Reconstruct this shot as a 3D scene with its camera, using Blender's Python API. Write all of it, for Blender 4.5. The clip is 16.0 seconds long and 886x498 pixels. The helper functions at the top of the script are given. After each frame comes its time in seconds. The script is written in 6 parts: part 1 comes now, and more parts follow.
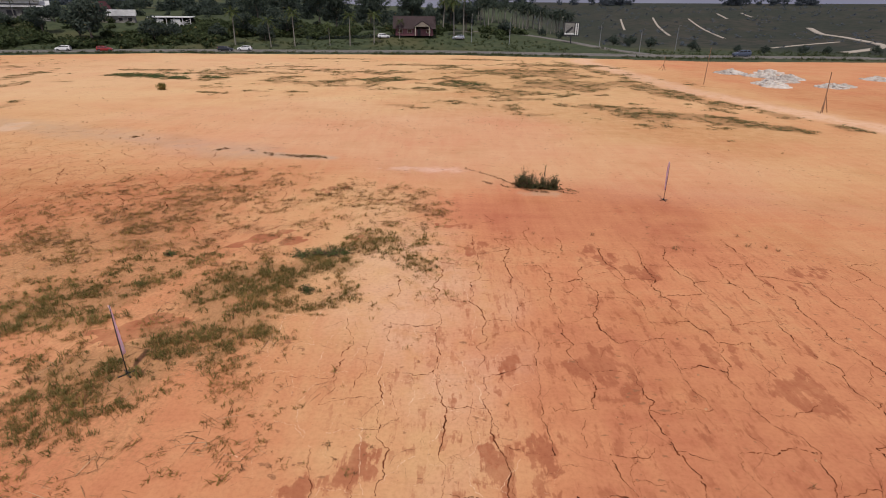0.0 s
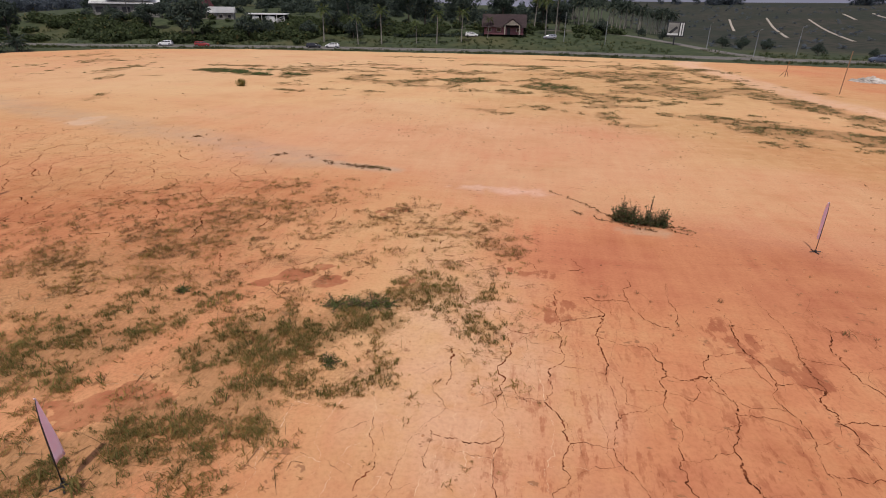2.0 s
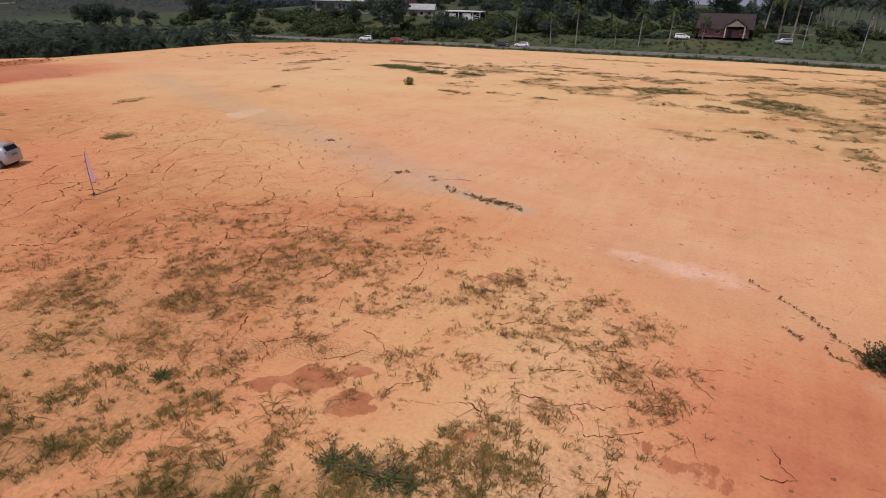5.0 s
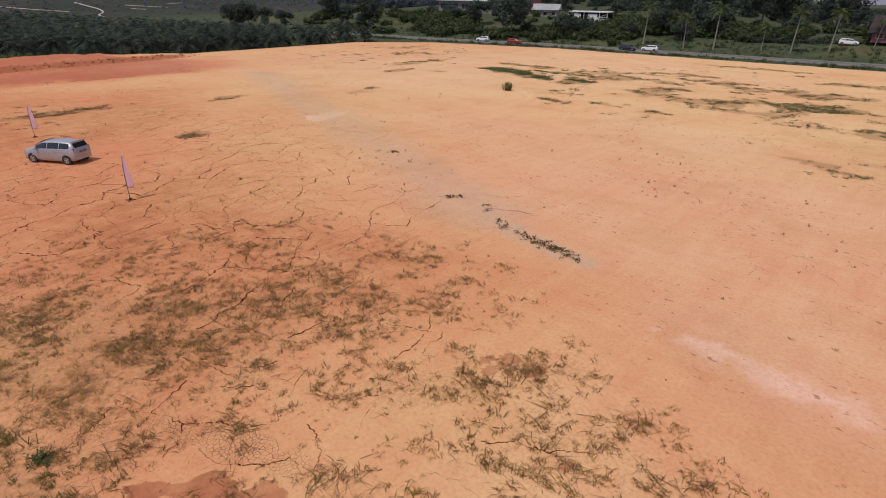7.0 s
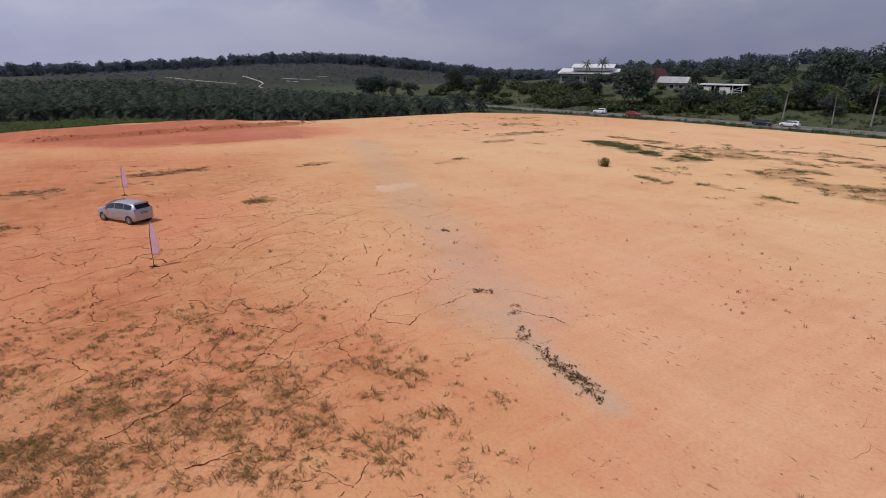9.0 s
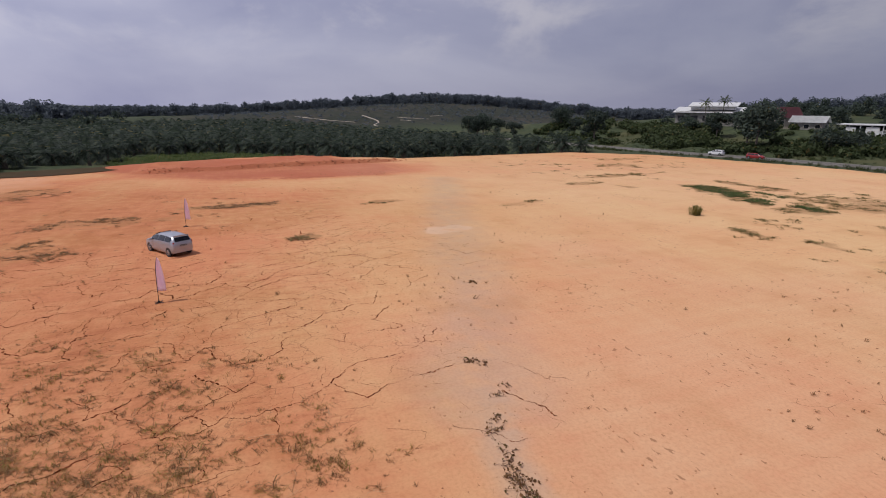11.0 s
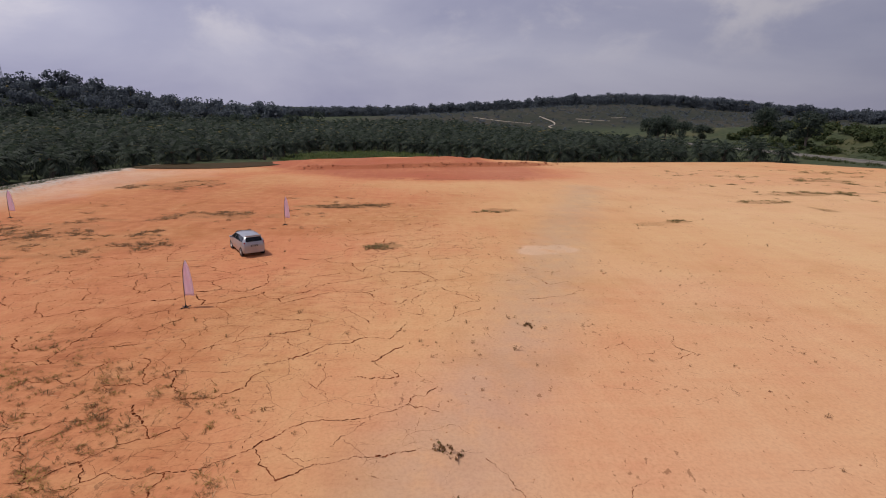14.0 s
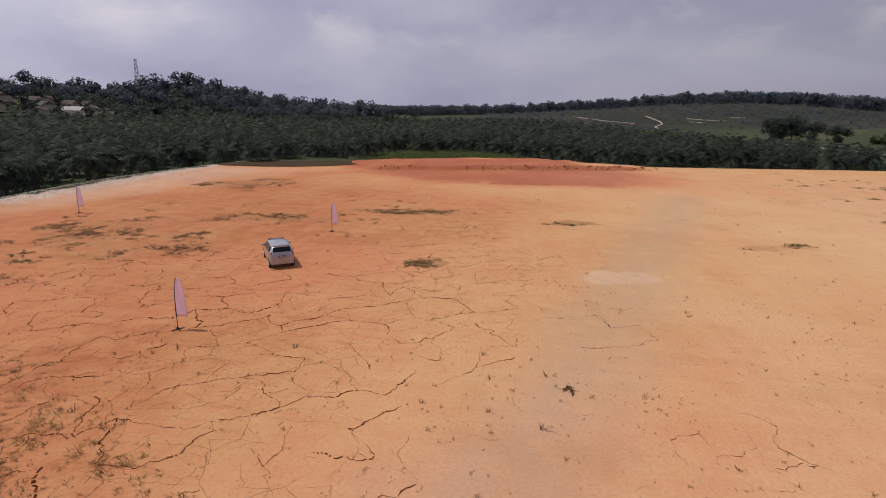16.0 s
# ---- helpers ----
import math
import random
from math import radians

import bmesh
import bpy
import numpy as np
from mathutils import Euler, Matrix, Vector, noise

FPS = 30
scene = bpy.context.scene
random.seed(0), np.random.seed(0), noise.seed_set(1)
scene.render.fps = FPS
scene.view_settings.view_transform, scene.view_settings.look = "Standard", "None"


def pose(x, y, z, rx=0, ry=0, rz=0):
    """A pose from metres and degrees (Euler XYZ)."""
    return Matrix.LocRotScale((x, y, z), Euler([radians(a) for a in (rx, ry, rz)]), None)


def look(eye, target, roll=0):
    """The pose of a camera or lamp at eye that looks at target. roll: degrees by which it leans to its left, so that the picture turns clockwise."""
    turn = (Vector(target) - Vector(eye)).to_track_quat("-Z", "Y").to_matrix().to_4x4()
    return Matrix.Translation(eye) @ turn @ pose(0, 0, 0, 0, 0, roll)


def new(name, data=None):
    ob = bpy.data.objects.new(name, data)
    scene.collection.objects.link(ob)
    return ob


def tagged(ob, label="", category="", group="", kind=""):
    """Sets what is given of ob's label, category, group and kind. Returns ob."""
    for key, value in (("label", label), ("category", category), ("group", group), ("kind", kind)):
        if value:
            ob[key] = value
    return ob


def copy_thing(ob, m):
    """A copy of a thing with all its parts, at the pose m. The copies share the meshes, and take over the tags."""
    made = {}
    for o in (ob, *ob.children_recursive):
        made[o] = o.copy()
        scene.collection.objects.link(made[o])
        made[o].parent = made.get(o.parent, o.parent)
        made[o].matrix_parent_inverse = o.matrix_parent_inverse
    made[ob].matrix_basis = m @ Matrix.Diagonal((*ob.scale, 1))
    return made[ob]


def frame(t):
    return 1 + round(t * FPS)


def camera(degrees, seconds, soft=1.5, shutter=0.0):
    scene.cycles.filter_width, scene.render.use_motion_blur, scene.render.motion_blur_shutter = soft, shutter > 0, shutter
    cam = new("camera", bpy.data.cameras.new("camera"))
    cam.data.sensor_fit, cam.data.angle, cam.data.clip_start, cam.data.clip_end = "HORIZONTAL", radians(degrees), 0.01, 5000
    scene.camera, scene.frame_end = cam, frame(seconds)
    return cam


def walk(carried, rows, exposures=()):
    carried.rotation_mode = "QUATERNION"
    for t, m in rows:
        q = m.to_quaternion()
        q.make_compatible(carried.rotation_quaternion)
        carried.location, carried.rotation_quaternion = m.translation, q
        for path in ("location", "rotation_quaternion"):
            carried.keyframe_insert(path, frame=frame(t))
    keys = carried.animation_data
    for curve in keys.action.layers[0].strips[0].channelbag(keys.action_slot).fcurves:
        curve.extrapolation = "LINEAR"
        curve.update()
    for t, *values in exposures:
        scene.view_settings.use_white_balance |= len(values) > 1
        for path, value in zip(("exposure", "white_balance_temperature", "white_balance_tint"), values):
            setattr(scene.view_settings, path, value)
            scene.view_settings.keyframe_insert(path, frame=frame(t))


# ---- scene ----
cam = camera(79.7, 16.0, soft=1.0)
METRES, EYE, TILT, LEAN, TURN = 56.0, 11.93, 0.0, 0.0, 0.0
ROWS = [
    (0.0, 0.0, 0.0, 0.0, 0.27, -24.15, -0.59),
    (0.5, -0.0009, 0.0332, -0.0017, 1.75, -24.17, -0.6),
    (1.0, -0.0008, 0.065, -0.0041, 3.7, -24.22, -0.64),
    (1.5, -0.0006, 0.0959, -0.0068, 6.33, -24.26, -0.71),
    (2.0, -0.0003, 0.1263, -0.0093, 9.29, -24.3, -0.77),
    (2.5, -0.0003, 0.157, -0.0118, 12.56, -24.34, -0.83),
    (3.0, -0.0004, 0.1889, -0.0138, 16.3, -24.4, -0.87),
    (3.5, -0.0003, 0.2214, -0.0156, 19.6, -24.47, -0.89),
    (4.0, -0.0003, 0.2542, -0.0171, 22.96, -24.55, -0.95),
    (6.5, 0.0003, 0.4117, -0.0164, 39.26, -24.88, -1.06),
    (7.0, 0.0007, 0.443, -0.0163, 42.62, -24.93, -1.04),
    (7.5, 0.0006, 0.4749, -0.0162, 46.02, -24.98, -1.0),
    (8.0, 0.0, 0.5067, -0.016, 49.3, -25.06, -0.98),
    (8.2, -0.0004, 0.5194, -0.0158, 50.68, -24.95, -0.99),
    (8.3, -0.0007, 0.5258, -0.0157, 51.38, -24.4, -1.0),
    (8.5, -0.0013, 0.5385, -0.0155, 52.77, -22.63, -1.01),
    (9.0, -0.0014, 0.57, -0.0151, 56.05, -18.34, -0.93),
    (9.2, -0.0018, 0.5826, -0.0151, 57.32, -16.65, -0.92),
    (9.6, -0.0031, 0.6078, -0.0152, 59.8, -14.6, -0.9),
    (10.5, -0.0078, 0.6628, -0.0154, 65.3, -14.5, -0.87),
    (11.5, -0.0177, 0.7226, -0.0155, 71.3, -14.53, -0.85),
    (12.0, -0.0272, 0.751, -0.0155, 74.3, -14.57, -0.88),
    (12.5, -0.0391, 0.778, -0.0154, 77.44, -14.6, -0.91),
    (13.0, -0.0537, 0.8035, -0.0157, 80.59, -14.62, -0.96),
    (13.5, -0.0722, 0.8272, -0.0163, 84.02, -14.69, -0.97),
    (14.0, -0.0939, 0.8489, -0.0164, 87.81, -14.77, -0.97),
    (14.5, -0.1189, 0.8676, -0.0169, 90.95, -14.84, -1.01),
    (15.0, -0.1457, 0.8838, -0.0171, 93.48, -14.92, -1.02),
    (15.5, -0.1748, 0.8967, -0.0174, 96.11, -14.99, -0.99),
    (16.0, -0.2047, 0.907, -0.0174, 98.39, -15.05, -1.01),
]
walk(cam, [(t, pose(0, 0, EYE, TILT, LEAN, TURN) @ pose(METRES * x, METRES * y, METRES * z, 90 + pitch, roll, yaw)) for t, x, y, z, yaw, pitch, roll in ROWS],
     [(0.0, 0.03, 6560, 10), (4.0, 0.03, 6500, 10), (7.0, 0.02, 6340, 10), (9.0, -0.03, 6090, 11), (11.5, -0.06, 6320, 11), (13.5, -0.10, 6480, 11), (16.0, -0.14, 6600, 10)])

# ---- daylight ----
SUN_ELEVATION, SUN_AZIMUTH = 63.0, 183.0        # degrees; azimuth clockwise from +y
sun_way = Vector((math.sin(radians(SUN_AZIMUTH)) * math.cos(radians(SUN_ELEVATION)),
                  math.cos(radians(SUN_AZIMUTH)) * math.cos(radians(SUN_ELEVATION)),
                  math.sin(radians(SUN_ELEVATION))))
sun = new("sun", bpy.data.lights.new("sun", "SUN"))
sun.data.energy, sun.data.angle, sun.data.color = 2.75, radians(0.8), (1.0, 0.95, 0.88)
sun.matrix_world = look(sun_way * 100, (0, 0, 0))

world = bpy.data.worlds.new("hazy_sky")
scene.world = world
world.use_nodes = True
wt = world.node_tree
wt.nodes.clear()


def wnode(kind, **inputs):
    n = wt.nodes.new(kind)
    for key, value in inputs.items():
        n.inputs[key].default_value = value
    return n


w_out, w_bg = wnode("ShaderNodeOutputWorld"), wnode("ShaderNodeBackground", Strength=1.0)
w_sky = wnode("ShaderNodeTexSky")
w_sky.sky_type, w_sky.sun_disc = "NISHITA", False
w_sky.sun_elevation, w_sky.sun_rotation = radians(SUN_ELEVATION), radians(SUN_AZIMUTH)
w_sky.air_density, w_sky.dust_density, w_sky.ozone_density = 1.0, 2.5, 1.5
w_dim = wnode("ShaderNodeVectorMath")
w_dim.operation = "SCALE"
w_dim.inputs["Scale"].default_value = 0.055
w_co, w_map = wnode("ShaderNodeTexCoord"), wnode("ShaderNodeMapping")
w_map.inputs["Scale"].default_value = (1.0, 1.0, 2.6)
w_big = wnode("ShaderNodeTexNoise", Scale=2.0, Detail=6.0, Roughness=0.5, Distortion=0.3)
w_ramp = wnode("ShaderNodeValToRGB")
w_ramp.color_ramp.elements[0].position, w_ramp.color_ramp.elements[1].position = 0.38, 0.70
w_ramp.color_ramp.elements[0].color, w_ramp.color_ramp.elements[1].color = (0.40, 0.40, 0.575, 1), (0.62, 0.605, 0.745, 1)
w_puff = wnode("ShaderNodeTexNoise", Scale=4.2, Detail=7.0, Roughness=0.58, Distortion=0.25)
w_map2 = wnode("ShaderNodeMapping")
w_map2.inputs["Scale"].default_value, w_map2.inputs["Location"].default_value = (1.0, 1.0, 2.0), (3.1, 0.4, 0.0)
w_crest, w_high, w_both = wnode("ShaderNodeMapRange"), wnode("ShaderNodeMapRange"), wnode("ShaderNodeMath")
w_crest.interpolation_type = w_high.interpolation_type = "SMOOTHSTEP"
w_crest.inputs["From Min"].default_value, w_crest.inputs["From Max"].default_value = 0.48, 0.68
w_high.inputs["From Min"].default_value, w_high.inputs["From Max"].default_value = 0.05, 0.16
w_high.inputs["To Max"].default_value = 0.62
w_both.operation = "MULTIPLY"
w_bank = wnode("ShaderNodeMix")
w_bank.data_type = "RGBA"
w_bank.inputs["B"].default_value = (0.88, 0.82, 0.86, 1)
w_side, w_part = wnode("ShaderNodeSeparateXYZ"), wnode("ShaderNodeMapRange")
w_part.inputs["From Min"].default_value, w_part.inputs["From Max"].default_value = -1.0, 1.0
w_part.inputs["To Min"].default_value, w_part.inputs["To Max"].default_value = 1.22, 0.54
w_veil = wnode("ShaderNodeVectorMath")
w_veil.operation = "SCALE"
w_cloud = wnode("ShaderNodeMix")
w_cloud.data_type = "RGBA"
w_cloud.inputs["Factor"].default_value = 0.82
for a, b in ((w_co.outputs["Generated"], w_map.inputs["Vector"]), (w_map.outputs["Vector"], w_big.inputs["Vector"]),
             (w_big.outputs["Fac"], w_ramp.inputs["Fac"]), (w_sky.outputs["Color"], w_dim.inputs[0]),
             (w_dim.outputs["Vector"], w_cloud.inputs["A"]), (w_co.outputs["Generated"], w_side.inputs["Vector"]), (w_side.outputs["Y"], w_part.inputs["Value"]),
             (w_part.outputs["Result"], w_veil.inputs["Scale"]), (w_co.outputs["Generated"], w_map2.inputs["Vector"]), (w_map2.outputs["Vector"], w_puff.inputs["Vector"]),
             (w_puff.outputs["Fac"], w_crest.inputs["Value"]), (w_side.outputs["Z"], w_high.inputs["Value"]), (w_crest.outputs["Result"], w_both.inputs[0]),
             (w_high.outputs["Result"], w_both.inputs[1]), (w_both.outputs["Value"], w_bank.inputs["Factor"]), (w_ramp.outputs["Color"], w_bank.inputs["A"]),
             (w_bank.outputs["Result"], w_veil.inputs[0]), (w_veil.outputs["Vector"], w_cloud.inputs["B"]),
             (w_cloud.outputs["Result"], w_bg.inputs["Color"]), (w_bg.outputs["Background"], w_out.inputs["Surface"])):
    wt.links.new(a, b)

# ---- materials ----
class Mat:
    """A node material with short calls to build it."""

    def __init__(self, name, rough=0.8, metal=0.0):
        self.m = bpy.data.materials.new(name)
        self.m.use_nodes = True
        self.t = self.m.node_tree
        self.bsdf = self.t.nodes["Principled BSDF"]
        self.bsdf.inputs["Roughness"].default_value = rough
        self.bsdf.inputs["Metallic"].default_value = metal
        self.geo = self.t.nodes.new("ShaderNodeNewGeometry")

    def link(self, a, b):
        self.t.links.new(a, b)

    def put(self, sock, v):
        if isinstance(v, (int, float)):
            sock.default_value = v
        elif isinstance(v, tuple):
            sock.default_value = (*v, 1.0) if len(v) == 3 and sock.type == "RGBA" else v
        else:
            self.link(v, sock)

    def math(self, op, a, b=0.0, clamp=False):
        n = self.t.nodes.new("ShaderNodeMath")
        n.operation, n.use_clamp = op, clamp
        self.put(n.inputs[0], a)
        self.put(n.inputs[1], b)
        return n.outputs[0]

    def mix(self, f, a, b, blend="MIX"):
        n = self.t.nodes.new("ShaderNodeMix")
        n.data_type, n.blend_type = "RGBA", blend
        self.put(n.inputs["Factor"], f)
        self.put(n.inputs["A"], a)
        self.put(n.inputs["B"], b)
        return n.outputs["Result"]

    def step(self, v, lo, hi, to0=0.0, to1=1.0):
        n = self.t.nodes.new("ShaderNodeMapRange")
        n.interpolation_type = "SMOOTHSTEP"
        for k, q in (("Value", v), ("From Min", lo), ("From Max", hi), ("To Min", to0), ("To Max", to1)):
            self.put(n.inputs[k], q)
        return n.outputs["Result"]

    def where(self, scale=(1, 1, 1), turn=0.0, local=False):
        n = self.t.nodes.new("ShaderNodeMapping")
        n.inputs["Scale"].default_value = scale
        n.inputs["Rotation"].default_value = (0, 0, radians(turn))
        if local:
            self.link(self.t.nodes.new("ShaderNodeTexCoord").outputs["Object"], n.inputs["Vector"])
        else:
            self.link(self.geo.outputs["Position"], n.inputs["Vector"])
        return n.outputs["Vector"]

    def noise(self, scale, detail=3.0, at=None, rough=0.55, dist=0.0):
        n = self.t.nodes.new("ShaderNodeTexNoise")
        for k, q in (("Scale", scale), ("Detail", detail), ("Roughness", rough), ("Distortion", dist)):
            n.inputs[k].default_value = q
        self.link(at if at is not None else self.geo.outputs["Position"], n.inputs["Vector"])
        return n.outputs["Fac"]

    def attr(self, name):
        n = self.t.nodes.new("ShaderNodeAttribute")
        n.attribute_name = name
        s = self.t.nodes.new("ShaderNodeSeparateColor")
        self.link(n.outputs["Color"], s.inputs["Color"])
        return s.outputs["Red"], s.outputs["Green"], s.outputs["Blue"], n.outputs["Alpha"]

    def color(self, c):
        self.put(self.bsdf.inputs["Base Color"], c)
        return self

    def bump(self, h, strength=0.4, dist=0.02):
        n = self.t.nodes.new("ShaderNodeBump")
        n.inputs["Strength"].default_value, n.inputs["Distance"].default_value = strength, dist
        self.link(h, n.inputs["Height"])
        self.link(n.outputs["Normal"], self.bsdf.inputs["Normal"])
        return self


def plain(name, c, rough=0.7, metal=0.0, vary=0.25, scale=6.0, local=True):
    """A surface of one colour with grain and patchy wear."""
    k = Mat(name, rough, metal)
    at = k.where(local=local)
    dark = tuple(v * (1 - vary) for v in c)
    light = tuple(min(1.0, v * (1 + vary * 0.6)) for v in c)
    n = k.math("ADD", k.math("MULTIPLY", k.noise(scale, 4, at), 0.6), k.math("MULTIPLY", k.noise(scale * 7, 3, at), 0.4))
    k.color(k.mix(k.step(n, 0.32, 0.68), dark, light))
    k.bump(n, 0.15, 0.01)
    return k.m


def foliage(name, dark, light, dry=(0.16, 0.13, 0.05), dryness=0.12, thin=0.45):
    """Leaves: each clump takes its own green, some of it dry."""
    k = Mat(name, 0.62)
    r = k.geo.outputs["Random Per Island"]
    oi = k.t.nodes.new("ShaderNodeObjectInfo")
    base = k.mix(r, dark, light)
    base = k.mix(k.math("MULTIPLY", oi.outputs["Random"], 0.45), base, tuple(v * 0.55 for v in dark))
    n = k.noise(0.35, 2)
    base = k.mix(k.math("MULTIPLY", k.step(n, 0.45, 0.7), 0.5), base, light)
    base = k.mix(k.step(r, 1.0 - dryness, 1.0), base, dry)
    k.color(base)
    k.bsdf.inputs["Specular IOR Level"].default_value = 0.15
    if thin:
        through_leaf = k.t.nodes.new("ShaderNodeBsdfTranslucent")
        both = k.t.nodes.new("ShaderNodeMixShader")
        both.inputs["Fac"].default_value = thin
        k.put(through_leaf.inputs["Color"], base)
        k.link(k.bsdf.outputs["BSDF"], both.inputs[1])
        k.link(through_leaf.outputs["BSDF"], both.inputs[2])
        k.link(both.outputs["Shader"], k.t.nodes["Material Output"].inputs["Surface"])
    return k.m

# ---- lie of the land ----
def ss(a, b, v):
    u = np.clip((np.asarray(v, float) - a) / (b - a), 0, 1)
    return u * u * (3 - 2 * u)


def vnoise(x, y, cell, seed=0):
    """Value noise, 0 to 1, with cells of that many metres."""
    x, y = np.asarray(x, float) / cell + 1000.5 + 17.3 * seed, np.asarray(y, float) / cell + 1000.5 + 9.1 * seed
    xi, yi = np.floor(x), np.floor(y)
    u, v = x - xi, y - yi
    u, v = u * u * (3 - 2 * u), v * v * (3 - 2 * v)

    def h(i, j):
        return np.modf(np.abs(np.sin(i * 127.1 + j * 311.7 + seed * 74.7) * 43758.5453))[0]
    return (h(xi, yi) * (1 - u) + h(xi + 1, yi) * u) * (1 - v) + (h(xi, yi + 1) * (1 - u) + h(xi + 1, yi + 1) * u) * v


def fbm(x, y, cell, seed=0, octaves=4):
    s, a, n = 0.0, 0.5, 0.0
    for i in range(octaves):
        s, n = s + a * vnoise(x, y, cell / 2 ** i, seed + i), n + a
        a *= 0.55
    return s / n


ROAD_X = [-700, -300, -230, -177, -131, -90, -43, 2, 46, 78, 132, 400, 900]
ROAD_Y = [60, 128, 141, 150, 158, 170.5, 175, 178, 173, 170, 171, 176, 190]


def road_y(x):
    return np.interp(x, ROAD_X, ROAD_Y)


SITE = [(-40, -60), (-50, -4), (-75, -3.5), (-99, -2.5), (-112, 12), (-121, 22), (-131, 40), (-132, 52), (-124, 62), (-122, 75), (-126, 100),
        (-131, 130), (-118, 149), (-85, 161.5), (-40, 164.5), (2, 168), (44, 160), (72, 154), (121, 157), (260, 162), (260, -60)]


def outside(x, y):
    """Metres outside the bare site (negative inside)."""
    x, y = np.asarray(x, float), np.asarray(y, float)
    best, inside = np.full(x.shape, 1e9), np.zeros(x.shape, bool)
    for (ax, ay), (bx, by) in zip(SITE, SITE[1:] + SITE[:1]):
        dx, dy = bx - ax, by - ay
        k = np.clip(((x - ax) * dx + (y - ay) * dy) / (dx * dx + dy * dy), 0, 1)
        best = np.minimum(best, np.hypot(x - ax - k * dx, y - ay - k * dy))
        inside ^= ((ay > y) != (by > y)) & (x < (bx - ax) * (y - ay) / (by - ay + 1e-12) + ax)
    return np.where(inside, -best, best)


def bell(x, y, cx, cy, rx, ry, turn=0.0):
    c, s = math.cos(radians(turn)), math.sin(radians(turn))
    u, v = ((x - cx) * c + (y - cy) * s) / rx, (-(x - cx) * s + (y - cy) * c) / ry
    return np.exp(-(u * u + v * v))


def scarp_x(y):
    """Line of the low broken scarp in the west."""
    y = np.asarray(y, float)
    return -105.5 - 0.26 * (y - 27) + 3.4 * (fbm(y, y * 0, 8, 17, 4) - 0.5)


def height(x, y):
    x, y = np.asarray(x, float), np.asarray(y, float)
    out = outside(x, y)
    d = y - road_y(x)
    h = (1.3 * ss(4, 14, d) + (3.2 + 2.4 * ss(-45, -75, x)) * ss(14, 46, d) + 6.0 * ss(50, 170, d)) * (1 - ss(15, 75, x)) * ss(-330, -190, x)
    h = h + 23 * ss(240, 850, np.hypot(x, y)) * ss(0, 90, x) * ss(100, 200, y)
    h = h + 9 * bell(x, y, -470, 190, 130, 190) + 16 * bell(x, y, -610, 285, 170, 160) + 18 * bell(x, y, -320, 590, 190, 120)
    h = h + 9.5 * bell(x, y, -365, -185, 90, 65) + 7.5 * bell(x, y, -285, -225, 90, 70) + 5.5 * bell(x, y, -222, -172, 45, 38) + 5 * bell(x, y, -900, -50, 200, 400)
    h = h + 7 * bell(x, y, -345, -172, 26, 26) + 3.5 * bell(x, y, -372, -140, 38, 22) + 6 * bell(x, y, -246, -222, 28, 28) + 1 * bell(x, y, -410, -105, 50, 30)
    h = h + 1.9 * bell(x, y, -11, 206, 24, 14)
    h = h + 9 * ss(600, 1500, np.hypot(x, y))
    h = h - 1.3 * ss(0.0, 5, out) * ss(-45, -60, x) * ss(146, 128, y) * (1 - ss(300, 420, -x)) * (1 - ss(0.25, 0.6, bell(x, y, -111, 8, 14, 14)))
    inside = ss(0.5, -2.0, out)
    h = h + inside * (0.10 * (fbm(x, y, 9, 3) - 0.5) + 0.05 * (fbm(x, y, 1.6, 5) - 0.5))
    # pushed-up soil along the western edge, and the rut behind it
    h = h + 0.35 * bell(x, y, -122, 50, 6, 13) * inside + 0.55 * bell(x, y, -114, 26, 5, 7) * inside
    lip = x - scarp_x(y)
    along = ss(22, 27, y) * ss(80, 70, y) * inside
    h = h + along * (0.5 * ss(0.6, -0.4, lip) * ss(-16, -6, lip) * (0.5 + fbm(x, y, 4, 8)) - 0.22 * np.exp(-((lip - 1.5) / 0.9) ** 2))
    h = h + along * 0.35 * np.exp(-((lip + 7 + 4 * fbm(y, y * 0, 9, 18)) / 1.6) ** 2) * ss(0.45, 0.6, fbm(x, y, 7, 19))
    # rubble bund on the south-west edge
    h = h + 0.9 * bell(x, y + 0.02 * x, -75, -6.2, 30, 2.2)
    return h


def blob(x, y, cx, cy, rx, ry, turn=0.0, edge=0.5, rag=0.75):
    """A ragged patch: 1 inside, 0 outside."""
    c, s = math.cos(radians(turn)), math.sin(radians(turn))
    u, v = ((x - cx) * c + (y - cy) * s) / rx, (-(x - cx) * s + (y - cy) * c) / ry
    r = np.sqrt(u * u + v * v) + rag * 2 * (fbm(x, y, max(0.6, min(rx, ry)), 11, 3) - 0.5)
    return ss(1 + edge * 0.5, 1 - edge * 0.5, r)


def most(*fields):
    out = fields[0]
    for f in fields[1:]:
        out = np.maximum(out, f)
    return out


def stripe(x, y, pts, width, edge=0.6):
    best = np.full(np.shape(x), 1e9)
    for (ax, ay), (bx, by) in zip(pts, pts[1:]):
        dx, dy = bx - ax, by - ay
        k = np.clip(((x - ax) * dx + (y - ay) * dy) / (dx * dx + dy * dy), 0, 1)
        best = np.minimum(best, np.hypot(x - ax - k * dx, y - ay - k * dy))
    return ss(width * (1 + edge), width * (1 - edge), best + width * 0.8 * (fbm(x, y, width, 13, 3) - 0.5))


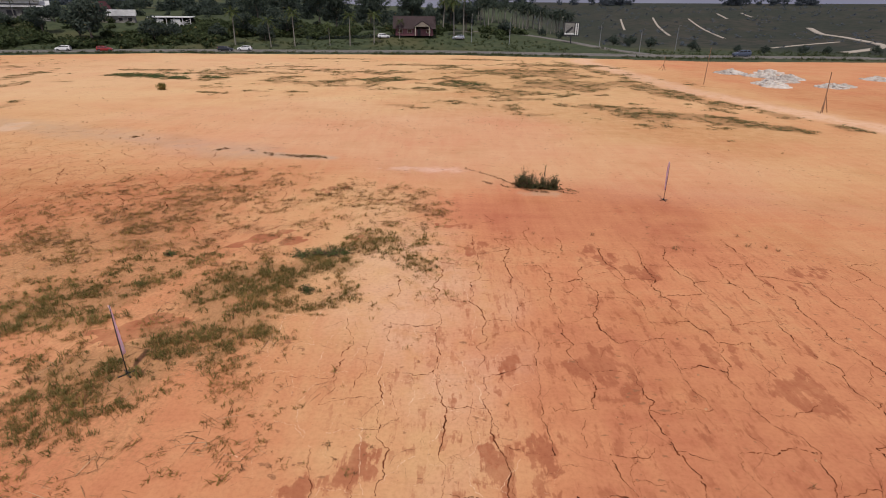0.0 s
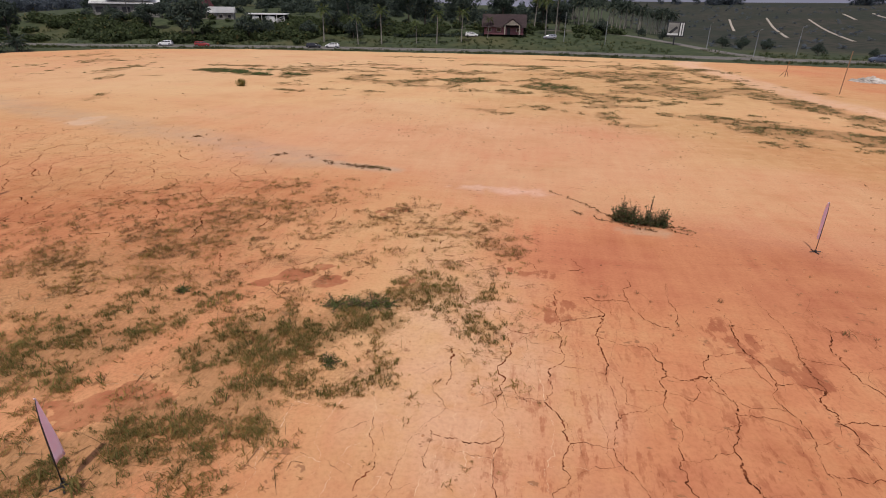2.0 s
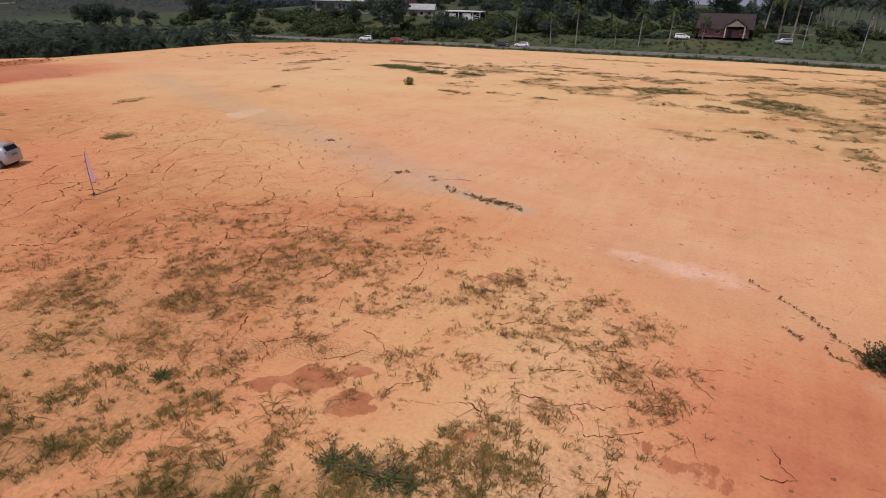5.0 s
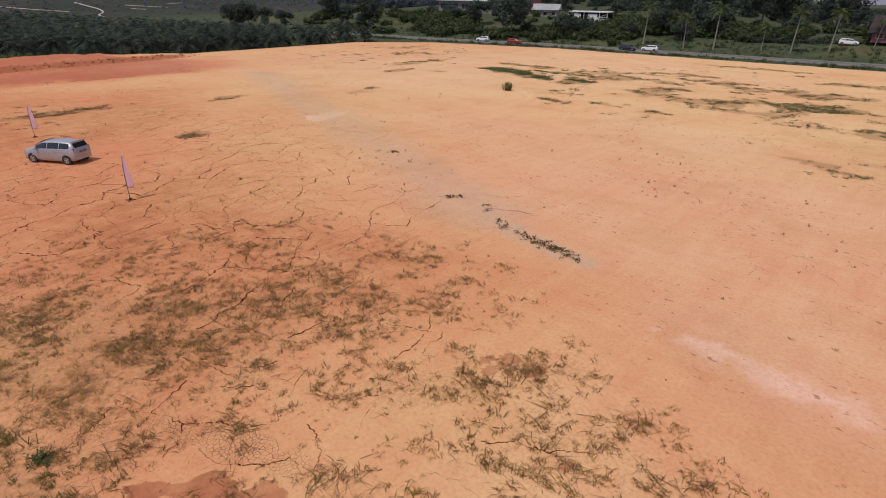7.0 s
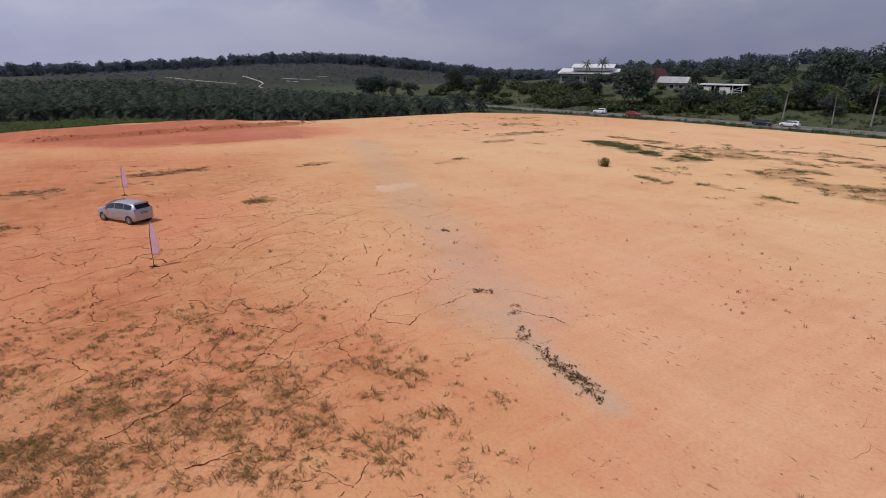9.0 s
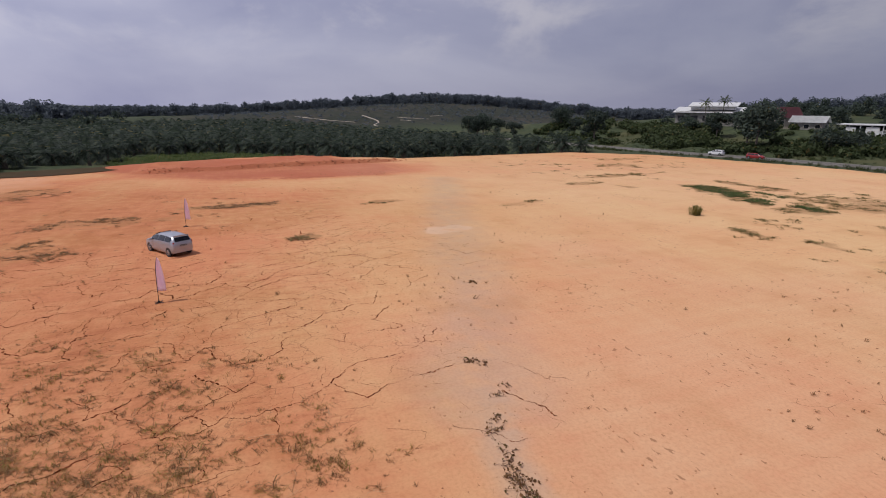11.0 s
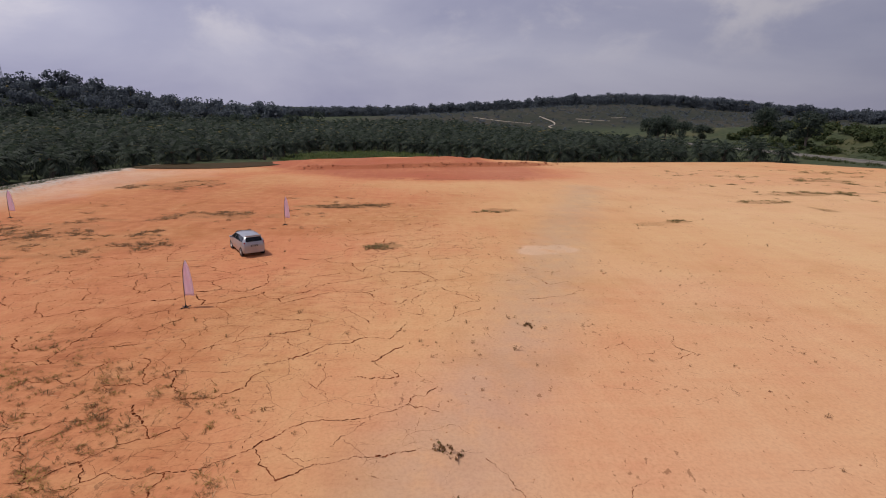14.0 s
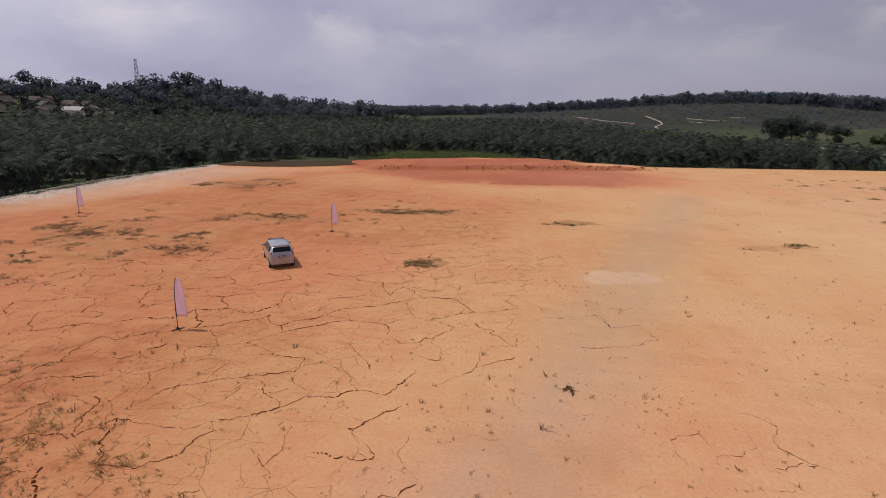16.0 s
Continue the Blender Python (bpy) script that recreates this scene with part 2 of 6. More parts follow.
def weed_kinds(x, y):
    """Cover of low weeds and runner grass on the bare soil near the camera's way."""
    dense = most(0.95 * blob(x, y, -6.2, 25.5, 1.9, 0.9, 20, 0.8), 0.95 * blob(x, y, -5.4, 24.4, 1.1, 0.9, 20, 0.8), 1.0 * blob(x, y, -8.4, 23.2, 4.0, 1.7, 38, 1.1), 0.6 * blob(x, y, -14.0, 24.2, 2.4, 1.5, 20, 1.2),
                 0.9 * blob(x, y, -16.6, 19.8, 3.6, 2.4, 30, 1.2), 0.9 * blob(x, y, -11.2, 15.9, 4.2, 1.9, 35, 1.2), 0.95 * blob(x, y, -8.9, 18.9, 3.0, 1.9, 30, 1.2),
                 0.55 * blob(x, y, -6.2, 20.8, 2.0, 1.6, 20, 1.2), 0.55 * blob(x, y, -13.6, 12.2, 3.6, 2.4, 30, 1.2), 0.55 * blob(x, y, -3.6, 27.2, 2.9, 1.8, 40, 1.2),
                 0.45 * blob(x, y, -1.2, 24.6, 0.9, 1.3, 0, 1.0), 0.6 * blob(x, y, -16.4, 22.6, 2.8, 1.4, 10, 1.2))
    thin = most(0.52 * blob(x, y, -18.4, 30.8, 6.6, 3.8, 62, 1.0), 0.58 * blob(x, y, -20.4, 25.6, 5.4, 4.4, 55, 1.1), 0.27 * blob(x, y, -14.0, 37.9, 4.2, 2.1, 40, 1.0),
                0.28 * blob(x, y, -17.2, 40.4, 5.0, 1.9, 25, 1.1), 0.5 * blob(x, y, -9.2, 34.6, 2.6, 1.1, 45, 1.0), 0.45 * blob(x, y, -7.4, 37.8, 2.4, 1.2, 40, 1.0),
                0.36 * blob(x, y, -4.6, 35.6, 3.4, 2.0, 30, 1.2), 0.36 * blob(x, y, -2.4, 31.6, 3.4, 2.6, 50, 1.2), 0.5 * blob(x, y, -19.0, 21.4, 4.5, 3.4, 40, 1.2),
                0.26 * blob(x, y, -25.5, 29.0, 4.5, 3.0, 60, 1.2), 0.26 * blob(x, y, -23.0, 36.5, 4.0, 2.6, 50, 1.2), 0.38 * blob(x, y, -12, 20, 8.5, 7.5, 40, 1.4), 0.45 * blob(x, y, -15.5, 27.5, 6.0, 4.0, 50, 1.3), 0.2 * blob(x, y, -12, 31, 6, 4, 40, 1.2), 0.5 * blob(x, y, -11.2, 12.6, 4.0, 3.2, 30, 1.2), 0.4 * blob(x, y, -9.5, 15.5, 3.0, 2.0, 30, 1.2))
    return dense, thin


def weeds(x, y):
    return most(*weed_kinds(x, y))


def far_weeds(x, y):
    """Flat mats of grass further off on the site."""
    a = most(blob(x, y, -60, 107, 5.5, 3.0, -12), blob(x, y, -52, 103.5, 5.0, 1.8, -20), 0.8 * blob(x, y, -61, 117, 7, 1.6, 5), 0.8 * blob(x, y, -50, 112, 3, 1.5),
             0.9 * blob(x, y, -22, 99.5, 5.5, 2.2, 10), blob(x, y, -12, 104.5, 4.8, 3.2, 25), 0.7 * blob(x, y, -17, 95, 5, 1.2, 5), 0.7 * blob(x, y, -45.5, 111, 3.0, 1.2), 0.8 * blob(x, y, -43.5, 104.6, 3.0, 1.4, -20), 0.6 * blob(x, y, -30.2, 87.5, 1.8, 0.9), 0.6 * blob(x, y, -24.2, 86.6, 1.6, 0.8), 0.6 * blob(x, y, -67, 96, 2.2, 0.8, 20), 0.6 * blob(x, y, -30.5, 121, 3.2, 1.2), 0.6 * blob(x, y, -92, 119, 4, 1.0, 20), blob(x, y, 3.5, 99.5, 4.5, 4.0, 10),
             0.9 * blob(x, y, -3, 91.5, 2.6, 2.2), 0.7 * blob(x, y, -6, 75, 2.2, 0.9, -10), 0.7 * blob(x, y, -3.5, 73, 1.6, 0.6, -10), 0.6 * blob(x, y, 11.4, 68.8, 1.8, 0.9),
             0.85 * blob(x, y, -35.9, 85, 2.6, 1.0, -15), 0.6 * blob(x, y, -34.6, 127.5, 6, 1.6, 5))
    b = most(0.9 * blob(x, y, 30, 68.5, 8.5, 3.2, -28), 0.8 * blob(x, y, 22, 75, 5, 2, -20), 0.8 * blob(x, y, 37, 62.5, 6, 2, -30), 0.7 * blob(x, y, 36, 90, 3, 13, 12),
             0.6 * blob(x, y, 22, 100, 10, 8, 20), 0.6 * blob(x, y, 15, 118, 12, 7, 0), 0.75 * blob(x, y, 28, 137, 12, 5, -10), 0.7 * blob(x, y, -5, 135, 10, 2.5, 5),
             0.55 * blob(x, y, 12, 88, 8, 3, 0), 0.6 * blob(x, y, -28, 150, 12, 1.8, 0), 0.7 * blob(x, y, 10, 152, 9, 2.2, 0))
    c = most(0.75 * blob(x, y, -66, 39, 1.2, 5.0, 8), 0.6 * blob(x, y, -64.5, 56, 1.2, 2.5, 10), 0.8 * blob(x, y, -47.7, 44.6, 0.8, 1.6, 20),
             0.40 * blob(x, y, -51, 14.5, 4.5, 5.0, 10), 0.34 * blob(x, y, -48, 21, 4.5, 4.5, 20), 0.45 * blob(x, y, -60, 27, 2.0, 5, 0), 0.45 * blob(x, y, -81, 13.5, 4.5, 5.5, 30),
             0.6 * blob(x, y, -80, 106, 2, 8, 5), 0.5 * blob(x, y, -95, 118, 1.6, 7, 8), 0.5 * blob(x, y, -72, 92, 1.3, 4, 12), 0.45 * blob(x, y, -58, 72, 1.0, 4, 20),
             0.4 * blob(x, y, -108, 128, 2, 8, 5))
    rough = ss(0.50, 0.66, fbm(x, y, 4.5, 71, 4) + 0.10 * (fbm(x * 0.35, y, 2.5, 73, 3) - 0.5))
    d = 0.8 * rough * most(blob(x, y, 18, 104, 24, 34, 12, 0.9), 0.8 * blob(x, y, -14, 112, 34, 22, 0, 0.9), 0.7 * blob(x, y, 30, 74, 13, 13, -30, 0.8))
    e = 0.42 * ss(0.56, 0.68, fbm(x * 1.6, y * 0.55, 3.0, 77, 4)) * most(blob(x, y, -52, 18, 12, 14, 20, 0.9), 0.6 * blob(x, y, -95, 112, 26, 30, 0, 0.9), 0.5 * blob(x, y, -62, 36, 14, 16, 0, 0.9))
    strip = 0.8 * stripe(x, y, [(30, 150), (34, 124), (36.5, 98), (41, 78), (45, 66), (49.5, 52)], 1.5, 0.7) * ss(0.36, 0.52, fbm(x, y, 4, 79, 3))
    return most(a, b, c, d, e, strip)


def soil(x, y):
    """Redness, cracks, stains and pale wash of the soil, and shade painted along the scarp."""
    red = 0.37 + 0.14 * (fbm(x, y, 14, 21) - 0.5)
    red = red + 0.25 * ss(-5.0, 6.5, x + 0.16 * (y - 20) + 9 * (fbm(x, y, 4, 23, 4) - 0.5)) * ss(46, 32, y) * ss(60, 24, x) + 0.20 * blob(x, y, 9, 33, 9, 6, 10, 1.3)
    red = red + 0.18 * ss(20, -4, y) + 0.12 * ss(24, 16, y)
    red = red + 0.10 * blob(x, y, -30, 33, 17, 12, -10, 1.4) + 0.22 * blob(x, y, -42, 26, 30, 16, -10, 1.6) + 0.16 * blob(x, y, -19, 36, 12, 6, 55, 1.4)
    red = red + 0.75 * blob(x, y, -113, 44, 21, 33, 0, 0.7) + 0.18 * blob(x, y, -78, 20, 18, 12, 0, 1.2) + 0.12 * blob(x, y, -70, 38, 20, 16, 0, 1.3)
    red = red + 0.20 * ss(49, 56, x) * ss(40, 80, y)
    red = red - 0.22 * ss(52, 85, y) * ss(46, 30, x) * ss(-95, -70, x)
    red = red - 0.18 * blob(x, y, -1.2, 20, 3.6, 13, 8, 1.5)
    crack = most(0.45 * ss(-3.5, 2.5, x + 0.1 * (y - 20)) * ss(36, 28, y) * ss(30, 20, x), 0.9 * blob(x, y, -32, 39, 11, 17, 75, 0.9), 0.8 * blob(x, y, -47, 45, 18, 10, 0, 0.9), 0.7 * blob(x, y, -40, 28, 12, 9, 0, 0.9),
                 0.55 * blob(x, y, -11, 29.5, 5, 2.6, 20, 0.8), 0.45 * blob(x, y, -21, 62, 9, 5, 30), 0.35 * blob(x, y, -20, 33, 12, 14, 0, 1.0), 0.6 * blob(x, y, 15, 25, 9, 12, 0, 1.0),
                 0.6 * blob(x, y, -2.5, 15, 5, 12, 0, 0.9), 0.4 * blob(x, y, -2, 34, 7, 4, 0, 0.9), 0.3 * blob(x, y, 20, 45, 14, 6, 0, 0.9), 0.35 * blob(x, y, -12, 52, 12, 8, 20, 0.9))
    stain_shade = most(1.4 * blob(x, y, -10.3, 27.9, 1.6, 0.5, 38, 0.35), 1.3 * blob(x, y, -8.4, 27.5, 0.8, 0.55, 30, 0.35), 1.7 * blob(x, y, -12.2, 18.5, 2.0, 0.8, 32, 0.3), 0.9 * blob(x, y, 1.9, 26.7, 0.7, 1.2, -20, 0.4),
                 0.8 * blob(x, y, 0.4, 30.0, 1.4, 0.5, 0, 0.4), 0.85 * blob(x, y, 8.5, 25.8, 0.9, 1.7, 28, 0.5), 1.15 * blob(x, y, 10.0, 23.8, 0.65, 1.2, 32, 0.4), 0.85 * blob(x, y, 6.2, 15.8, 1.1, 1.7, 5, 0.6),
                 0.5 * blob(x, y, 2.3, 16.2, 0.7, 1.4, 0, 0.5), 0.8 * blob(x, y, -5.0, 34.5, 0.8, 0.4, 20, 0.4), 0.8 * blob(x, y, -8.1, 37.0, 1.3, 0.7, 40, 0.4), 0.7 * blob(x, y, -4.6, 27.6, 1.0, 0.9, 0, 0.5),
                 # the scarp_x term paints the scarp's shade as a dark band
                 1.2 * blob(x, y, -91, 50, 1.5, 5.5, 3, 0.6), 1.5 * ss(1.5, 0.6, np.abs(x - scarp_x(y) - 0.6)) * ss(24, 28, y) * ss(78, 70, y), 0.45 * blob(x, y, 15.5, 22, 2.4, 1.0, 10, 0.6), 1.0 * blob(x, y, 1.6, 11.6, 0.6, 1.6, 0, 0.5), 1.0 * blob(x, y, 3.0, 11.6, 0.5, 1.5, 0, 0.5), 1.0 * blob(x, y, 5.6, 16.2, 1.2, 0.7, 20, 0.5), 0.9 * blob(x, y, 10.7, 17.3, 0.9, 0.7, 10, 0.5), 0.9 * blob(x, y, 12.6, 14.7, 1.1, 1.3, 20, 0.5), 0.9 * blob(x, y, -2.6, 11.2, 1.6, 0.8, 40, 0.5), 0.8 * blob(x, y, 2.5, 16.1, 0.5, 1.1, 0, 0.5), 0.8 * blob(x, y, 18.4, 24.4, 1.3, 0.9, 10, 0.5),
                 0.35 * blob(x, y, 8.8, 14.0, 1.4, 2.0, 10, 0.6), 0.4 * blob(x, y, 13.0, 17.0, 1.2, 1.8, 30, 0.6))
    pale = most(1.1 * blob(x, y, -1.6, 42.7, 2.9, 0.7, 0, 0.7), 1.6 * blob(x, y, -47, 58.2, 1.5, 2.1, 20, 0.35), 1.1 * stripe(x, y, [(47, 172), (36, 152), (39, 125), (41, 96), (46, 76), (49.5, 66), (54, 50), (57, 36)], 2.6, 0.45),
                0.5 * blob(x, y, -78, 1, 22, 5.0, -3, 0.9), 0.3 * blob(x, y, -70, 110, 45, 40, 0, 1.0), 0.55 * blob(x, y, -1.5, 23, 2.8, 9, 12, 1.6), 0.4 * blob(x, y, -90, 5, 14, 7, -30, 0.8))
    wash = most(0.8 * stripe(x, y, [(-10.3, 46.0), (-14, 46.6), (-18, 48.0)], 0.75), 0.6 * stripe(x, y, [(-18, 47.6), (-31, 53), (-47, 58.5), (-70, 67), (-84, 72)], 2.4, 0.9),
                0.7 * blob(x, y, -31.4, 53, 0.9, 0.9), 0.6 * blob(x, y, 7.2, 36.6, 1.6, 0.6, 5), 0.12 * stripe(x, y, [(-4, 44), (10, 38), (30, 33)], 2.0, 0.9))
    lanes = ss(-4.5, 1.5, x - 0.12 * (y - 20)) * ss(37, 29, y) * ss(34, 24, x)
    scuff = most(0.85 * blob(x, y, 8, 17, 9, 9, 0, 1.0), 0.6 * blob(x, y, 4, 13, 7, 5, 0, 1.0), 0.6 * blob(x, y, 16, 24, 6, 5, 0, 1.0), 0.5 * blob(x, y, -24, 33, 10, 5, 60, 1.0), 0.45 * blob(x, y, -40, 34, 14, 8, 20, 1.0))
    crazed = most(blob(x, y, -12.0, 28.9, 2.0, 0.45, 22, 0.8), 0.8 * blob(x, y, -10.2, 29.6, 1.2, 0.4, 20, 0.8), 0.6 * blob(x, y, -16, 26.5, 1.5, 0.8, 25, 0.8))
    gravel = ss(4.4, 2.4, np.abs(y + 5.6 + 0.02 * (x + 75)) + 1.2 * (fbm(x, y, 3, 83) - 0.5)) * ss(-42, -50, x) * ss(-112, -100, x)
    gravel = np.maximum(gravel, 0.28 * blob(x, y, -82, 0.0, 22, 4.5, -3, 1.2))
    pink = most(blob(x, y, -2, 56, 24, 16, 10, 1.2), 0.7 * blob(x, y, 14, 44, 16, 9, 0, 1.2), 0.6 * blob(x, y, -22, 68, 14, 10, 20, 1.2))
    brown = most(0.9 * blob(x, y, -50, 17, 11, 12, 10, 1.2), 0.4 * blob(x, y, -38, 29, 12, 8, 20, 1.2), 0.8 * blob(x, y, -58, 6, 13, 9, 0, 1.2), 0.5 * blob(x, y, -22, 36, 9, 4, 25, 1.2), 0.5 * blob(x, y, -21, 27, 6, 8, 10, 1.2),
                 0.75 * blob(x, y, -29, 32, 9, 7, 10, 1.2), 0.9 * blob(x, y, -63, 40, 12, 17, 0, 1.2), 0.9 * blob(x, y, -72, 18, 20, 15, 0, 1.2), 0.8 * blob(x, y, 18, 104, 22, 32, 10, 1.2), 0.8 * blob(x, y, 28, 64, 16, 12, -25, 1.2), 0.5 * blob(x, y, 62, 90, 14, 40, 0, 1.2))
    return np.clip(red, 0, 1), crack, stain_shade, pale, wash, lanes, scuff, crazed, gravel, pink, brown


def axis(*spans):
    out = []
    for a, b, n, power in spans:
        u = np.linspace(0, 1, n, endpoint=False)
        out.append(a + (b - a) * (u ** power if power >= 1 else 1 - (1 - u) ** (1 / power)))
    return np.concatenate(out + [[spans[-1][1]]])


def mesh_np(name, verts, faces, smooth=False):
    """A mesh from arrays; every face has the same number of corners."""
    me = bpy.data.meshes.new(name)
    verts, faces = np.ascontiguousarray(verts, np.float32), np.ascontiguousarray(faces, np.int32)
    n, k = faces.shape
    me.vertices.add(len(verts))
    me.loops.add(n * k)
    me.polygons.add(n)
    me.vertices.foreach_set("co", verts.ravel())
    me.loops.foreach_set("vertex_index", faces.ravel())
    me.polygons.foreach_set("loop_start", np.arange(0, n * k, k, dtype=np.int32))
    if smooth:
        me.polygons.foreach_set("use_smooth", np.ones(n, bool))
    me.update(calc_edges=True)
    return me


gx = axis((-3600, -140, 50, 0.4), (-140, -72, 150, 1), (-72, 24, 275, 1), (24, 140, 78, 1), (140, 3600, 36, 2.6))
gy = axis((-2500, -24, 26, 0.4), (-24, 6, 24, 1), (6, 72, 192, 1), (72, 176, 96, 1), (176, 300, 42, 1), (300, 3600, 36, 2.4))
GX, GY = np.meshgrid(gx, gy)
px, py = GX.ravel(), GY.ravel()
nx, ny = len(gx), len(gy)
idx = np.arange(nx * ny).reshape(ny, nx)
quads = np.stack([idx[:-1, :-1], idx[:-1, 1:], idx[1:, 1:], idx[1:, :-1]], -1).reshape(-1, 4)
ground_mesh = mesh_np("ground", np.stack([px, py, height(px, py)], 1), quads, True)
g_out = outside(px, py)
s_red, s_crack, s_stain_shade, s_pale, s_wash, s_lanes, s_scuff, s_crazed, s_gravel, s_pink, s_brown = soil(px, py)
g_cover = np.clip(np.maximum(weeds(px, py) * 0.75, far_weeds(px, py)), 0, 1)
g_field = np.maximum(ss(205, 260, np.hypot(px, py)) * ss(30, 75, px - 0.05 * (py - 200)), ss(-285, -330, px) * ss(-40, 40, py))
g_verge = ss(-1.0, 1.0, g_out + 2.4 * (fbm(px, py, 4, 31) - 0.5))
for key, fields in (("soil_a", (s_red, s_crack, s_stain_shade, s_pale)), ("soil_b", (g_cover, g_verge, s_wash, g_field)), ("soil_c", (s_lanes, s_scuff, s_crazed, s_gravel)), ("soil_d", (s_pink, s_brown, s_pink * 0, s_pink * 0))):
    layer = ground_mesh.color_attributes.new(key, "FLOAT_COLOR", "POINT")
    layer.data.foreach_set("color", np.stack(fields, 1).astype(np.float32).ravel())

k = Mat("laterite_soil", 0.95)
red, crack, stain_shade, pale = k.attr("soil_a")
cover, verge, wash, field = k.attr("soil_b")
lanes, scuff, crazed, gravel = k.attr("soil_c")
pink, brown = k.attr("soil_d")[:2]
n_big, n_mid, n_small = k.noise(0.09, 4), k.noise(0.7, 5, rough=0.62), k.noise(7.0, 5, rough=0.7)
n_streak = k.noise(1.0, 4, k.where((1.6, 0.16, 1), 8))
n_streak2 = k.noise(1.0, 4, k.where((0.13, 1.5, 1), 25))
redness = k.math("ADD", red, k.math("MULTIPLY", k.math("SUBTRACT", n_big, 0.5), 0.55))
redness = k.math("ADD", redness, k.math("MULTIPLY", k.math("SUBTRACT", n_mid, 0.5), 0.32))
redness = k.math("ADD", redness, k.math("MULTIPLY", k.math("SUBTRACT", n_streak, 0.5), 0.30))
redness = k.math("ADD", redness, k.math("MULTIPLY", k.math("SUBTRACT", n_streak2, 0.5), 0.22))
ramp = k.t.nodes.new("ShaderNodeValToRGB")
els = ramp.color_ramp.elements
els[0].position, els[0].color = 0.0, (0.64, 0.412, 0.212, 1)
els[1].position, els[1].color = 1.0, (0.41, 0.135, 0.07, 1)
mid_a, mid_b = els.new(0.35), els.new(0.68)
mid_a.color, mid_b.color = (0.59, 0.328, 0.157, 1), (0.54, 0.229, 0.109, 1)
k.link(redness, ramp.inputs["Fac"])
base = ramp.outputs["Color"]
base = k.mix(k.math("MULTIPLY", pale, k.step(n_mid, 0.25, 0.6), True), base, (0.67, 0.42, 0.27))
base = k.mix(k.math("MULTIPLY", wash, k.step(n_mid, 0.1, 0.62), True), base, (0.47, 0.33, 0.208))
n_rag = k.noise(2.2, 6, rough=0.7)
n_drag = k.noise(1.0, 5, k.where((3.2, 0.55, 1), 7), rough=0.68)
ragged = k.math("ADD", k.math("MULTIPLY", k.math("SUBTRACT", n_rag, 0.5), 1.5), k.math("MULTIPLY", k.math("SUBTRACT", n_drag, 0.5), 2.2))
n_blot = k.noise(1.0, 6, k.where((1.5, 0.75, 1), 4), rough=0.66)
# real soil stains and the scarp's painted shade share one dark red
stain_shade_mask = k.step(k.math("ADD", k.math("MULTIPLY", stain_shade, 0.75), k.math("ADD", k.math("MULTIPLY", ragged, 0.55), k.math("MULTIPLY", k.math("SUBTRACT", n_blot, 0.5), 2.4))), 0.46, 0.66)
stain_shade_mask = k.math("MULTIPLY", stain_shade_mask, k.step(stain_shade, 0.05, 0.3))
base = k.mix(k.math("MULTIPLY", stain_shade_mask, k.step(n_mid, 0.3, 0.65, 0.5, 0.9)), base, k.mix(n_rag, (0.27, 0.085, 0.042), (0.42, 0.15, 0.072)))
smear = k.math("MULTIPLY", k.step(k.math("ADD", n_drag, k.math("MULTIPLY", k.math("SUBTRACT", n_rag, 0.5), 0.5)), 0.52, 0.64), scuff)
base = k.mix(k.math("MULTIPLY", smear, k.step(n_mid, 0.46, 0.62, 0.0, 0.55)), base, (0.36, 0.125, 0.06))
block = k.math("MULTIPLY", k.step(k.math("ADD", n_blot, k.math("MULTIPLY", k.math("SUBTRACT", n_drag, 0.5), 0.7)), 0.55, 0.62), scuff)
base = k.mix(k.math("MULTIPLY", block, k.step(n_rag, 0.35, 0.6, 0.3, 0.9)), base, (0.36, 0.125, 0.06))
base = k.mix(k.math("MULTIPLY", pink, 0.75), base, k.mix(1.0, base, (1.02, 0.97, 1.14), "MULTIPLY"))
base = k.mix(k.math("MULTIPLY", k.math("MULTIPLY", brown, k.step(n_mid, 0.3, 0.62, 0.45, 1.0)), 0.9), base, k.mix(1.0, base, (0.80, 0.76, 0.66), "MULTIPLY"))
base = k.mix(k.math("MULTIPLY", gravel, k.step(n_rag, 0.25, 0.6)), base, k.mix(n_rag, (0.44, 0.40, 0.345), (0.64, 0.60, 0.54)))
tint = k.noise(0.045, 3)
base = k.mix(k.math("MULTIPLY", k.step(tint, 0.45, 0.65), 0.5), base, k.mix(1.0, base, (1.03, 0.95, 0.98), "MULTIPLY"))
base = k.mix(k.math("MULTIPLY", k.step(k.noise(0.16, 4, rough=0.6), 0.5, 0.72), 0.55), base, k.mix(1.0, base, (0.86, 0.80, 0.72), "MULTIPLY"))
base = k.mix(k.step(n_small, 0.35, 0.85), base, k.mix(1.0, base, (0.80, 0.76, 0.74), "MULTIPLY"))
# drying cracks: wide cells run with the old wheel tracks, finer ones between them


def bent(vec, amount, scale, rough=0.5):
    """The place, pushed about by noise."""
    wob = k.t.nodes.new("ShaderNodeTexNoise")
    for key, q in (("Scale", scale), ("Detail", 4.0), ("Roughness", rough)):
        wob.inputs[key].default_value = q
    k.link(vec, wob.inputs["Vector"])
    add = k.t.nodes.new("ShaderNodeVectorMath")
    add.operation = "MULTIPLY_ADD"
    k.link(wob.outputs["Color"], add.inputs[0])
    add.inputs[1].default_value = (amount, amount, 0)
    k.link(vec, add.inputs[2])
    return add.outputs["Vector"]


def opening(mask, lo, hi, scale=0.6, gain=0.42):
    return k.step(k.math("ADD", k.noise(scale, 4, rough=0.6), k.math("MULTIPLY", mask, gain)), lo, hi)


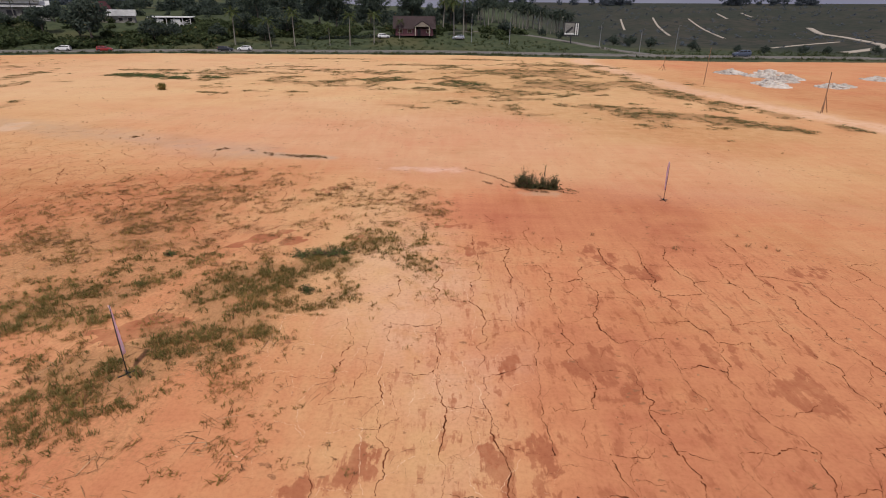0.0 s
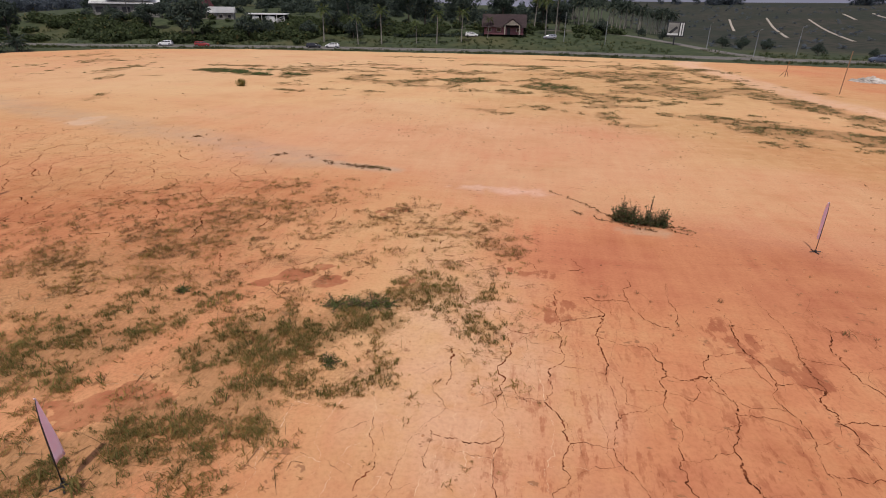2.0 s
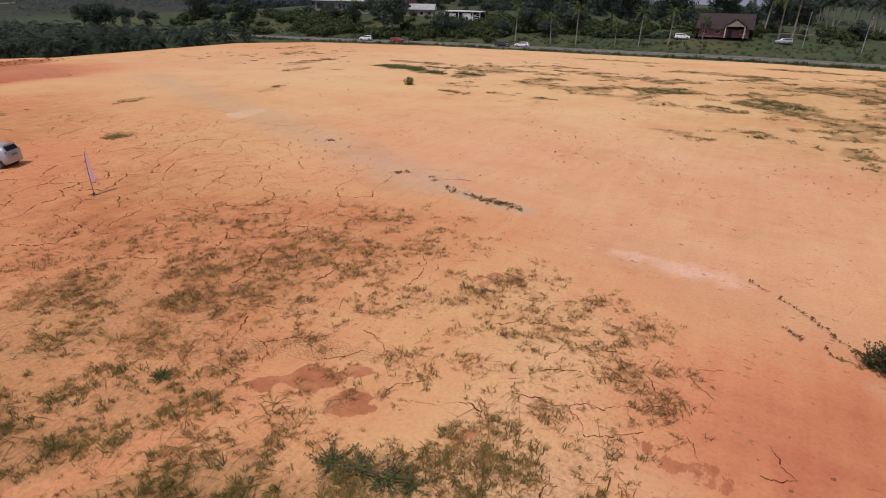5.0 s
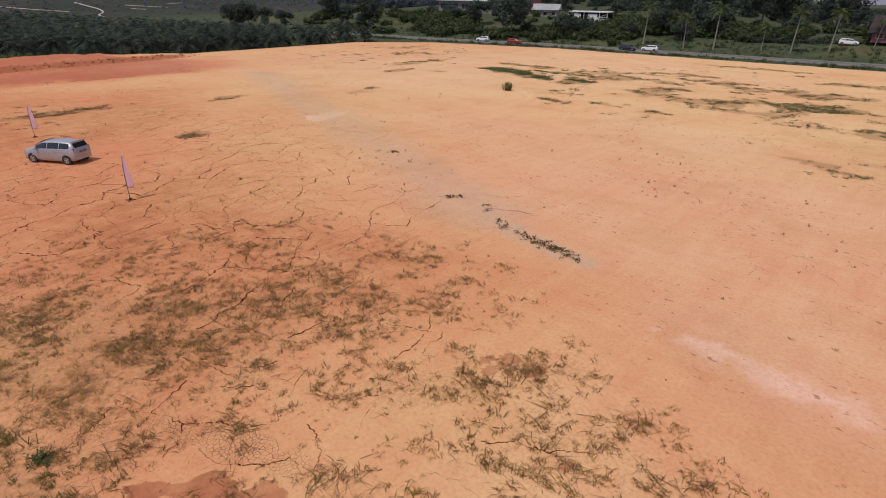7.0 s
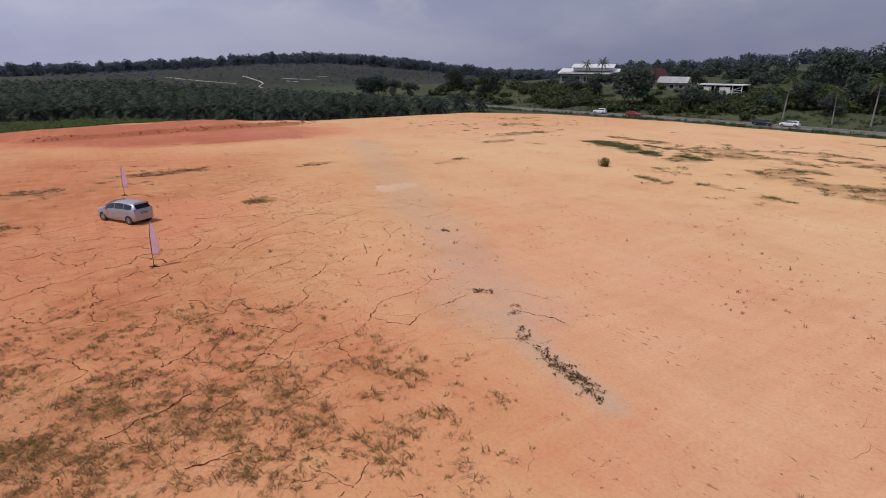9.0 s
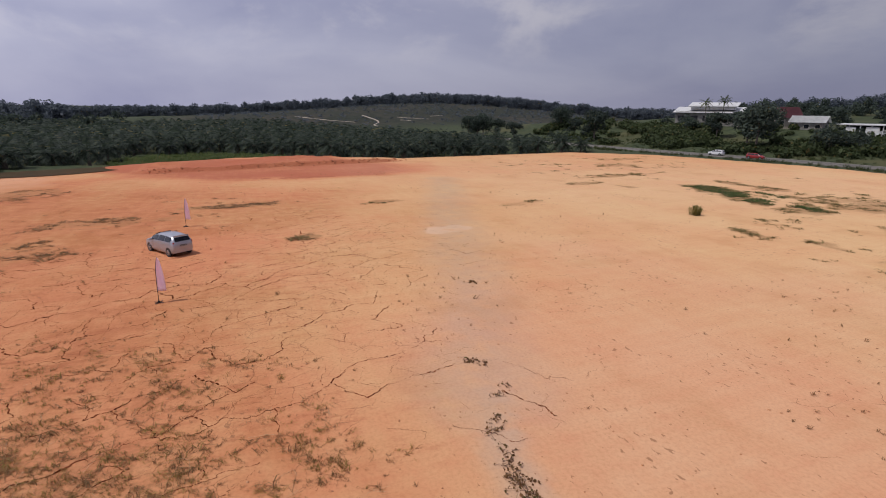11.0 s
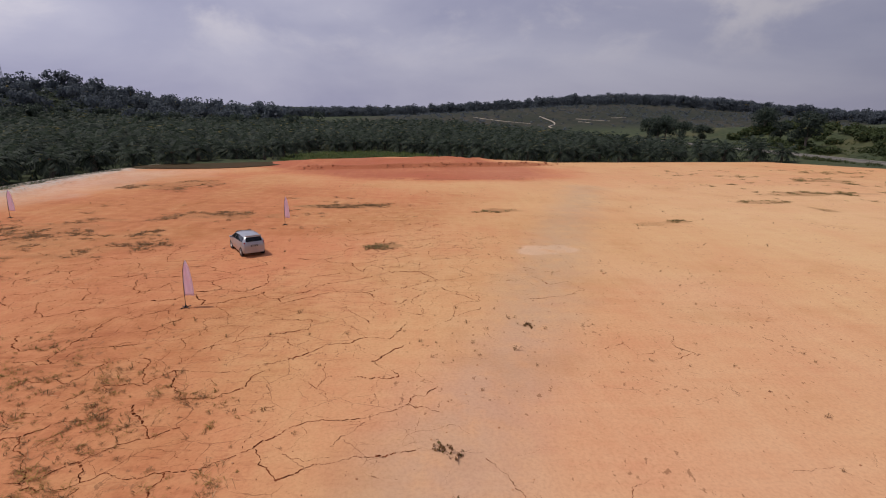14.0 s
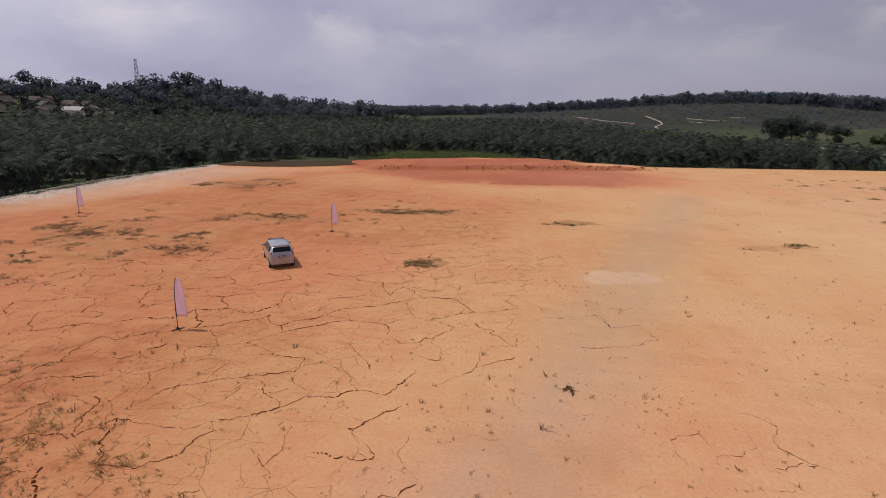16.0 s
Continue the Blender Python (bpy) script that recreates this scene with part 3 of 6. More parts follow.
def cracks(mask, scale, stretch, turn, width, warp, lo, hi, wobble=1.1):
    vo = k.t.nodes.new("ShaderNodeTexVoronoi")
    vo.voronoi_dimensions, vo.feature = "2D", "DISTANCE_TO_EDGE"
    vo.inputs["Scale"].default_value, vo.inputs["Randomness"].default_value = scale, 0.95
    k.link(bent(k.where(stretch, turn), warp, wobble), vo.inputs["Vector"])
    gape = opening(mask, lo, hi)
    w = k.math("MAXIMUM", k.math("MULTIPLY", gape, width), 0.0004)
    line = k.step(k.math("DIVIDE", vo.outputs["Distance"], w), 0.6, 1.0, 1.0, 0.0)
    return k.math("MULTIPLY", line, k.step(k.math("MULTIPLY", gape, mask), 0.04, 0.12))


def either(*fields):
    out = fields[0]
    for q in fields[1:]:
        out = k.math("MAXIMUM", out, q)
    return out


gap = either(k.math("MULTIPLY", cracks(lanes, 0.62, (1.0, 0.6, 1), 4, 0.007, 0.45, 0.84, 1.1), 0.35), k.math("MULTIPLY", cracks(crack, 0.50, (1.0, 0.75, 1), 25, 0.010, 0.7, 0.72, 1.0), 0.55),
             k.math("MULTIPLY", cracks(crack, 0.95, (1.0, 0.7, 1), -12, 0.012, 0.5, 0.80, 1.06), 0.6), k.math("MULTIPLY", cracks(crazed, 8.5, (1, 0.8, 1), 20, 0.075, 0.16, 0.5, 0.95), 0.75))
bare = k.step(k.noise(0.13, 3), 0.36, 0.60)
hair = cracks(bare, 0.9, (1.0, 0.6, 1), 60, 0.011, 0.6, 0.92, 1.12)
gap = either(gap, k.math("MULTIPLY", hair, 0.8))
# shaded insides of the cracks are painted on as two dark browns
shade = k.step(k.noise(2.6, 3), 0.42, 0.6)
base = k.mix(k.math("MULTIPLY", gap, 0.92), base, k.mix(shade, (0.20, 0.076, 0.038), (0.06, 0.024, 0.014)))
fleck = k.step(k.math("ADD", k.noise(3.4, 4, k.where((0.6, 1.0, 1), 30), rough=0.6), k.math("MULTIPLY", k.noise(0.22, 3), 0.35)), 0.83, 0.87)
base = k.mix(k.math("MULTIPLY", fleck, 0.7), base, (0.24, 0.11, 0.055))
# weeds' own litter, and the grown verge outside the site
n_blade = k.noise(1.0, 5, k.where((9.0, 3.5, 1), 35), rough=0.75)
litter = k.step(k.math("ADD", cover, k.math("MULTIPLY", k.math("SUBTRACT", k.math("MULTIPLY", k.math("ADD", n_small, n_blade), 0.5), 0.5), 1.7)), 0.22, 0.62)
base = k.mix(k.math("MULTIPLY", litter, 0.58), base, k.mix(k.step(n_blade, 0.35, 0.65), k.mix(n_mid, (0.135, 0.092, 0.038), (0.20, 0.10, 0.044)), (0.37, 0.20, 0.088)))
n_turf, n_field = k.noise(0.5, 5, rough=0.65), k.noise(0.035, 4)
turf = k.mix(k.step(n_turf, 0.3, 0.7), (0.030, 0.041, 0.021), (0.060, 0.072, 0.034))
turf = k.mix(k.step(n_field, 0.5, 0.68), turf, (0.075, 0.073, 0.034))
rows_ = k.t.nodes.new("ShaderNodeTexVoronoi")
rows_.voronoi_dimensions = "2D"
rows_.inputs["Scale"].default_value, rows_.inputs["Randomness"].default_value = 0.13, 0.85
k.link(k.where((1, 1, 1), 20), rows_.inputs["Vector"])
planted = k.mix(k.step(rows_.outputs["Distance"], 0.18, 0.42), (0.018, 0.022, 0.016), k.mix(k.step(k.noise(0.018, 4), 0.4, 0.62), (0.027, 0.030, 0.022), (0.046, 0.040, 0.031)))
turf = k.mix(k.math("MULTIPLY", field, 0.9), turf, planted)
edge = k.step(k.math("ADD", verge, k.math("MULTIPLY", k.math("SUBTRACT", n_mid, 0.5), 0.7)), 0.40, 0.60)
base = k.mix(edge, base, turf)
k.color(base)
relief = k.math("SUBTRACT", k.math("ADD", k.math("MULTIPLY", n_small, 0.25), k.math("MULTIPLY", n_mid, 0.6)), k.math("MULTIPLY", gap, 1.6))
k.bump(relief, 0.55, 0.05)
k.bsdf.inputs["Specular IOR Level"].default_value = 0.15
ground = tagged(new("ground", ground_mesh), "cracked orange laterite earth graded flat, with green verges beyond", "ground", kind="structure")
ground_mesh.materials.append(k.m)

# ---- drying cracks as flat ribbons ----
GZ = height(px, py).reshape(ny, nx)


def on_sheet(x, y):
    """Height of the ground sheet itself."""
    i, j = np.clip(np.searchsorted(gx, x) - 1, 0, nx - 2), np.clip(np.searchsorted(gy, y) - 1, 0, ny - 2)
    u, v = (x - gx[i]) / (gx[i + 1] - gx[i]), (y - gy[j]) / (gy[j + 1] - gy[j])
    return (GZ[j, i] * (1 - u) + GZ[j, i + 1] * u) * (1 - v) + (GZ[j + 1, i] * (1 - u) + GZ[j + 1, i + 1] * u) * v


class Cracks:
    """Jagged drying cracks: flat ribbons that widen, thin out and break off."""

    def __init__(self, seed):
        self.rng, self.v, self.f, self.n = np.random.default_rng(seed), [], [], 0

    def line(self, a, b, width):
        """A crooked ribbon from a to b that swells, pinches and breaks."""
        r = self.rng
        pts, amp = np.array([a, b], float), 0.085
        while np.hypot(*(pts[1] - pts[0])) > 0.085:
            d = np.diff(pts, axis=0)
            side = np.stack([-d[:, 1], d[:, 0]], 1)
            mid = (pts[:-1] + pts[1:]) / 2 + side * r.normal(0, amp, len(d))[:, None]
            pts = np.insert(pts, np.arange(1, len(pts)), mid, axis=0)
            amp = min(amp * 1.14, 0.17)
        n = len(pts)
        xs, ys = pts[:, 0], pts[:, 1]
        hx, hy = np.gradient(xs), np.gradient(ys)
        m = np.hypot(hx, hy) + 1e-9
        knots = max(3, n // 6)
        swell = np.interp(np.arange(n), np.linspace(0, n - 1, knots), r.uniform(0, 1, knots) ** 1.8)
        w = width * (0.22 + 0.95 * swell) * r.uniform(0.6, 1.4, n)
        ox, oy = -hy / m * w, hx / m * w
        z = on_sheet(xs, ys) + 0.010
        self.v.append(np.stack([np.stack([xs + ox, ys + oy, z], 1), np.stack([xs - ox, ys - oy, z], 1)], 1).reshape(-1, 3))
        i = np.arange(n - 1)[r.uniform(0, 1, n - 1) > 0.13]
        self.f.append(np.stack([2 * i, 2 * i + 1, 2 * i + 3, 2 * i + 2], 1) + self.n)
        self.n += 2 * n

    def net(self, cx, cy, turn, half_u, half_v, cell_u, cell_v, mask, width, keep, jit=0.26, long_gain=1.0):
        """Crooked cells: courses of drying plates, each crack meeting the next."""
        r = self.rng
        c, s = math.cos(radians(turn)), math.sin(radians(turn))
        nu, nv = int(4 * half_u / cell_u), int(2 * half_v / cell_v)
        ii, jj = np.meshgrid(np.arange(nu), np.arange(nv), indexing="ij")
        u = -half_u + ii * cell_u / 2 + np.clip(r.normal(0, jit, ii.shape), -0.45, 0.45) * cell_u / 2
        v = -half_v + jj * cell_v + np.clip(r.normal(0, jit, ii.shape), -0.42, 0.42) * cell_v
        node = np.stack([cx + u * c - v * s, cy + u * s + v * c], -1)
        course = r.lognormal(0, 0.3, nv)
        for di, dj in ((1, 0), (0, 1)):
            a, b = node[:nu - di, :nv - dj], node[di:, dj:]
            mid = (a + b) / 2
            m = mask(mid[..., 0], mid[..., 1])
            on = r.uniform(0, 1, m.shape) < keep * m
            if dj:
                on &= (ii[:nu, :nv - 1] + jj[:nu, :nv - 1]) % 2 == 0
            for p, q in zip(*np.nonzero(on)):
                gain = course[q] * long_gain if di else 0.8
                self.line(a[p, q], b[p, q], min(width * gain * r.lognormal(-0.3, 0.5), width * 1.15) * min(1.0, 0.4 + m[p, q]))


def lane_mask(x, y):
    return ss(-6.5, -1.0, x - 0.10 * (y - 16)) * ss(33, 25, y + 0.25 * np.abs(x - 6)) * (0.75 + 0.5 * ss(0.36, 0.6, fbm(x, y, 5, 95, 3)))


def west_mask(x, y):
    m = most(blob(x, y, -32, 39, 10, 15, 75, 0.8), 0.9 * blob(x, y, -46, 44, 16, 9, 0, 0.8), blob(x, y, -38, 31, 14, 9, 0, 0.8), 0.4 * blob(x, y, -24, 40, 9, 9, 0, 0.9))
    return m * (0.7 + 0.6 * ss(0.36, 0.6, fbm(x, y, 6, 96, 3)))


def mid_mask(x, y):
    return most(0.85 * blob(x, y, -11, 29.8, 5, 2.4, 15, 0.8), 0.75 * blob(x, y, -3, 32, 5, 4, 0, 0.9), 0.6 * blob(x, y, -14, 40, 6, 4, 20, 0.9)) * (0.5 + 0.6 * ss(0.4, 0.6, fbm(x, y, 3, 98, 3)))


def open_mask(x, y):
    return 0.9 * ss(0.52, 0.64, fbm(x, y, 9, 97, 3)) * ss(0.45, 0.7, fbm(x, y, 2.5, 99, 3))


cr = Cracks(5)
cr.net(8, 20, 91, 15, 17, 3.6, 1.8, lane_mask, 0.030, 1.0, 0.13, 1.15)
cr.net(9, 19, 82, 14, 16, 2.2, 1.3, lane_mask, 0.008, 0.5)
cr.net(-37, 39, 118, 22, 28, 3.1, 2.1, west_mask, 0.041, 1.0, 0.24)
cr.net(-37, 39, 160, 28, 20, 2.3, 1.5, west_mask, 0.010, 0.6)
cr.net(-8, 33, 35, 12, 9, 2.1, 1.4, mid_mask, 0.024, 0.85)
cr.net(-30, 60, 25, 62, 34, 2.6, 1.9, open_mask, 0.0065, 0.75)
cr.net(-26.5, 58.5, 20, 4.5, 4, 1.9, 1.3, lambda x, y: 1.1 * blob(x, y, -27.5, 59, 3.4, 2.2, 20, 0.6), 0.013, 0.9)
# no groove is cut: the shade inside each crack is the ribbon's colour
k = Mat("crack_shade", 1.0)
k.color(k.mix(k.step(k.noise(2.6, 4), 0.40, 0.62), (0.20, 0.062, 0.028), (0.066, 0.020, 0.010)))
k.bsdf.inputs["Specular IOR Level"].default_value = 0.0
crack_mesh = mesh_np("soil_cracks", np.concatenate(cr.v), np.concatenate(cr.f))
crack_mesh.materials.append(k.m)
tagged(new("soil_cracks", crack_mesh), "dark jagged drying cracks through the orange earth", "cracks", kind="stuff")

# hairline cracks filled with pale dust
fine = Cracks(9)


def pale_mask(x, y):
    return blob(x, y, -2.5, 15, 5.5, 9, 8, 1.0)


fine.net(-2, 16, 88, 11, 6.5, 1.9, 1.1, pale_mask, 0.012, 0.75, 0.22)
k = Mat("pale_dust", 1.0)
k.color(k.mix(k.step(k.noise(3.0, 4), 0.35, 0.65), (0.60, 0.355, 0.20), (0.69, 0.46, 0.29)))
fine_mesh = mesh_np("pale_cracks", np.concatenate(fine.v) + np.array([0, 0, -0.003]), np.concatenate(fine.f))
fine_mesh.materials.append(k.m)
tagged(new("pale_cracks", fine_mesh), "fine hairline cracks filled with pale dust", "cracks", kind="stuff")

# ---- builders ----
def part(name, bm, material, parent=None, label="", smooth=False):
    """Links a bmesh as one mesh object under a thing or a part."""
    me = bpy.data.meshes.new(name)
    bm.normal_update()
    bm.to_mesh(me)
    bm.free()
    if smooth:
        me.polygons.foreach_set("use_smooth", np.ones(len(me.polygons), bool))
    return part_me(name, me, material, parent, label)


def part_me(name, me, material, parent=None, label=""):
    me.materials.append(material)
    ob = new(name, me)
    ob.parent = parent
    if label:
        ob["label"] = label
    return ob


def thing(name, label, category, at=None, group=""):
    ob = tagged(new(name), label, category, group)
    if at is not None:
        ob.matrix_world = at
    return ob


def box(bm, x, y, z, cx=0.0, cy=0.0, cz=0.0, m=None, bevel=0.0):
    """A box of that size whose centre lies at c."""
    mat = Matrix.Translation((cx, cy, cz)) @ Matrix.Diagonal((x, y, z, 1))
    r = bmesh.ops.create_cube(bm, size=1, matrix=(m @ mat) if m else mat)
    if bevel:
        es = list({e for v in r["verts"] for e in v.link_edges})
        bmesh.ops.bevel(bm, geom=es, offset=bevel, segments=2, affect="EDGES", profile=0.5)
    return bm


def tube(bm, pts, radii, sides=8):
    """A tapered tube along points, closed at both ends."""
    rings = []
    pts = [Vector(p) for p in pts]
    for i, p in enumerate(pts):
        d = (pts[min(i + 1, len(pts) - 1)] - pts[max(i - 1, 0)]).normalized()
        q = d.to_track_quat("Z", "Y")
        r = radii[i] if isinstance(radii, (list, tuple)) else radii
        rings.append([bm.verts.new(p + q @ Vector((r * math.cos(2 * math.pi * j / sides), r * math.sin(2 * math.pi * j / sides), 0))) for j in range(sides)])
    for a, b in zip(rings, rings[1:]):
        for j in range(sides):
            bm.faces.new((a[j], a[(j + 1) % sides], b[(j + 1) % sides], b[j]))
    bm.faces.new(rings[0][::-1])
    bm.faces.new(rings[-1])
    return bm


def z_at(x, y):
    return float(height(np.array([x]), np.array([y]))[0])


def spread(verts, faces, places, scales, turns, tall=None):
    """Repeats a template at many places, as arrays of one joined mesh."""
    n, k = len(places), len(verts)
    c, s = np.cos(turns)[:, None], np.sin(turns)[:, None]
    sc = np.asarray(scales)[:, None]
    x, y, z = verts[None, :, 0] * sc, verts[None, :, 1] * sc, verts[None, :, 2] * (sc if tall is None else np.asarray(tall)[:, None])
    out = np.stack([x * c - y * s + places[:, 0:1], x * s + y * c + places[:, 1:2], z + places[:, 2:3]], -1).reshape(-1, 3)
    return out, (faces[None] + (np.arange(n) * k)[:, None, None]).reshape(-1, faces.shape[1])


def joined(pieces):
    vs, fs, base = [], [], 0
    for v, f in pieces:
        vs.append(v)
        fs.append(f + base)
        base += len(v)
    return np.concatenate(vs), np.concatenate(fs)


def blades(rng, n, reach, rise, width, root=0.03):
    """A tuft of bent tapering blades."""
    vs, fs = [], []
    for i in range(n):
        a, l = rng.uniform(0, 2 * math.pi), reach * rng.uniform(0.5, 1.0)
        h, w = rise * rng.uniform(0.4, 1.0), width * rng.uniform(0.6, 1.2)
        d, sdir = np.array([math.cos(a), math.sin(a), 0]), np.array([-math.sin(a), math.cos(a), 0])
        p0 = np.array([rng.uniform(-root, root), rng.uniform(-root, root), 0.0])
        p1 = p0 + d * l * 0.5 + np.array([0, 0, h])
        p2 = p0 + d * l + np.array([0, 0, h * rng.uniform(0.3, 1.0)])
        b = len(vs)
        vs += [p0 - sdir * w * 0.5, p0 + sdir * w * 0.5, p1 + sdir * w * 0.5, p1 - sdir * w * 0.5, p2 + sdir * w * 0.12, p2 - sdir * w * 0.12]
        fs += [(b, b + 1, b + 2, b + 3), (b + 3, b + 2, b + 4, b + 5)]
    return np.array(vs), np.array(fs)


def leaf_cloud(rng, centres, radii, n, size, flat=0.8):
    """Leaf clumps scattered through the outer part of several lobes, as bent quads."""
    vs, fs = [], []
    which = rng.choice(len(centres), n, p=np.array(radii) ** 2 / np.sum(np.array(radii) ** 2))
    for i in which:
        d = rng.normal(size=3)
        d /= np.linalg.norm(d)
        c = np.array(centres[i]) + d * radii[i] * rng.uniform(0.55, 1.05) * np.array([1, 1, flat])
        nrm = d + rng.normal(size=3) * 0.6 + np.array([0, 0, 0.5])
        nrm /= np.linalg.norm(nrm)
        u = np.cross(nrm, rng.normal(size=3))
        u /= np.linalg.norm(u)
        v = np.cross(nrm, u)
        s, e = size * rng.uniform(0.55, 1.25), size * rng.uniform(0.3, 0.8)
        b = len(vs)
        vs += [c - u * s, c - v * e + nrm * e * 0.3, c + u * s - nrm * s * 0.25, c + v * e]
        fs.append((b, b + 1, b + 2, b + 3))
    return np.array(vs), np.array(fs)


def frond(rng, length, droop, rise, leaflets, width, azim):
    """A feather frond: an arched rib with two rows of drooping leaflets."""
    vs, fs = [], []
    d, sdir = np.array([math.cos(azim), math.sin(azim), 0]), np.array([-math.sin(azim), math.cos(azim), 0])

    def at(u):
        return d * length * (u - 0.12 * u * u) + np.array([0, 0, rise * u - droop * u * u])
    for i in range(4):
        a, b = at(i / 4), at((i + 1) / 4)
        w = 0.07 * (1 - i / 5)
        k0 = len(vs)
        vs += [a - sdir * w, a + sdir * w, b + sdir * w * 0.8, b - sdir * w * 0.8]
        fs.append((k0, k0 + 1, k0 + 2, k0 + 3))
    for i in range(leaflets):
        u = 0.14 + 0.86 * (i + rng.uniform(0, 0.6)) / leaflets
        p, q = at(u), at(min(1, u + 0.05))
        w = width * math.sin(math.pi * (0.12 + 0.8 * u)) * rng.uniform(0.8, 1.1)
        fwd = (q - p) / (np.linalg.norm(q - p) + 1e-9)
        for sgn in (-1, 1):
            tip = p + sdir * sgn * w * 0.85 + fwd * w * 0.55 - np.array([0, 0, w * rng.uniform(0.15, 0.6)])
            k0 = len(vs)
            t = length / leaflets * 0.42
            vs += [p - fwd * t, p + fwd * t, tip + fwd * t * 0.5, tip - fwd * t * 0.3]
            fs.append((k0, k0 + 1, k0 + 2, k0 + 3))
    return np.array(vs), np.array(fs)


def palm_crown(rng, fronds, length, leaflets, width, top, upright=1.0):
    out = []
    for i in range(fronds):
        u = (i + 0.5) / fronds
        az = i * 2.399963 + rng.uniform(-0.2, 0.2)
        rise = length * (1.05 - 1.35 * u) * upright
        droop = length * (0.35 + 0.30 * u)
        v, f = frond(rng, length * rng.uniform(0.85, 1.08) * (0.75 + 0.25 * min(1, 2 * u)), droop, rise, leaflets, width, az)
        out.append((v + np.array([0, 0, top]), f))
    return joined(out)


def trunk_mesh(rng, h, r0, r1, lean=0.03, sides=7, limbs=()):
    bm = bmesh.new()
    pts = [(lean * h * (i / 4) ** 1.5, 0.3 * lean * h * math.sin(i), h * i / 4) for i in range(5)]
    tube(bm, pts, [r0 * 1.25] + [r0 + (r1 - r0) * i / 4 for i in range(1, 5)], sides)
    for (lx, ly, lz), start in limbs:
        tube(bm, [(0, 0, start), (lx * 0.5, ly * 0.5, start + (lz - start) * 0.6), (lx, ly, lz)], [r1, r1 * 0.7, r1 * 0.3], 5)
    me = bpy.data.meshes.new("trunk")
    bm.normal_update()
    bm.to_mesh(me)
    bm.free()
    return me


M_LEAF = foliage("broad_leaf", (0.042, 0.058, 0.05), (0.088, 0.112, 0.082), dryness=0.02)
M_LEAF_PALE = foliage("scrub_leaf", (0.038, 0.054, 0.024), (0.092, 0.118, 0.048), dryness=0.06)
# haze of the distance is put into this leaf: paler, bluer greens
M_HAZED_LEAF = foliage("hazed_wood", (0.084, 0.101, 0.121), (0.120, 0.140, 0.156), dryness=0.02)
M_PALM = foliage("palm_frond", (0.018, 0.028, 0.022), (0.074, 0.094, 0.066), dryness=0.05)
M_COCO = foliage("coconut_frond", (0.045, 0.065, 0.022), (0.13, 0.16, 0.055), dryness=0.10)
M_WEED = foliage("weed_blade", (0.175, 0.115, 0.036), (0.44, 0.31, 0.095), dry=(0.27, 0.13, 0.055), dryness=0.42, thin=0.5)
M_WEED_DARK = foliage("lush_weed", (0.105, 0.098, 0.030), (0.30, 0.245, 0.080), dry=(0.29, 0.175, 0.07), dryness=0.32, thin=0.5)
M_WEED_DRY = foliage("dry_weed", (0.16, 0.092, 0.042), (0.40, 0.25, 0.11), dry=(0.19, 0.085, 0.04), dryness=0.35)
M_RUNNER = foliage("dead_runner", (0.11, 0.062, 0.030), (0.30, 0.19, 0.085), dry=(0.46, 0.33, 0.20), dryness=0.25, thin=0.2)
M_MAT = foliage("grass_mat", (0.19, 0.155, 0.058), (0.37, 0.29, 0.118), dry=(0.28, 0.19, 0.095), dryness=0.22)
M_TURF = foliage("verge_grass", (0.032, 0.046, 0.018), (0.080, 0.100, 0.038), dryness=0.1)
M_BARK = plain("bark", (0.14, 0.115, 0.09), 0.9, scale=3)
M_PALM_BARK = plain("palm_bark", (0.22, 0.20, 0.17), 0.9, scale=3)
M_TWIG = plain("dead_twig", (0.13, 0.08, 0.05), 0.9, scale=9)
M_STONE = foliage("limestone_rubble", (0.44, 0.39, 0.34), (0.74, 0.68, 0.62), dry=(0.50, 0.36, 0.26), dryness=0.15, thin=0.0)
M_BUND = foliage("bund_gravel", (0.34, 0.30, 0.25), (0.56, 0.50, 0.43), dry=(0.42, 0.29, 0.18), dryness=0.25, thin=0.0)
M_CLOD = foliage("soil_clod", (0.36, 0.15, 0.075), (0.58, 0.30, 0.15), dry=(0.22, 0.09, 0.045), dryness=0.25, thin=0.0)
M_ASPHALT = plain("asphalt", (0.135, 0.122, 0.105), 0.9, scale=0.6, local=False)
M_LINE = plain("road_paint", (0.62, 0.60, 0.54), 0.7)
M_KERB = plain("concrete", (0.16, 0.15, 0.13), 0.9, scale=1.5, local=False)
M_BLACK = plain("black_plastic", (0.02, 0.02, 0.022), 0.5)
M_RUBBER = plain("tyre_rubber", (0.022, 0.022, 0.022), 0.85)
M_STEEL = plain("galvanised_steel", (0.38, 0.39, 0.40), 0.5, 0.6)
M_ALLOY = plain("alloy", (0.55, 0.55, 0.56), 0.3, 0.9, 0.1)
M_WOOD = plain("weathered_timber", (0.26, 0.15, 0.085), 0.9, scale=5)
M_WHITE = plain("white_render", (0.62, 0.62, 0.60), 0.8, scale=0.7, vary=0.15)
M_ZINC = plain("corrugated_zinc", (0.56, 0.56, 0.55), 0.6, 0.1, scale=0.8, vary=0.15)
M_RED_ROOF = plain("red_roof_sheet", (0.11, 0.030, 0.035), 0.6, scale=0.8)
M_BROWN_ROOF = plain("brown_roof_tile", (0.078, 0.05, 0.05), 0.8, scale=1.2)
M_MAROON = plain("maroon_paint", (0.16, 0.06, 0.07), 0.6, scale=1)
M_RUST_ROOF = plain("rusty_roof", (0.20, 0.15, 0.12), 0.8, scale=0.7)
M_GREY_WALL = plain("grimy_wall", (0.22, 0.21, 0.19), 0.9, scale=0.8, vary=0.4)
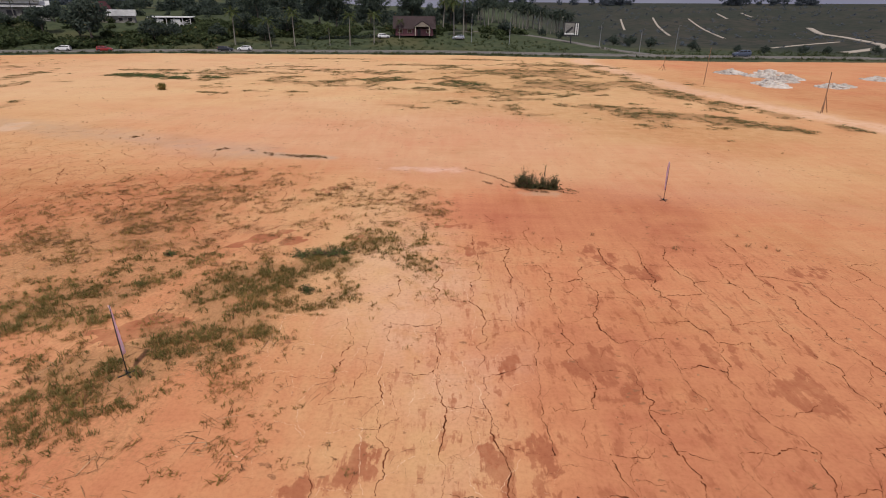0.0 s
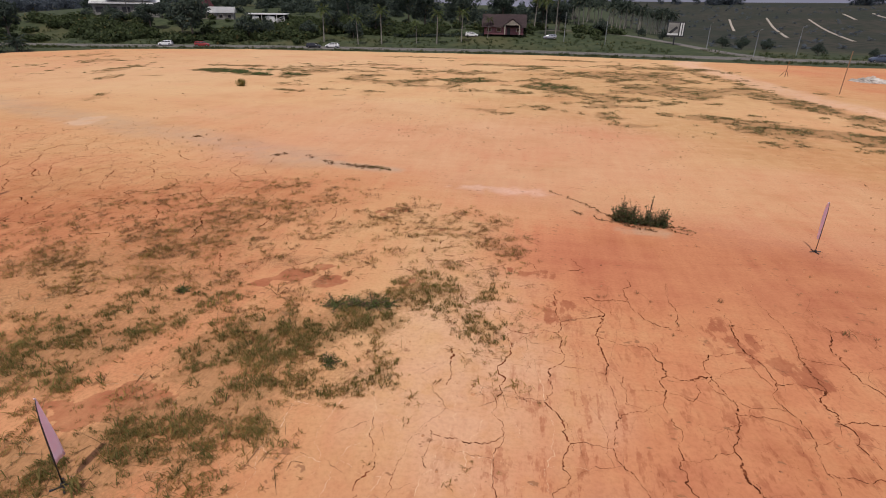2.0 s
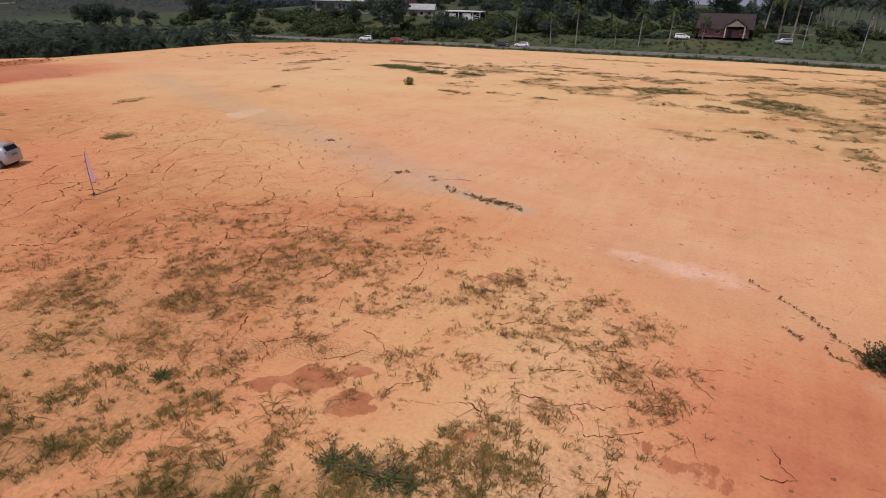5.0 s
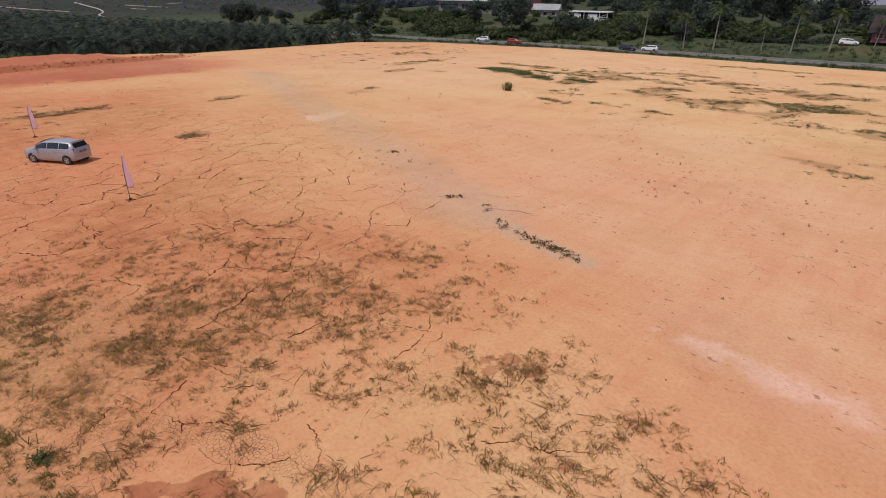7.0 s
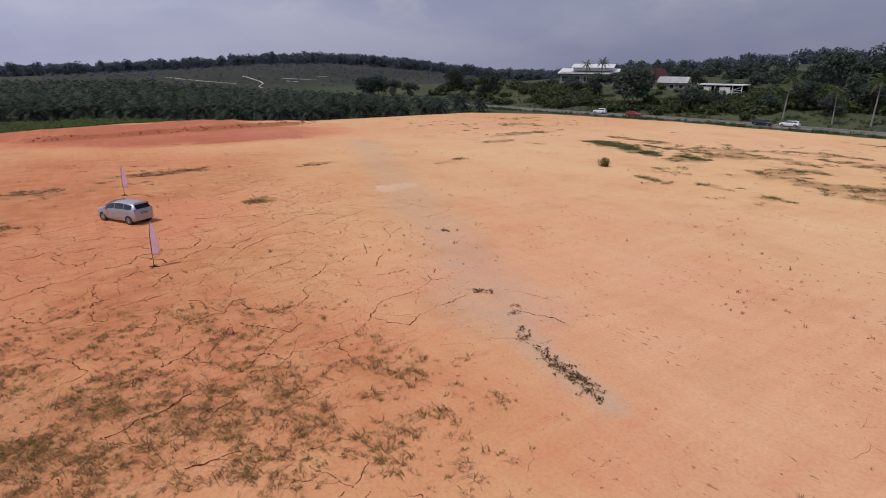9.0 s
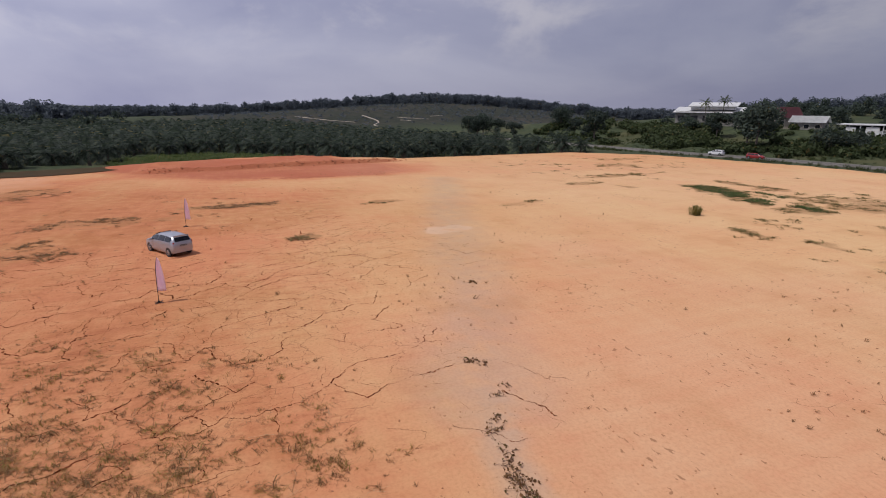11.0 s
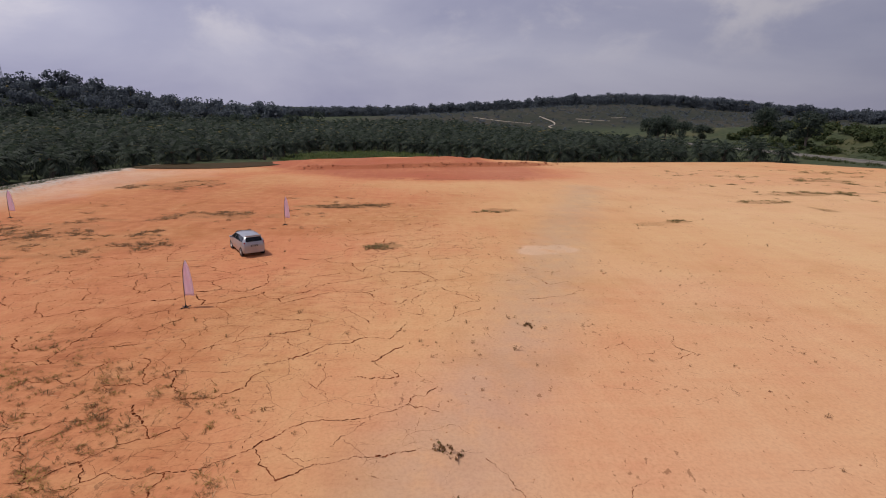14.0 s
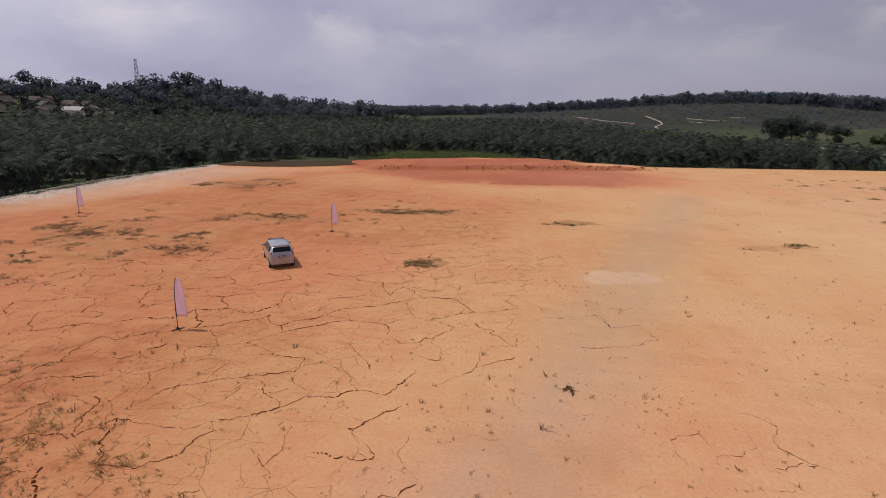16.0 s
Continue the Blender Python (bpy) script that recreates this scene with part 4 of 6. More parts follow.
M_CREAM = plain("cream_wall", (0.45, 0.40, 0.33), 0.85, scale=0.8)
M_DARK = plain("dark_opening", (0.02, 0.02, 0.022), 0.6)


def glass_dark(name="tinted_glass"):
    k2 = Mat(name, 0.06)
    k2.color((0.012, 0.014, 0.018))
    k2.bsdf.inputs["Specular IOR Level"].default_value = 0.6
    return k2.m


M_GLASS = glass_dark()


def car_paint(name, c, metal=0.35):
    k2 = Mat(name, 0.32, metal)
    n2 = k2.noise(2.5, 4, k2.where(local=True))
    k2.color(k2.mix(k2.step(n2, 0.3, 0.75), c, tuple(v * 0.86 for v in c)))
    k2.bsdf.inputs["Coat Weight"].default_value = 0.5
    k2.bsdf.inputs["Coat Roughness"].default_value = 0.08
    return k2.m


M_SHRUB = foliage("shrub_leaf", (0.042, 0.062, 0.028), (0.125, 0.148, 0.062), dry=(0.22, 0.13, 0.07), dryness=0.18)
M_SPOIL = foliage("red_spoil", (0.36, 0.125, 0.062), (0.50, 0.21, 0.10), dry=(0.30, 0.10, 0.05), dryness=0.2, thin=0.0)
M_GREEN = foliage("fresh_grass", (0.055, 0.085, 0.026), (0.135, 0.17, 0.055), dryness=0.12)

# ---- road, bund, water ----
def ribbon(name, pts, width, lift, material, label, category, thick=0.12, kind="structure"):
    """A strip that lies on the land along a smooth line, with thickness at its edges."""
    pts = np.array(pts, float)
    seg = np.concatenate([[0], np.cumsum(np.hypot(*np.diff(pts, axis=0).T))])
    u = np.arange(0, seg[-1], 4.0)
    sx, sy = np.interp(u, seg, pts[:, 0]), np.interp(u, seg, pts[:, 1])
    for _ in range(6):
        sx[1:-1], sy[1:-1] = (sx[:-2] + 2 * sx[1:-1] + sx[2:]) / 4, (sy[:-2] + 2 * sy[1:-1] + sy[2:]) / 4
    dx, dy = np.gradient(sx), np.gradient(sy)
    n = np.hypot(dx, dy)
    ox, oy = -dy / n, dx / n
    rows = []
    for off, drop in ((-0.5, thick), (-0.5, 0), (-0.17, 0), (0.17, 0), (0.5, 0), (0.5, thick)):
        x, y = sx + ox * width * off, sy + oy * width * off
        rows.append(np.stack([x, y, height(sx, sy) + lift - drop], 1))
    v = np.concatenate(rows)
    m = len(u)
    ii = np.arange(m - 1)
    f = np.concatenate([np.stack([a * m + ii, a * m + ii + 1, (a + 1) * m + ii + 1, (a + 1) * m + ii], 1) for a in range(5)])
    me = mesh_np(name, v, f)
    me.materials.append(material)
    return tagged(new(name, me), label, category, kind=kind)


road_pts = list(zip(ROAD_X, ROAD_Y))
road = ribbon("road", [(-235, 140)] + road_pts[3:], 7.0, 0.12, M_ASPHALT, "sun-bleached grey asphalt road beside the bare site", "road")
ribbon("road_2", [(66, 174), (60, 186), (51, 208), (30, 222), (5, 226), (-30, 226)], 5.5, 0.12, M_ASPHALT, "pale side road leading up to the house", "road")
ribbon("trim", [(x, y + 4.4) for x, y in road_pts[3:-2]], 0.35, 0.28, M_KERB, "pale concrete kerb along the road", "kerb", 0.3)

water = Mat("muddy_water", 0.85)
water.color(water.mix(water.noise(0.2, 3), (0.085, 0.048, 0.026), (0.042, 0.038, 0.020)))
water.bsdf.inputs["Specular IOR Level"].default_value = 0.05
bm = bmesh.new()
ring = []
for i in range(28):
    a = 2 * math.pi * i / 28
    u, v = 14.5 * math.cos(a), (4.6 + 0.8 * math.sin(3 * a)) * math.sin(a)
    c, s = math.cos(radians(113)), math.sin(radians(113))
    ring.append(bm.verts.new((-107.5 + u * c - v * s, 9.5 + u * s + v * c, 0.12)))
bm.faces.new(ring)
pond = part("water", bm, water.m)
tagged(pond, "shallow olive-brown muddy pool at the site edge", "water", kind="structure")

# ---- sparse weeds on the bare earth ----
rng = np.random.default_rng(4)


def scatter(name, material, label, field, box4, tries, tufts, size, floor=0.02, power=1.0, tall=1.0):
    x, y = rng.uniform(box4[0], box4[1], tries), rng.uniform(box4[2], box4[3], tries)
    keep = rng.uniform(0, 1, tries) < np.clip(field(x, y) - floor, 0, 1) ** power
    keep &= outside(x, y) < -0.3
    x, y = x[keep], y[keep]
    z = height(x, y) + 0.005
    pick = rng.integers(0, len(tufts), len(x))
    pieces = []
    for i, (v, f) in enumerate(tufts):
        q = pick == i
        if q.any():
            sc = size * rng.lognormal(0, 0.35, q.sum())
            pieces.append(spread(v, f, np.stack([x[q], y[q], z[q]], 1), sc, rng.uniform(0, 6.28, q.sum()), sc * tall))
    v, f = joined(pieces)
    me = mesh_np(name, v, f)
    me.materials.append(material)
    return tagged(new(name, me), label, name.replace("_", " "), kind="stuff")


near_tufts = [blades(rng, 9, 0.30, 0.11, 0.019, 0.16) for _ in range(7)]
runners = [blades(rng, 5, 0.75, 0.035, 0.013, 0.35) for _ in range(6)]
spiky_tufts = [blades(rng, 12, 0.24, 0.18, 0.020, 0.12) for _ in range(6)]
mat_tufts = [blades(rng, 12, 0.42, 0.09, 0.07, 0.30) for _ in range(5)]
sprigs = [blades(rng, 6, 0.16, 0.10, 0.014, 0.04) for _ in range(5)]


def patchy(x, y):
    return 0.24 + 1.45 * ss(0.40, 0.62, fbm(x, y, 1.1, 41, 4))


def dense_field(x, y):
    return weed_kinds(x, y)[0] * patchy(x, y) * 0.56


def thin_field(x, y):
    return np.minimum(weeds(x, y), 0.62) * patchy(x, y)


def west_thin(x, y):
    return 0.8 * thin_field(x, y) * ss(20, 32, y)


def green_side(x, y):
    return np.maximum(ss(40, 56, y), ss(-30, -20, x))


def dry_mats(x, y):
    return far_weeds(x, y) * (1 - green_side(x, y)) * (0.10 + 1.2 * ss(0.42, 0.66, fbm(x, y, 2.2, 47, 4)))


def mats(x, y):
    return far_weeds(x, y) * green_side(x, y) * (0.16 + 1.4 * ss(0.42, 0.66, fbm(x, y, 2.2, 47, 4)))


def fresh(x, y):
    p = most(blob(x, y, -60, 107, 5.2, 2.6, -12), 0.8 * blob(x, y, -52.5, 104.5, 4.0, 1.6, -10), 0.5 * blob(x, y, -43.5, 104.6, 2.6, 1.2, -20), 0.5 * blob(x, y, -53.5, 110.8, 2.6, 1.2, 5), 0.22 * blob(x, y, -12, 104.5, 4.6, 3.0, 25), 0.22 * blob(x, y, 3.5, 99.5, 4.2, 3.6, 10))
    return 0.8 * p * (0.3 + ss(0.4, 0.6, fbm(x, y, 1.8, 93, 3)))


def stray(x, y):
    return (0.04 + 0.5 * ss(0.56, 0.76, fbm(x, y, 9, 53, 3))) * ss(110, 60, y)


scatter("runner_grass", M_WEED, "sparse olive runner grass creeping over cracked earth", thin_field, (-32, 4, 8, 46), 29000, near_tufts, 0.64)
scatter("lush_weeds", M_WEED_DARK, "denser dark green weeds on the bare earth", dense_field, (-24, 2, 8, 32), 33000, spiky_tufts, 0.66)
scatter("dry_weeds", M_WEED_DRY, "brown dying weeds scattered on the bare earth", west_thin, (-32, 2, 20, 46), 27000, near_tufts, 0.60)
scatter("dead_runners", M_RUNNER, "thin brown dead runner stems lying on the earth", lambda x, y: 0.85 * np.minimum(weeds(x, y), 0.8) * patchy(x, y), (-32, 4, 8, 46), 7500, runners, 0.75)
scatter("grass_mats", M_MAT, "flat mats of dry green grass on the graded earth", mats, (-120, 48, 8, 162), 95000, mat_tufts, 0.88)
scatter("dry_mats", M_WEED_DRY, "flat brown mats of dead grass on the orange earth", dry_mats, (-100, -20, 4, 60), 90000, mat_tufts, 0.50, tall=0.55)
scatter("green_mats", M_GREEN, "fresh green grass patches on the graded earth", fresh, (-72, 12, 60, 125), 60000, mat_tufts, 0.95)
scatter("stray_weeds", M_WEED_DRY, "stray dry weed sprigs dotted over the graded earth", stray, (-100, 45, 9, 110), 16000, sprigs, 1.0)
clods = []
for _ in range(4):
    v = rng.normal(size=(8, 3)) * 0.012 + np.array([(a, b, c) for a in (-1, 1) for b in (-1, 1) for c in (-1, 1)]) * np.array([0.055, 0.045, 0.03])
    clods.append((v, np.array([(0, 1, 3, 2), (4, 6, 7, 5), (0, 4, 5, 1), (2, 3, 7, 6), (0, 2, 6, 4), (1, 5, 7, 3)])))
scatter("soil_clods", M_CLOD, "loose crumbs and clods of orange soil", lambda x, y: 0.25 + 0.5 * ss(0.5, 0.7, fbm(x, y, 5, 57, 3)), (-60, 30, 9, 70), 6000, clods, 0.42)

# rubble along the south-west edge
m = 8500
x = rng.uniform(-108, -48, m)
y = -6.2 - 0.02 * x - 1.0 + np.clip(rng.normal(0, 1.5, m), -2.6, 2.6) + 0.8
z = height(x, y) - 0.03
pieces = []
for i, (v, f) in enumerate(clods):
    q = slice(i, None, 4)
    pieces.append(spread(v * 0.62, f, np.stack([x[q], y[q], z[q] + 0.02], 1), np.clip(rng.lognormal(0.0, 0.45, len(x[q])), 0.35, 2.4), rng.uniform(0, 6.28, len(x[q]))))
v, f = joined(pieces)
me = mesh_np("rubble_bund", v, f)
me.materials.append(M_BUND)
tagged(new("rubble_bund", me), "low bund of pale grey broken stone at the site edge", "rubble", kind="stuff")

# crumbled red spoil along the scarp in the west
m = 420
y = rng.uniform(22, 78, m)
x = scarp_x(y) + 0.3 + rng.normal(0, 0.9, m) * (0.4 + fbm(y, y * 0, 6, 87))
keep = fbm(y, y * 0 + 3, 7, 89) > 0.36
x, y = x[keep], y[keep]
pieces = []
for i, (v, f) in enumerate(clods):
    q = slice(i, None, 4)
    pieces.append(spread(v * 1.5, f, np.stack([x[q], y[q], height(x[q], y[q])], 1), np.clip(rng.lognormal(0, 0.5, len(x[q])), 0.3, 2.4), rng.uniform(0, 6.28, len(x[q]))))
v, f = joined(pieces)
me = mesh_np("red_spoil", v, f)
me.materials.append(M_SPOIL)
tagged(new("red_spoil", me), "crumbled dark red spoil along a low scarp", "spoil", kind="stuff")

# ---- oil palms ----
rng = np.random.default_rng(7)


def wood_me(name, v, f):
    return mesh_np(name, v, f)


palm_kinds = []
for i in range(4):
    top = 2.6 + 0.5 * i
    v, f = palm_crown(rng, 22, 4.6, 10, 1.12, top, 0.95)
    palm_kinds.append((trunk_mesh(rng, top + 0.1, 0.42, 0.36, 0.01), wood_me("crown", v, f)))
for tr, cr in palm_kinds:
    tr.materials.append(M_BARK)
    cr.materials.append(M_PALM)
far_palm = [palm_crown(rng, 12, 4.6, 4, 1.55, 3.0, 0.95) for _ in range(3)]


def bank(x, y):
    """The grassed bank that keeps the palms off."""
    return ((x + 138) / 19) ** 2 + ((y - 33) / 19) ** 2 < 1


px_, py_ = [], []
for i in range(64):
    for j in range(56):
        x, y = -50 - i * 6.6 + rng.uniform(-1.2, 1.2), -190 + j * 6.9 + (i % 2) * 3.45 + rng.uniform(-1.2, 1.2)
        px_.append(x)
        py_.append(y)
px_, py_ = np.array(px_), np.array(py_)
o = outside(px_, py_)
ok = (o > 6.5) & (py_ < road_y(px_) - 16 - 0.22 * np.maximum(0, -px_ - 150)) & (px_ > -330) & ~bank(px_, py_)
ok &= np.abs(np.degrees(np.arctan2(-(px_ + 5), py_ - 45)) - 95) < 52
ok &= (px_ + 222) ** 2 + (py_ + 172) ** 2 > 38 ** 2
ok &= ~((px_ > -150) & (py_ > 60) & (o < 9) & (rng.uniform(0, 1, len(px_)) < 0.15))
px_, py_, o = px_[ok], py_[ok], o[ok]
near_first = np.argsort(np.hypot(px_ + 11, py_ - 45))
px_, py_ = px_[near_first], py_[near_first]
pz_ = height(px_, py_)
NEAR_PALMS = 290
for i in range(min(NEAR_PALMS, len(px_))):
    tr, cr = palm_kinds[int(rng.integers(0, 4))]
    s = rng.uniform(0.78, 1.05)
    p = tagged(new("oil_palm"), "dark green oil palm in the plantation beside the site", "palm", "oil palms of the plantation")
    p.matrix_world = pose(px_[i], py_[i], pz_[i] - 0.1, rng.uniform(-4, 4), rng.uniform(-4, 4), rng.uniform(0, 360)) @ Matrix.Scale(s, 4)
    for nm, me in (("trunk", tr), ("crown", cr)):
        new(nm, me).parent = p
pieces = []
for i, (v, f) in enumerate(far_palm):
    q = np.arange(NEAR_PALMS + i, len(px_), 3)
    pieces.append(spread(v, f, np.stack([px_[q], py_[q], pz_[q] - 0.1], 1), rng.uniform(0.8, 1.1, len(q)), rng.uniform(0, 6.28, len(q))))
v, f = joined(pieces)
me = wood_me("plantation", v, f)
me.materials.append(M_PALM)
tagged(new("plantation", me), "dense oil palm plantation stretching away to the hills", "plantation", kind="stuff")

# ---- broad-leaved trees ----


def tree_kind(h, wide, lobes, n, size, trunk=0.35):
    cs, rs, limbs = [], [], []
    for i in range(lobes):
        a, rr = i * 2.4 + rng.uniform(-0.4, 0.4), wide * 0.5 * math.sqrt((i + 0.3) / lobes) * 0.75
        c = (rr * math.cos(a), rr * math.sin(a), h * rng.uniform(0.30, 0.80))
        cs.append(c)
        rs.append(wide * rng.uniform(0.17, 0.27))
        if i < 5:
            limbs.append((c, h * 0.22))
    cs.append((0, 0, h * 0.80))
    rs.append(h * 0.2)
    v, f = leaf_cloud(rng, cs, rs, n, size, 0.85)
    return trunk_mesh(rng, h * 0.6, trunk, trunk * 0.4, 0.03, 7, limbs), (v, f)


tree_kinds = [tree_kind(14, 14, 13, 2700, 0.46), tree_kind(11, 10, 11, 1900, 0.42), tree_kind(16, 11, 13, 2500, 0.46), tree_kind(8, 8.5, 10, 1500, 0.34, 0.22)]
tree_me = []
for tr, (v, f) in tree_kinds:
    cr = wood_me("crown", v, f)
    tr.materials.append(M_BARK)
    cr.materials.append(M_LEAF)
    tree_me.append((tr, cr))


def tree(kind, x, y, s=1.0, tall=1.0, label="dark spreading broad-leaved tree on the grassy verge"):
    p = tagged(new("tree"), label, "tree")
    p.matrix_world = pose(x, y, z_at(x, y) - 0.15, 0, 0, rng.uniform(0, 360)) @ Matrix.Diagonal((s, s, s * tall, 1))
    for nm, me2 in zip(("trunk", "crown"), tree_me[kind]):
        new(nm, me2).parent = p
    return p


far_trees = [tree_kind(11, 8.5, 9, 170, 0.82)[1] for _ in range(4)]
mid_trees = [tree_kind(13, 10, 10, 430, 0.72)[1] for _ in range(4)]


def woods(name, kinds, x, y, smin, smax, material, label, tall=(0.85, 1.25), sink=3.2):
    z = height(x, y) - sink
    pick = rng.integers(0, len(kinds), len(x))
    out = []
    for i, (v, f) in enumerate(kinds):
        q = pick == i
        if q.any():
            sc = rng.uniform(smin, smax, q.sum())
            out.append(spread(v, f, np.stack([x[q], y[q], z[q]], 1), sc, rng.uniform(0, 6.28, q.sum()), sc * rng.uniform(*tall, q.sum())))
    v, f = joined(out)
    me = wood_me(name, v, f)
    me.materials.append(material)
    return tagged(new(name, me), label, "trees", kind="stuff")


def polar(az, dist, cx=-8, cy=45):
    a = np.radians(az)
    return cx - np.sin(a) * dist, cy + np.cos(a) * dist


# long ridge in the west
m = 1900
az = rng.uniform(36, 114, m)
dist = 505 + 175 * rng.uniform(0, 1, m) ** 0.7 + 90 * ss(95, 112, az)
x, y = polar(az, dist)
woods("ridge_forest", far_trees, x, y, 0.85, 1.1, M_HAZED_LEAF, "dark forest along the far ridge", (1.0, 1.3))
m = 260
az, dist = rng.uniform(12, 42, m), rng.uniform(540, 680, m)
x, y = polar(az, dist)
woods("north_ridge_forest", far_trees, x, y, 0.95, 1.4, M_HAZED_LEAF, "dark forest along the northern ridge")
# wooded hill in the south-west, with the village below it
m = 820
az, dist = rng.uniform(104, 142, m), rng.uniform(330, 500, m)
x, y = polar(az, dist)
keep = (rng.uniform(0, 1, m) < 0.6 + 0.4 * ss(3, 9, height(x, y))) & ((x + 222) ** 2 + (y + 172) ** 2 > 40 ** 2)
woods("hill_forest", far_trees, x[keep], y[keep], 0.75, 1.35, M_HAZED_LEAF, "thick woods on the round hill")
m = 150
az, dist = rng.uniform(100, 141, m), rng.uniform(285, 345, m)
x, y = polar(az, dist)
keep = ((x + 222) ** 2 + (y + 172) ** 2 > 44 ** 2) | (rng.uniform(0, 1, m) < 0.15)
x, y = x[keep], y[keep]
woods("hillfoot_trees", far_trees, x, y, 0.55, 1.0, M_LEAF, "mixed trees at the foot of the hill")
# woods behind the road in the north
m = 420
x = rng.uniform(-190, 34, m)
d = 30 + 120 * rng.uniform(0, 1, m) ** 0.8
x = x - 0.15 * d
keep = (d > 46) | (rng.uniform(0, 1, m) < 0.35)
keep &= ~((np.abs(x + 17) < 26) & (d < 78)) & ~((x > -20) & (d < 90))
keep &= ~((np.abs(x + 92) < 16) & (d < 34))
keep &= ~((x < -70) & (d < 88))
x, d = x[keep], d[keep]
woods("north_woods", mid_trees, x, road_y(x) + d, 0.40, 0.74, M_LEAF, "dense dark woods behind the road")
# undergrowth on the slope behind the road
m = 4600
x, d = rng.uniform(-215, 30, m), rng.uniform(8, 46, m)
keep = rng.uniform(0, 1, m) < ss(0.44, 0.58, fbm(x, d, 14, 61, 3)) * (0.35 + 0.65 * ss(12, 24, d)) + 0.02
keep &= ~((x > -75) & (d < 26))
x, d = x[keep], d[keep]
bushes = [leaf_cloud(rng, [(0, 0, 0.7), (0.8, 0.3, 0.6), (-0.6, 0.5, 0.5)], [0.9, 0.7, 0.7], 120, 0.3) for _ in range(3)]
woods("undergrowth", bushes, x, road_y(x) + d, 0.9, 2.2, M_LEAF_PALE, "pale green scrub on the slope behind the road", (0.7, 1.2), 0.2)

# trees that stand apart along the road
for kind, x, y, s, tall in ((0, -112.5, 181, 1.05, 1.0), (1, -118, 184, 0.8, 1.0), (3, -95, 186, 1.1, 1.0), (3, -90.5, 190, 0.8, 1.1), (1, -165, 164, 1.05, 1.0), (1, -131, 186, 0.8, 1.0), (3, -122, 196, 0.7, 0.8),
                            (3, -140, 194, 0.7, 0.8), (2, -60, 214, 1.0, 1.0), (0, -72, 222, 1.0, 1.0), (2, -42, 222, 1.1, 1.0), (0, -30, 232, 1.1, 1.0), (1, 8, 226, 1.0, 1.0), (2, 2, 236, 1.0, 1.0),
                            (3, -17, 213, 0.8, 1.0), (3, 22, 214, 0.8, 0.9), (1, -183, 168, 0.7, 1.0), (2, -14, 240, 1.1, 1.0), (0, -205, 176, 0.8, 0.9), (2, -52, 238, 1.2, 1.1)):
    tree(kind, x, y, s, tall)
for x, y, s in ((64, 217, 0.6), (70, 216, 0.62), (76.5, 212, 0.6), (86, 197, 0.55), (98, 190, 0.4), (106, 188, 0.4), (118, 187, 0.45), (45, 222, 0.55), (38, 226, 0.5), (128, 190, 0.4), (146, 192, 0.45)):
    tree(3, x, y, s, 0.95, "small round dark tree beside the side road")
for x, y, s in ((-212, 139, 0.95), (-219, 145, 1.0), (-226, 141, 0.9), (-208, 146, 0.8), (-200, 150, 0.7), (-232, 147, 0.8)):
    tree(1, x, y, s, 0.95, "dark tree standing above the oil palms")
# clumps on the far hilltop
x = np.concatenate([rng.normal(cx, sp, n) for cx, sp, n in ((183, 16, 20), (322, 10, 14), (352, 6, 6), (384, 9, 14), (60, 30, 26))])
y = np.concatenate([rng.normal(cy, 8, n) for cy, n in ((675, 20), (650, 14), (640, 6), (628, 14), (690, 26))])
woods("hilltop_trees", far_trees, x, y, 0.9, 1.5, M_HAZED_LEAF, "scattered trees on the bare hilltop", sink=4.0)

# ---- coconut palms ----
coco = []
for i in range(3):
    v, f = palm_crown(rng, 15, 3.0, 11, 0.62, 8.2 + 0.4 * i, 0.9)
    cr = wood_me("crown", v, f)
    cr.materials.append(M_COCO)
    tr = trunk_mesh(rng, 8.3 + 0.4 * i, 0.17, 0.11, 0.0)
    tr.materials.append(M_PALM_BARK)
    coco.append((tr, cr))
grove = []
for i in range(2):
    v, f = palm_crown(rng, 16, 3.6, 8, 0.85, 8.0 + 0.6 * i, 0.9)
    cr = wood_me("crown", v, f)
    cr.materials.append(M_PALM)
    grove.append((coco[i][0], cr))


def coconut(x, y, kind, s=1.0, label="slender coconut palm in the row along the road", pairs=coco):
    p = tagged(new("coconut_palm"), label, "palm", "coconut palms by the road")
    p.matrix_world = pose(x, y, z_at(x, y) - 0.1, rng.uniform(-4, 4), rng.uniform(-4, 4), rng.uniform(0, 360)) @ Matrix.Scale(s, 4)
    for nm, me2 in zip(("trunk", "crown"), pairs[kind]):
        new(nm, me2).parent = p


for i, (x, y, s) in enumerate(((-68.3, 184.6, 1.2), (-56.1, 182.6, 0.95), (-49, 184.8, 1.12), (-31.4, 187.2, 1.12), (-23.8, 189.8, 1.06), (-38, 187, 0.7))):
    coconut(x, y, i % 3, s)
for i, (x, y, s) in enumerate(((-16, 198, 0.7), (3, 205, 1.35), (6.5, 209, 1.4), (-1, 216, 1.3), (-150, 201, 1.0), (-146, 204, 1.05))):
    coconut(x, y, i % 3, s, "tall coconut palm among the trees behind the road")
for i in range(44):
    x = rng.uniform(16, 62)
    coconut(x, 268 + rng.uniform(-8, 30), i % 2, rng.uniform(0.95, 1.25), "dark palm in the grove below the hill", grove)

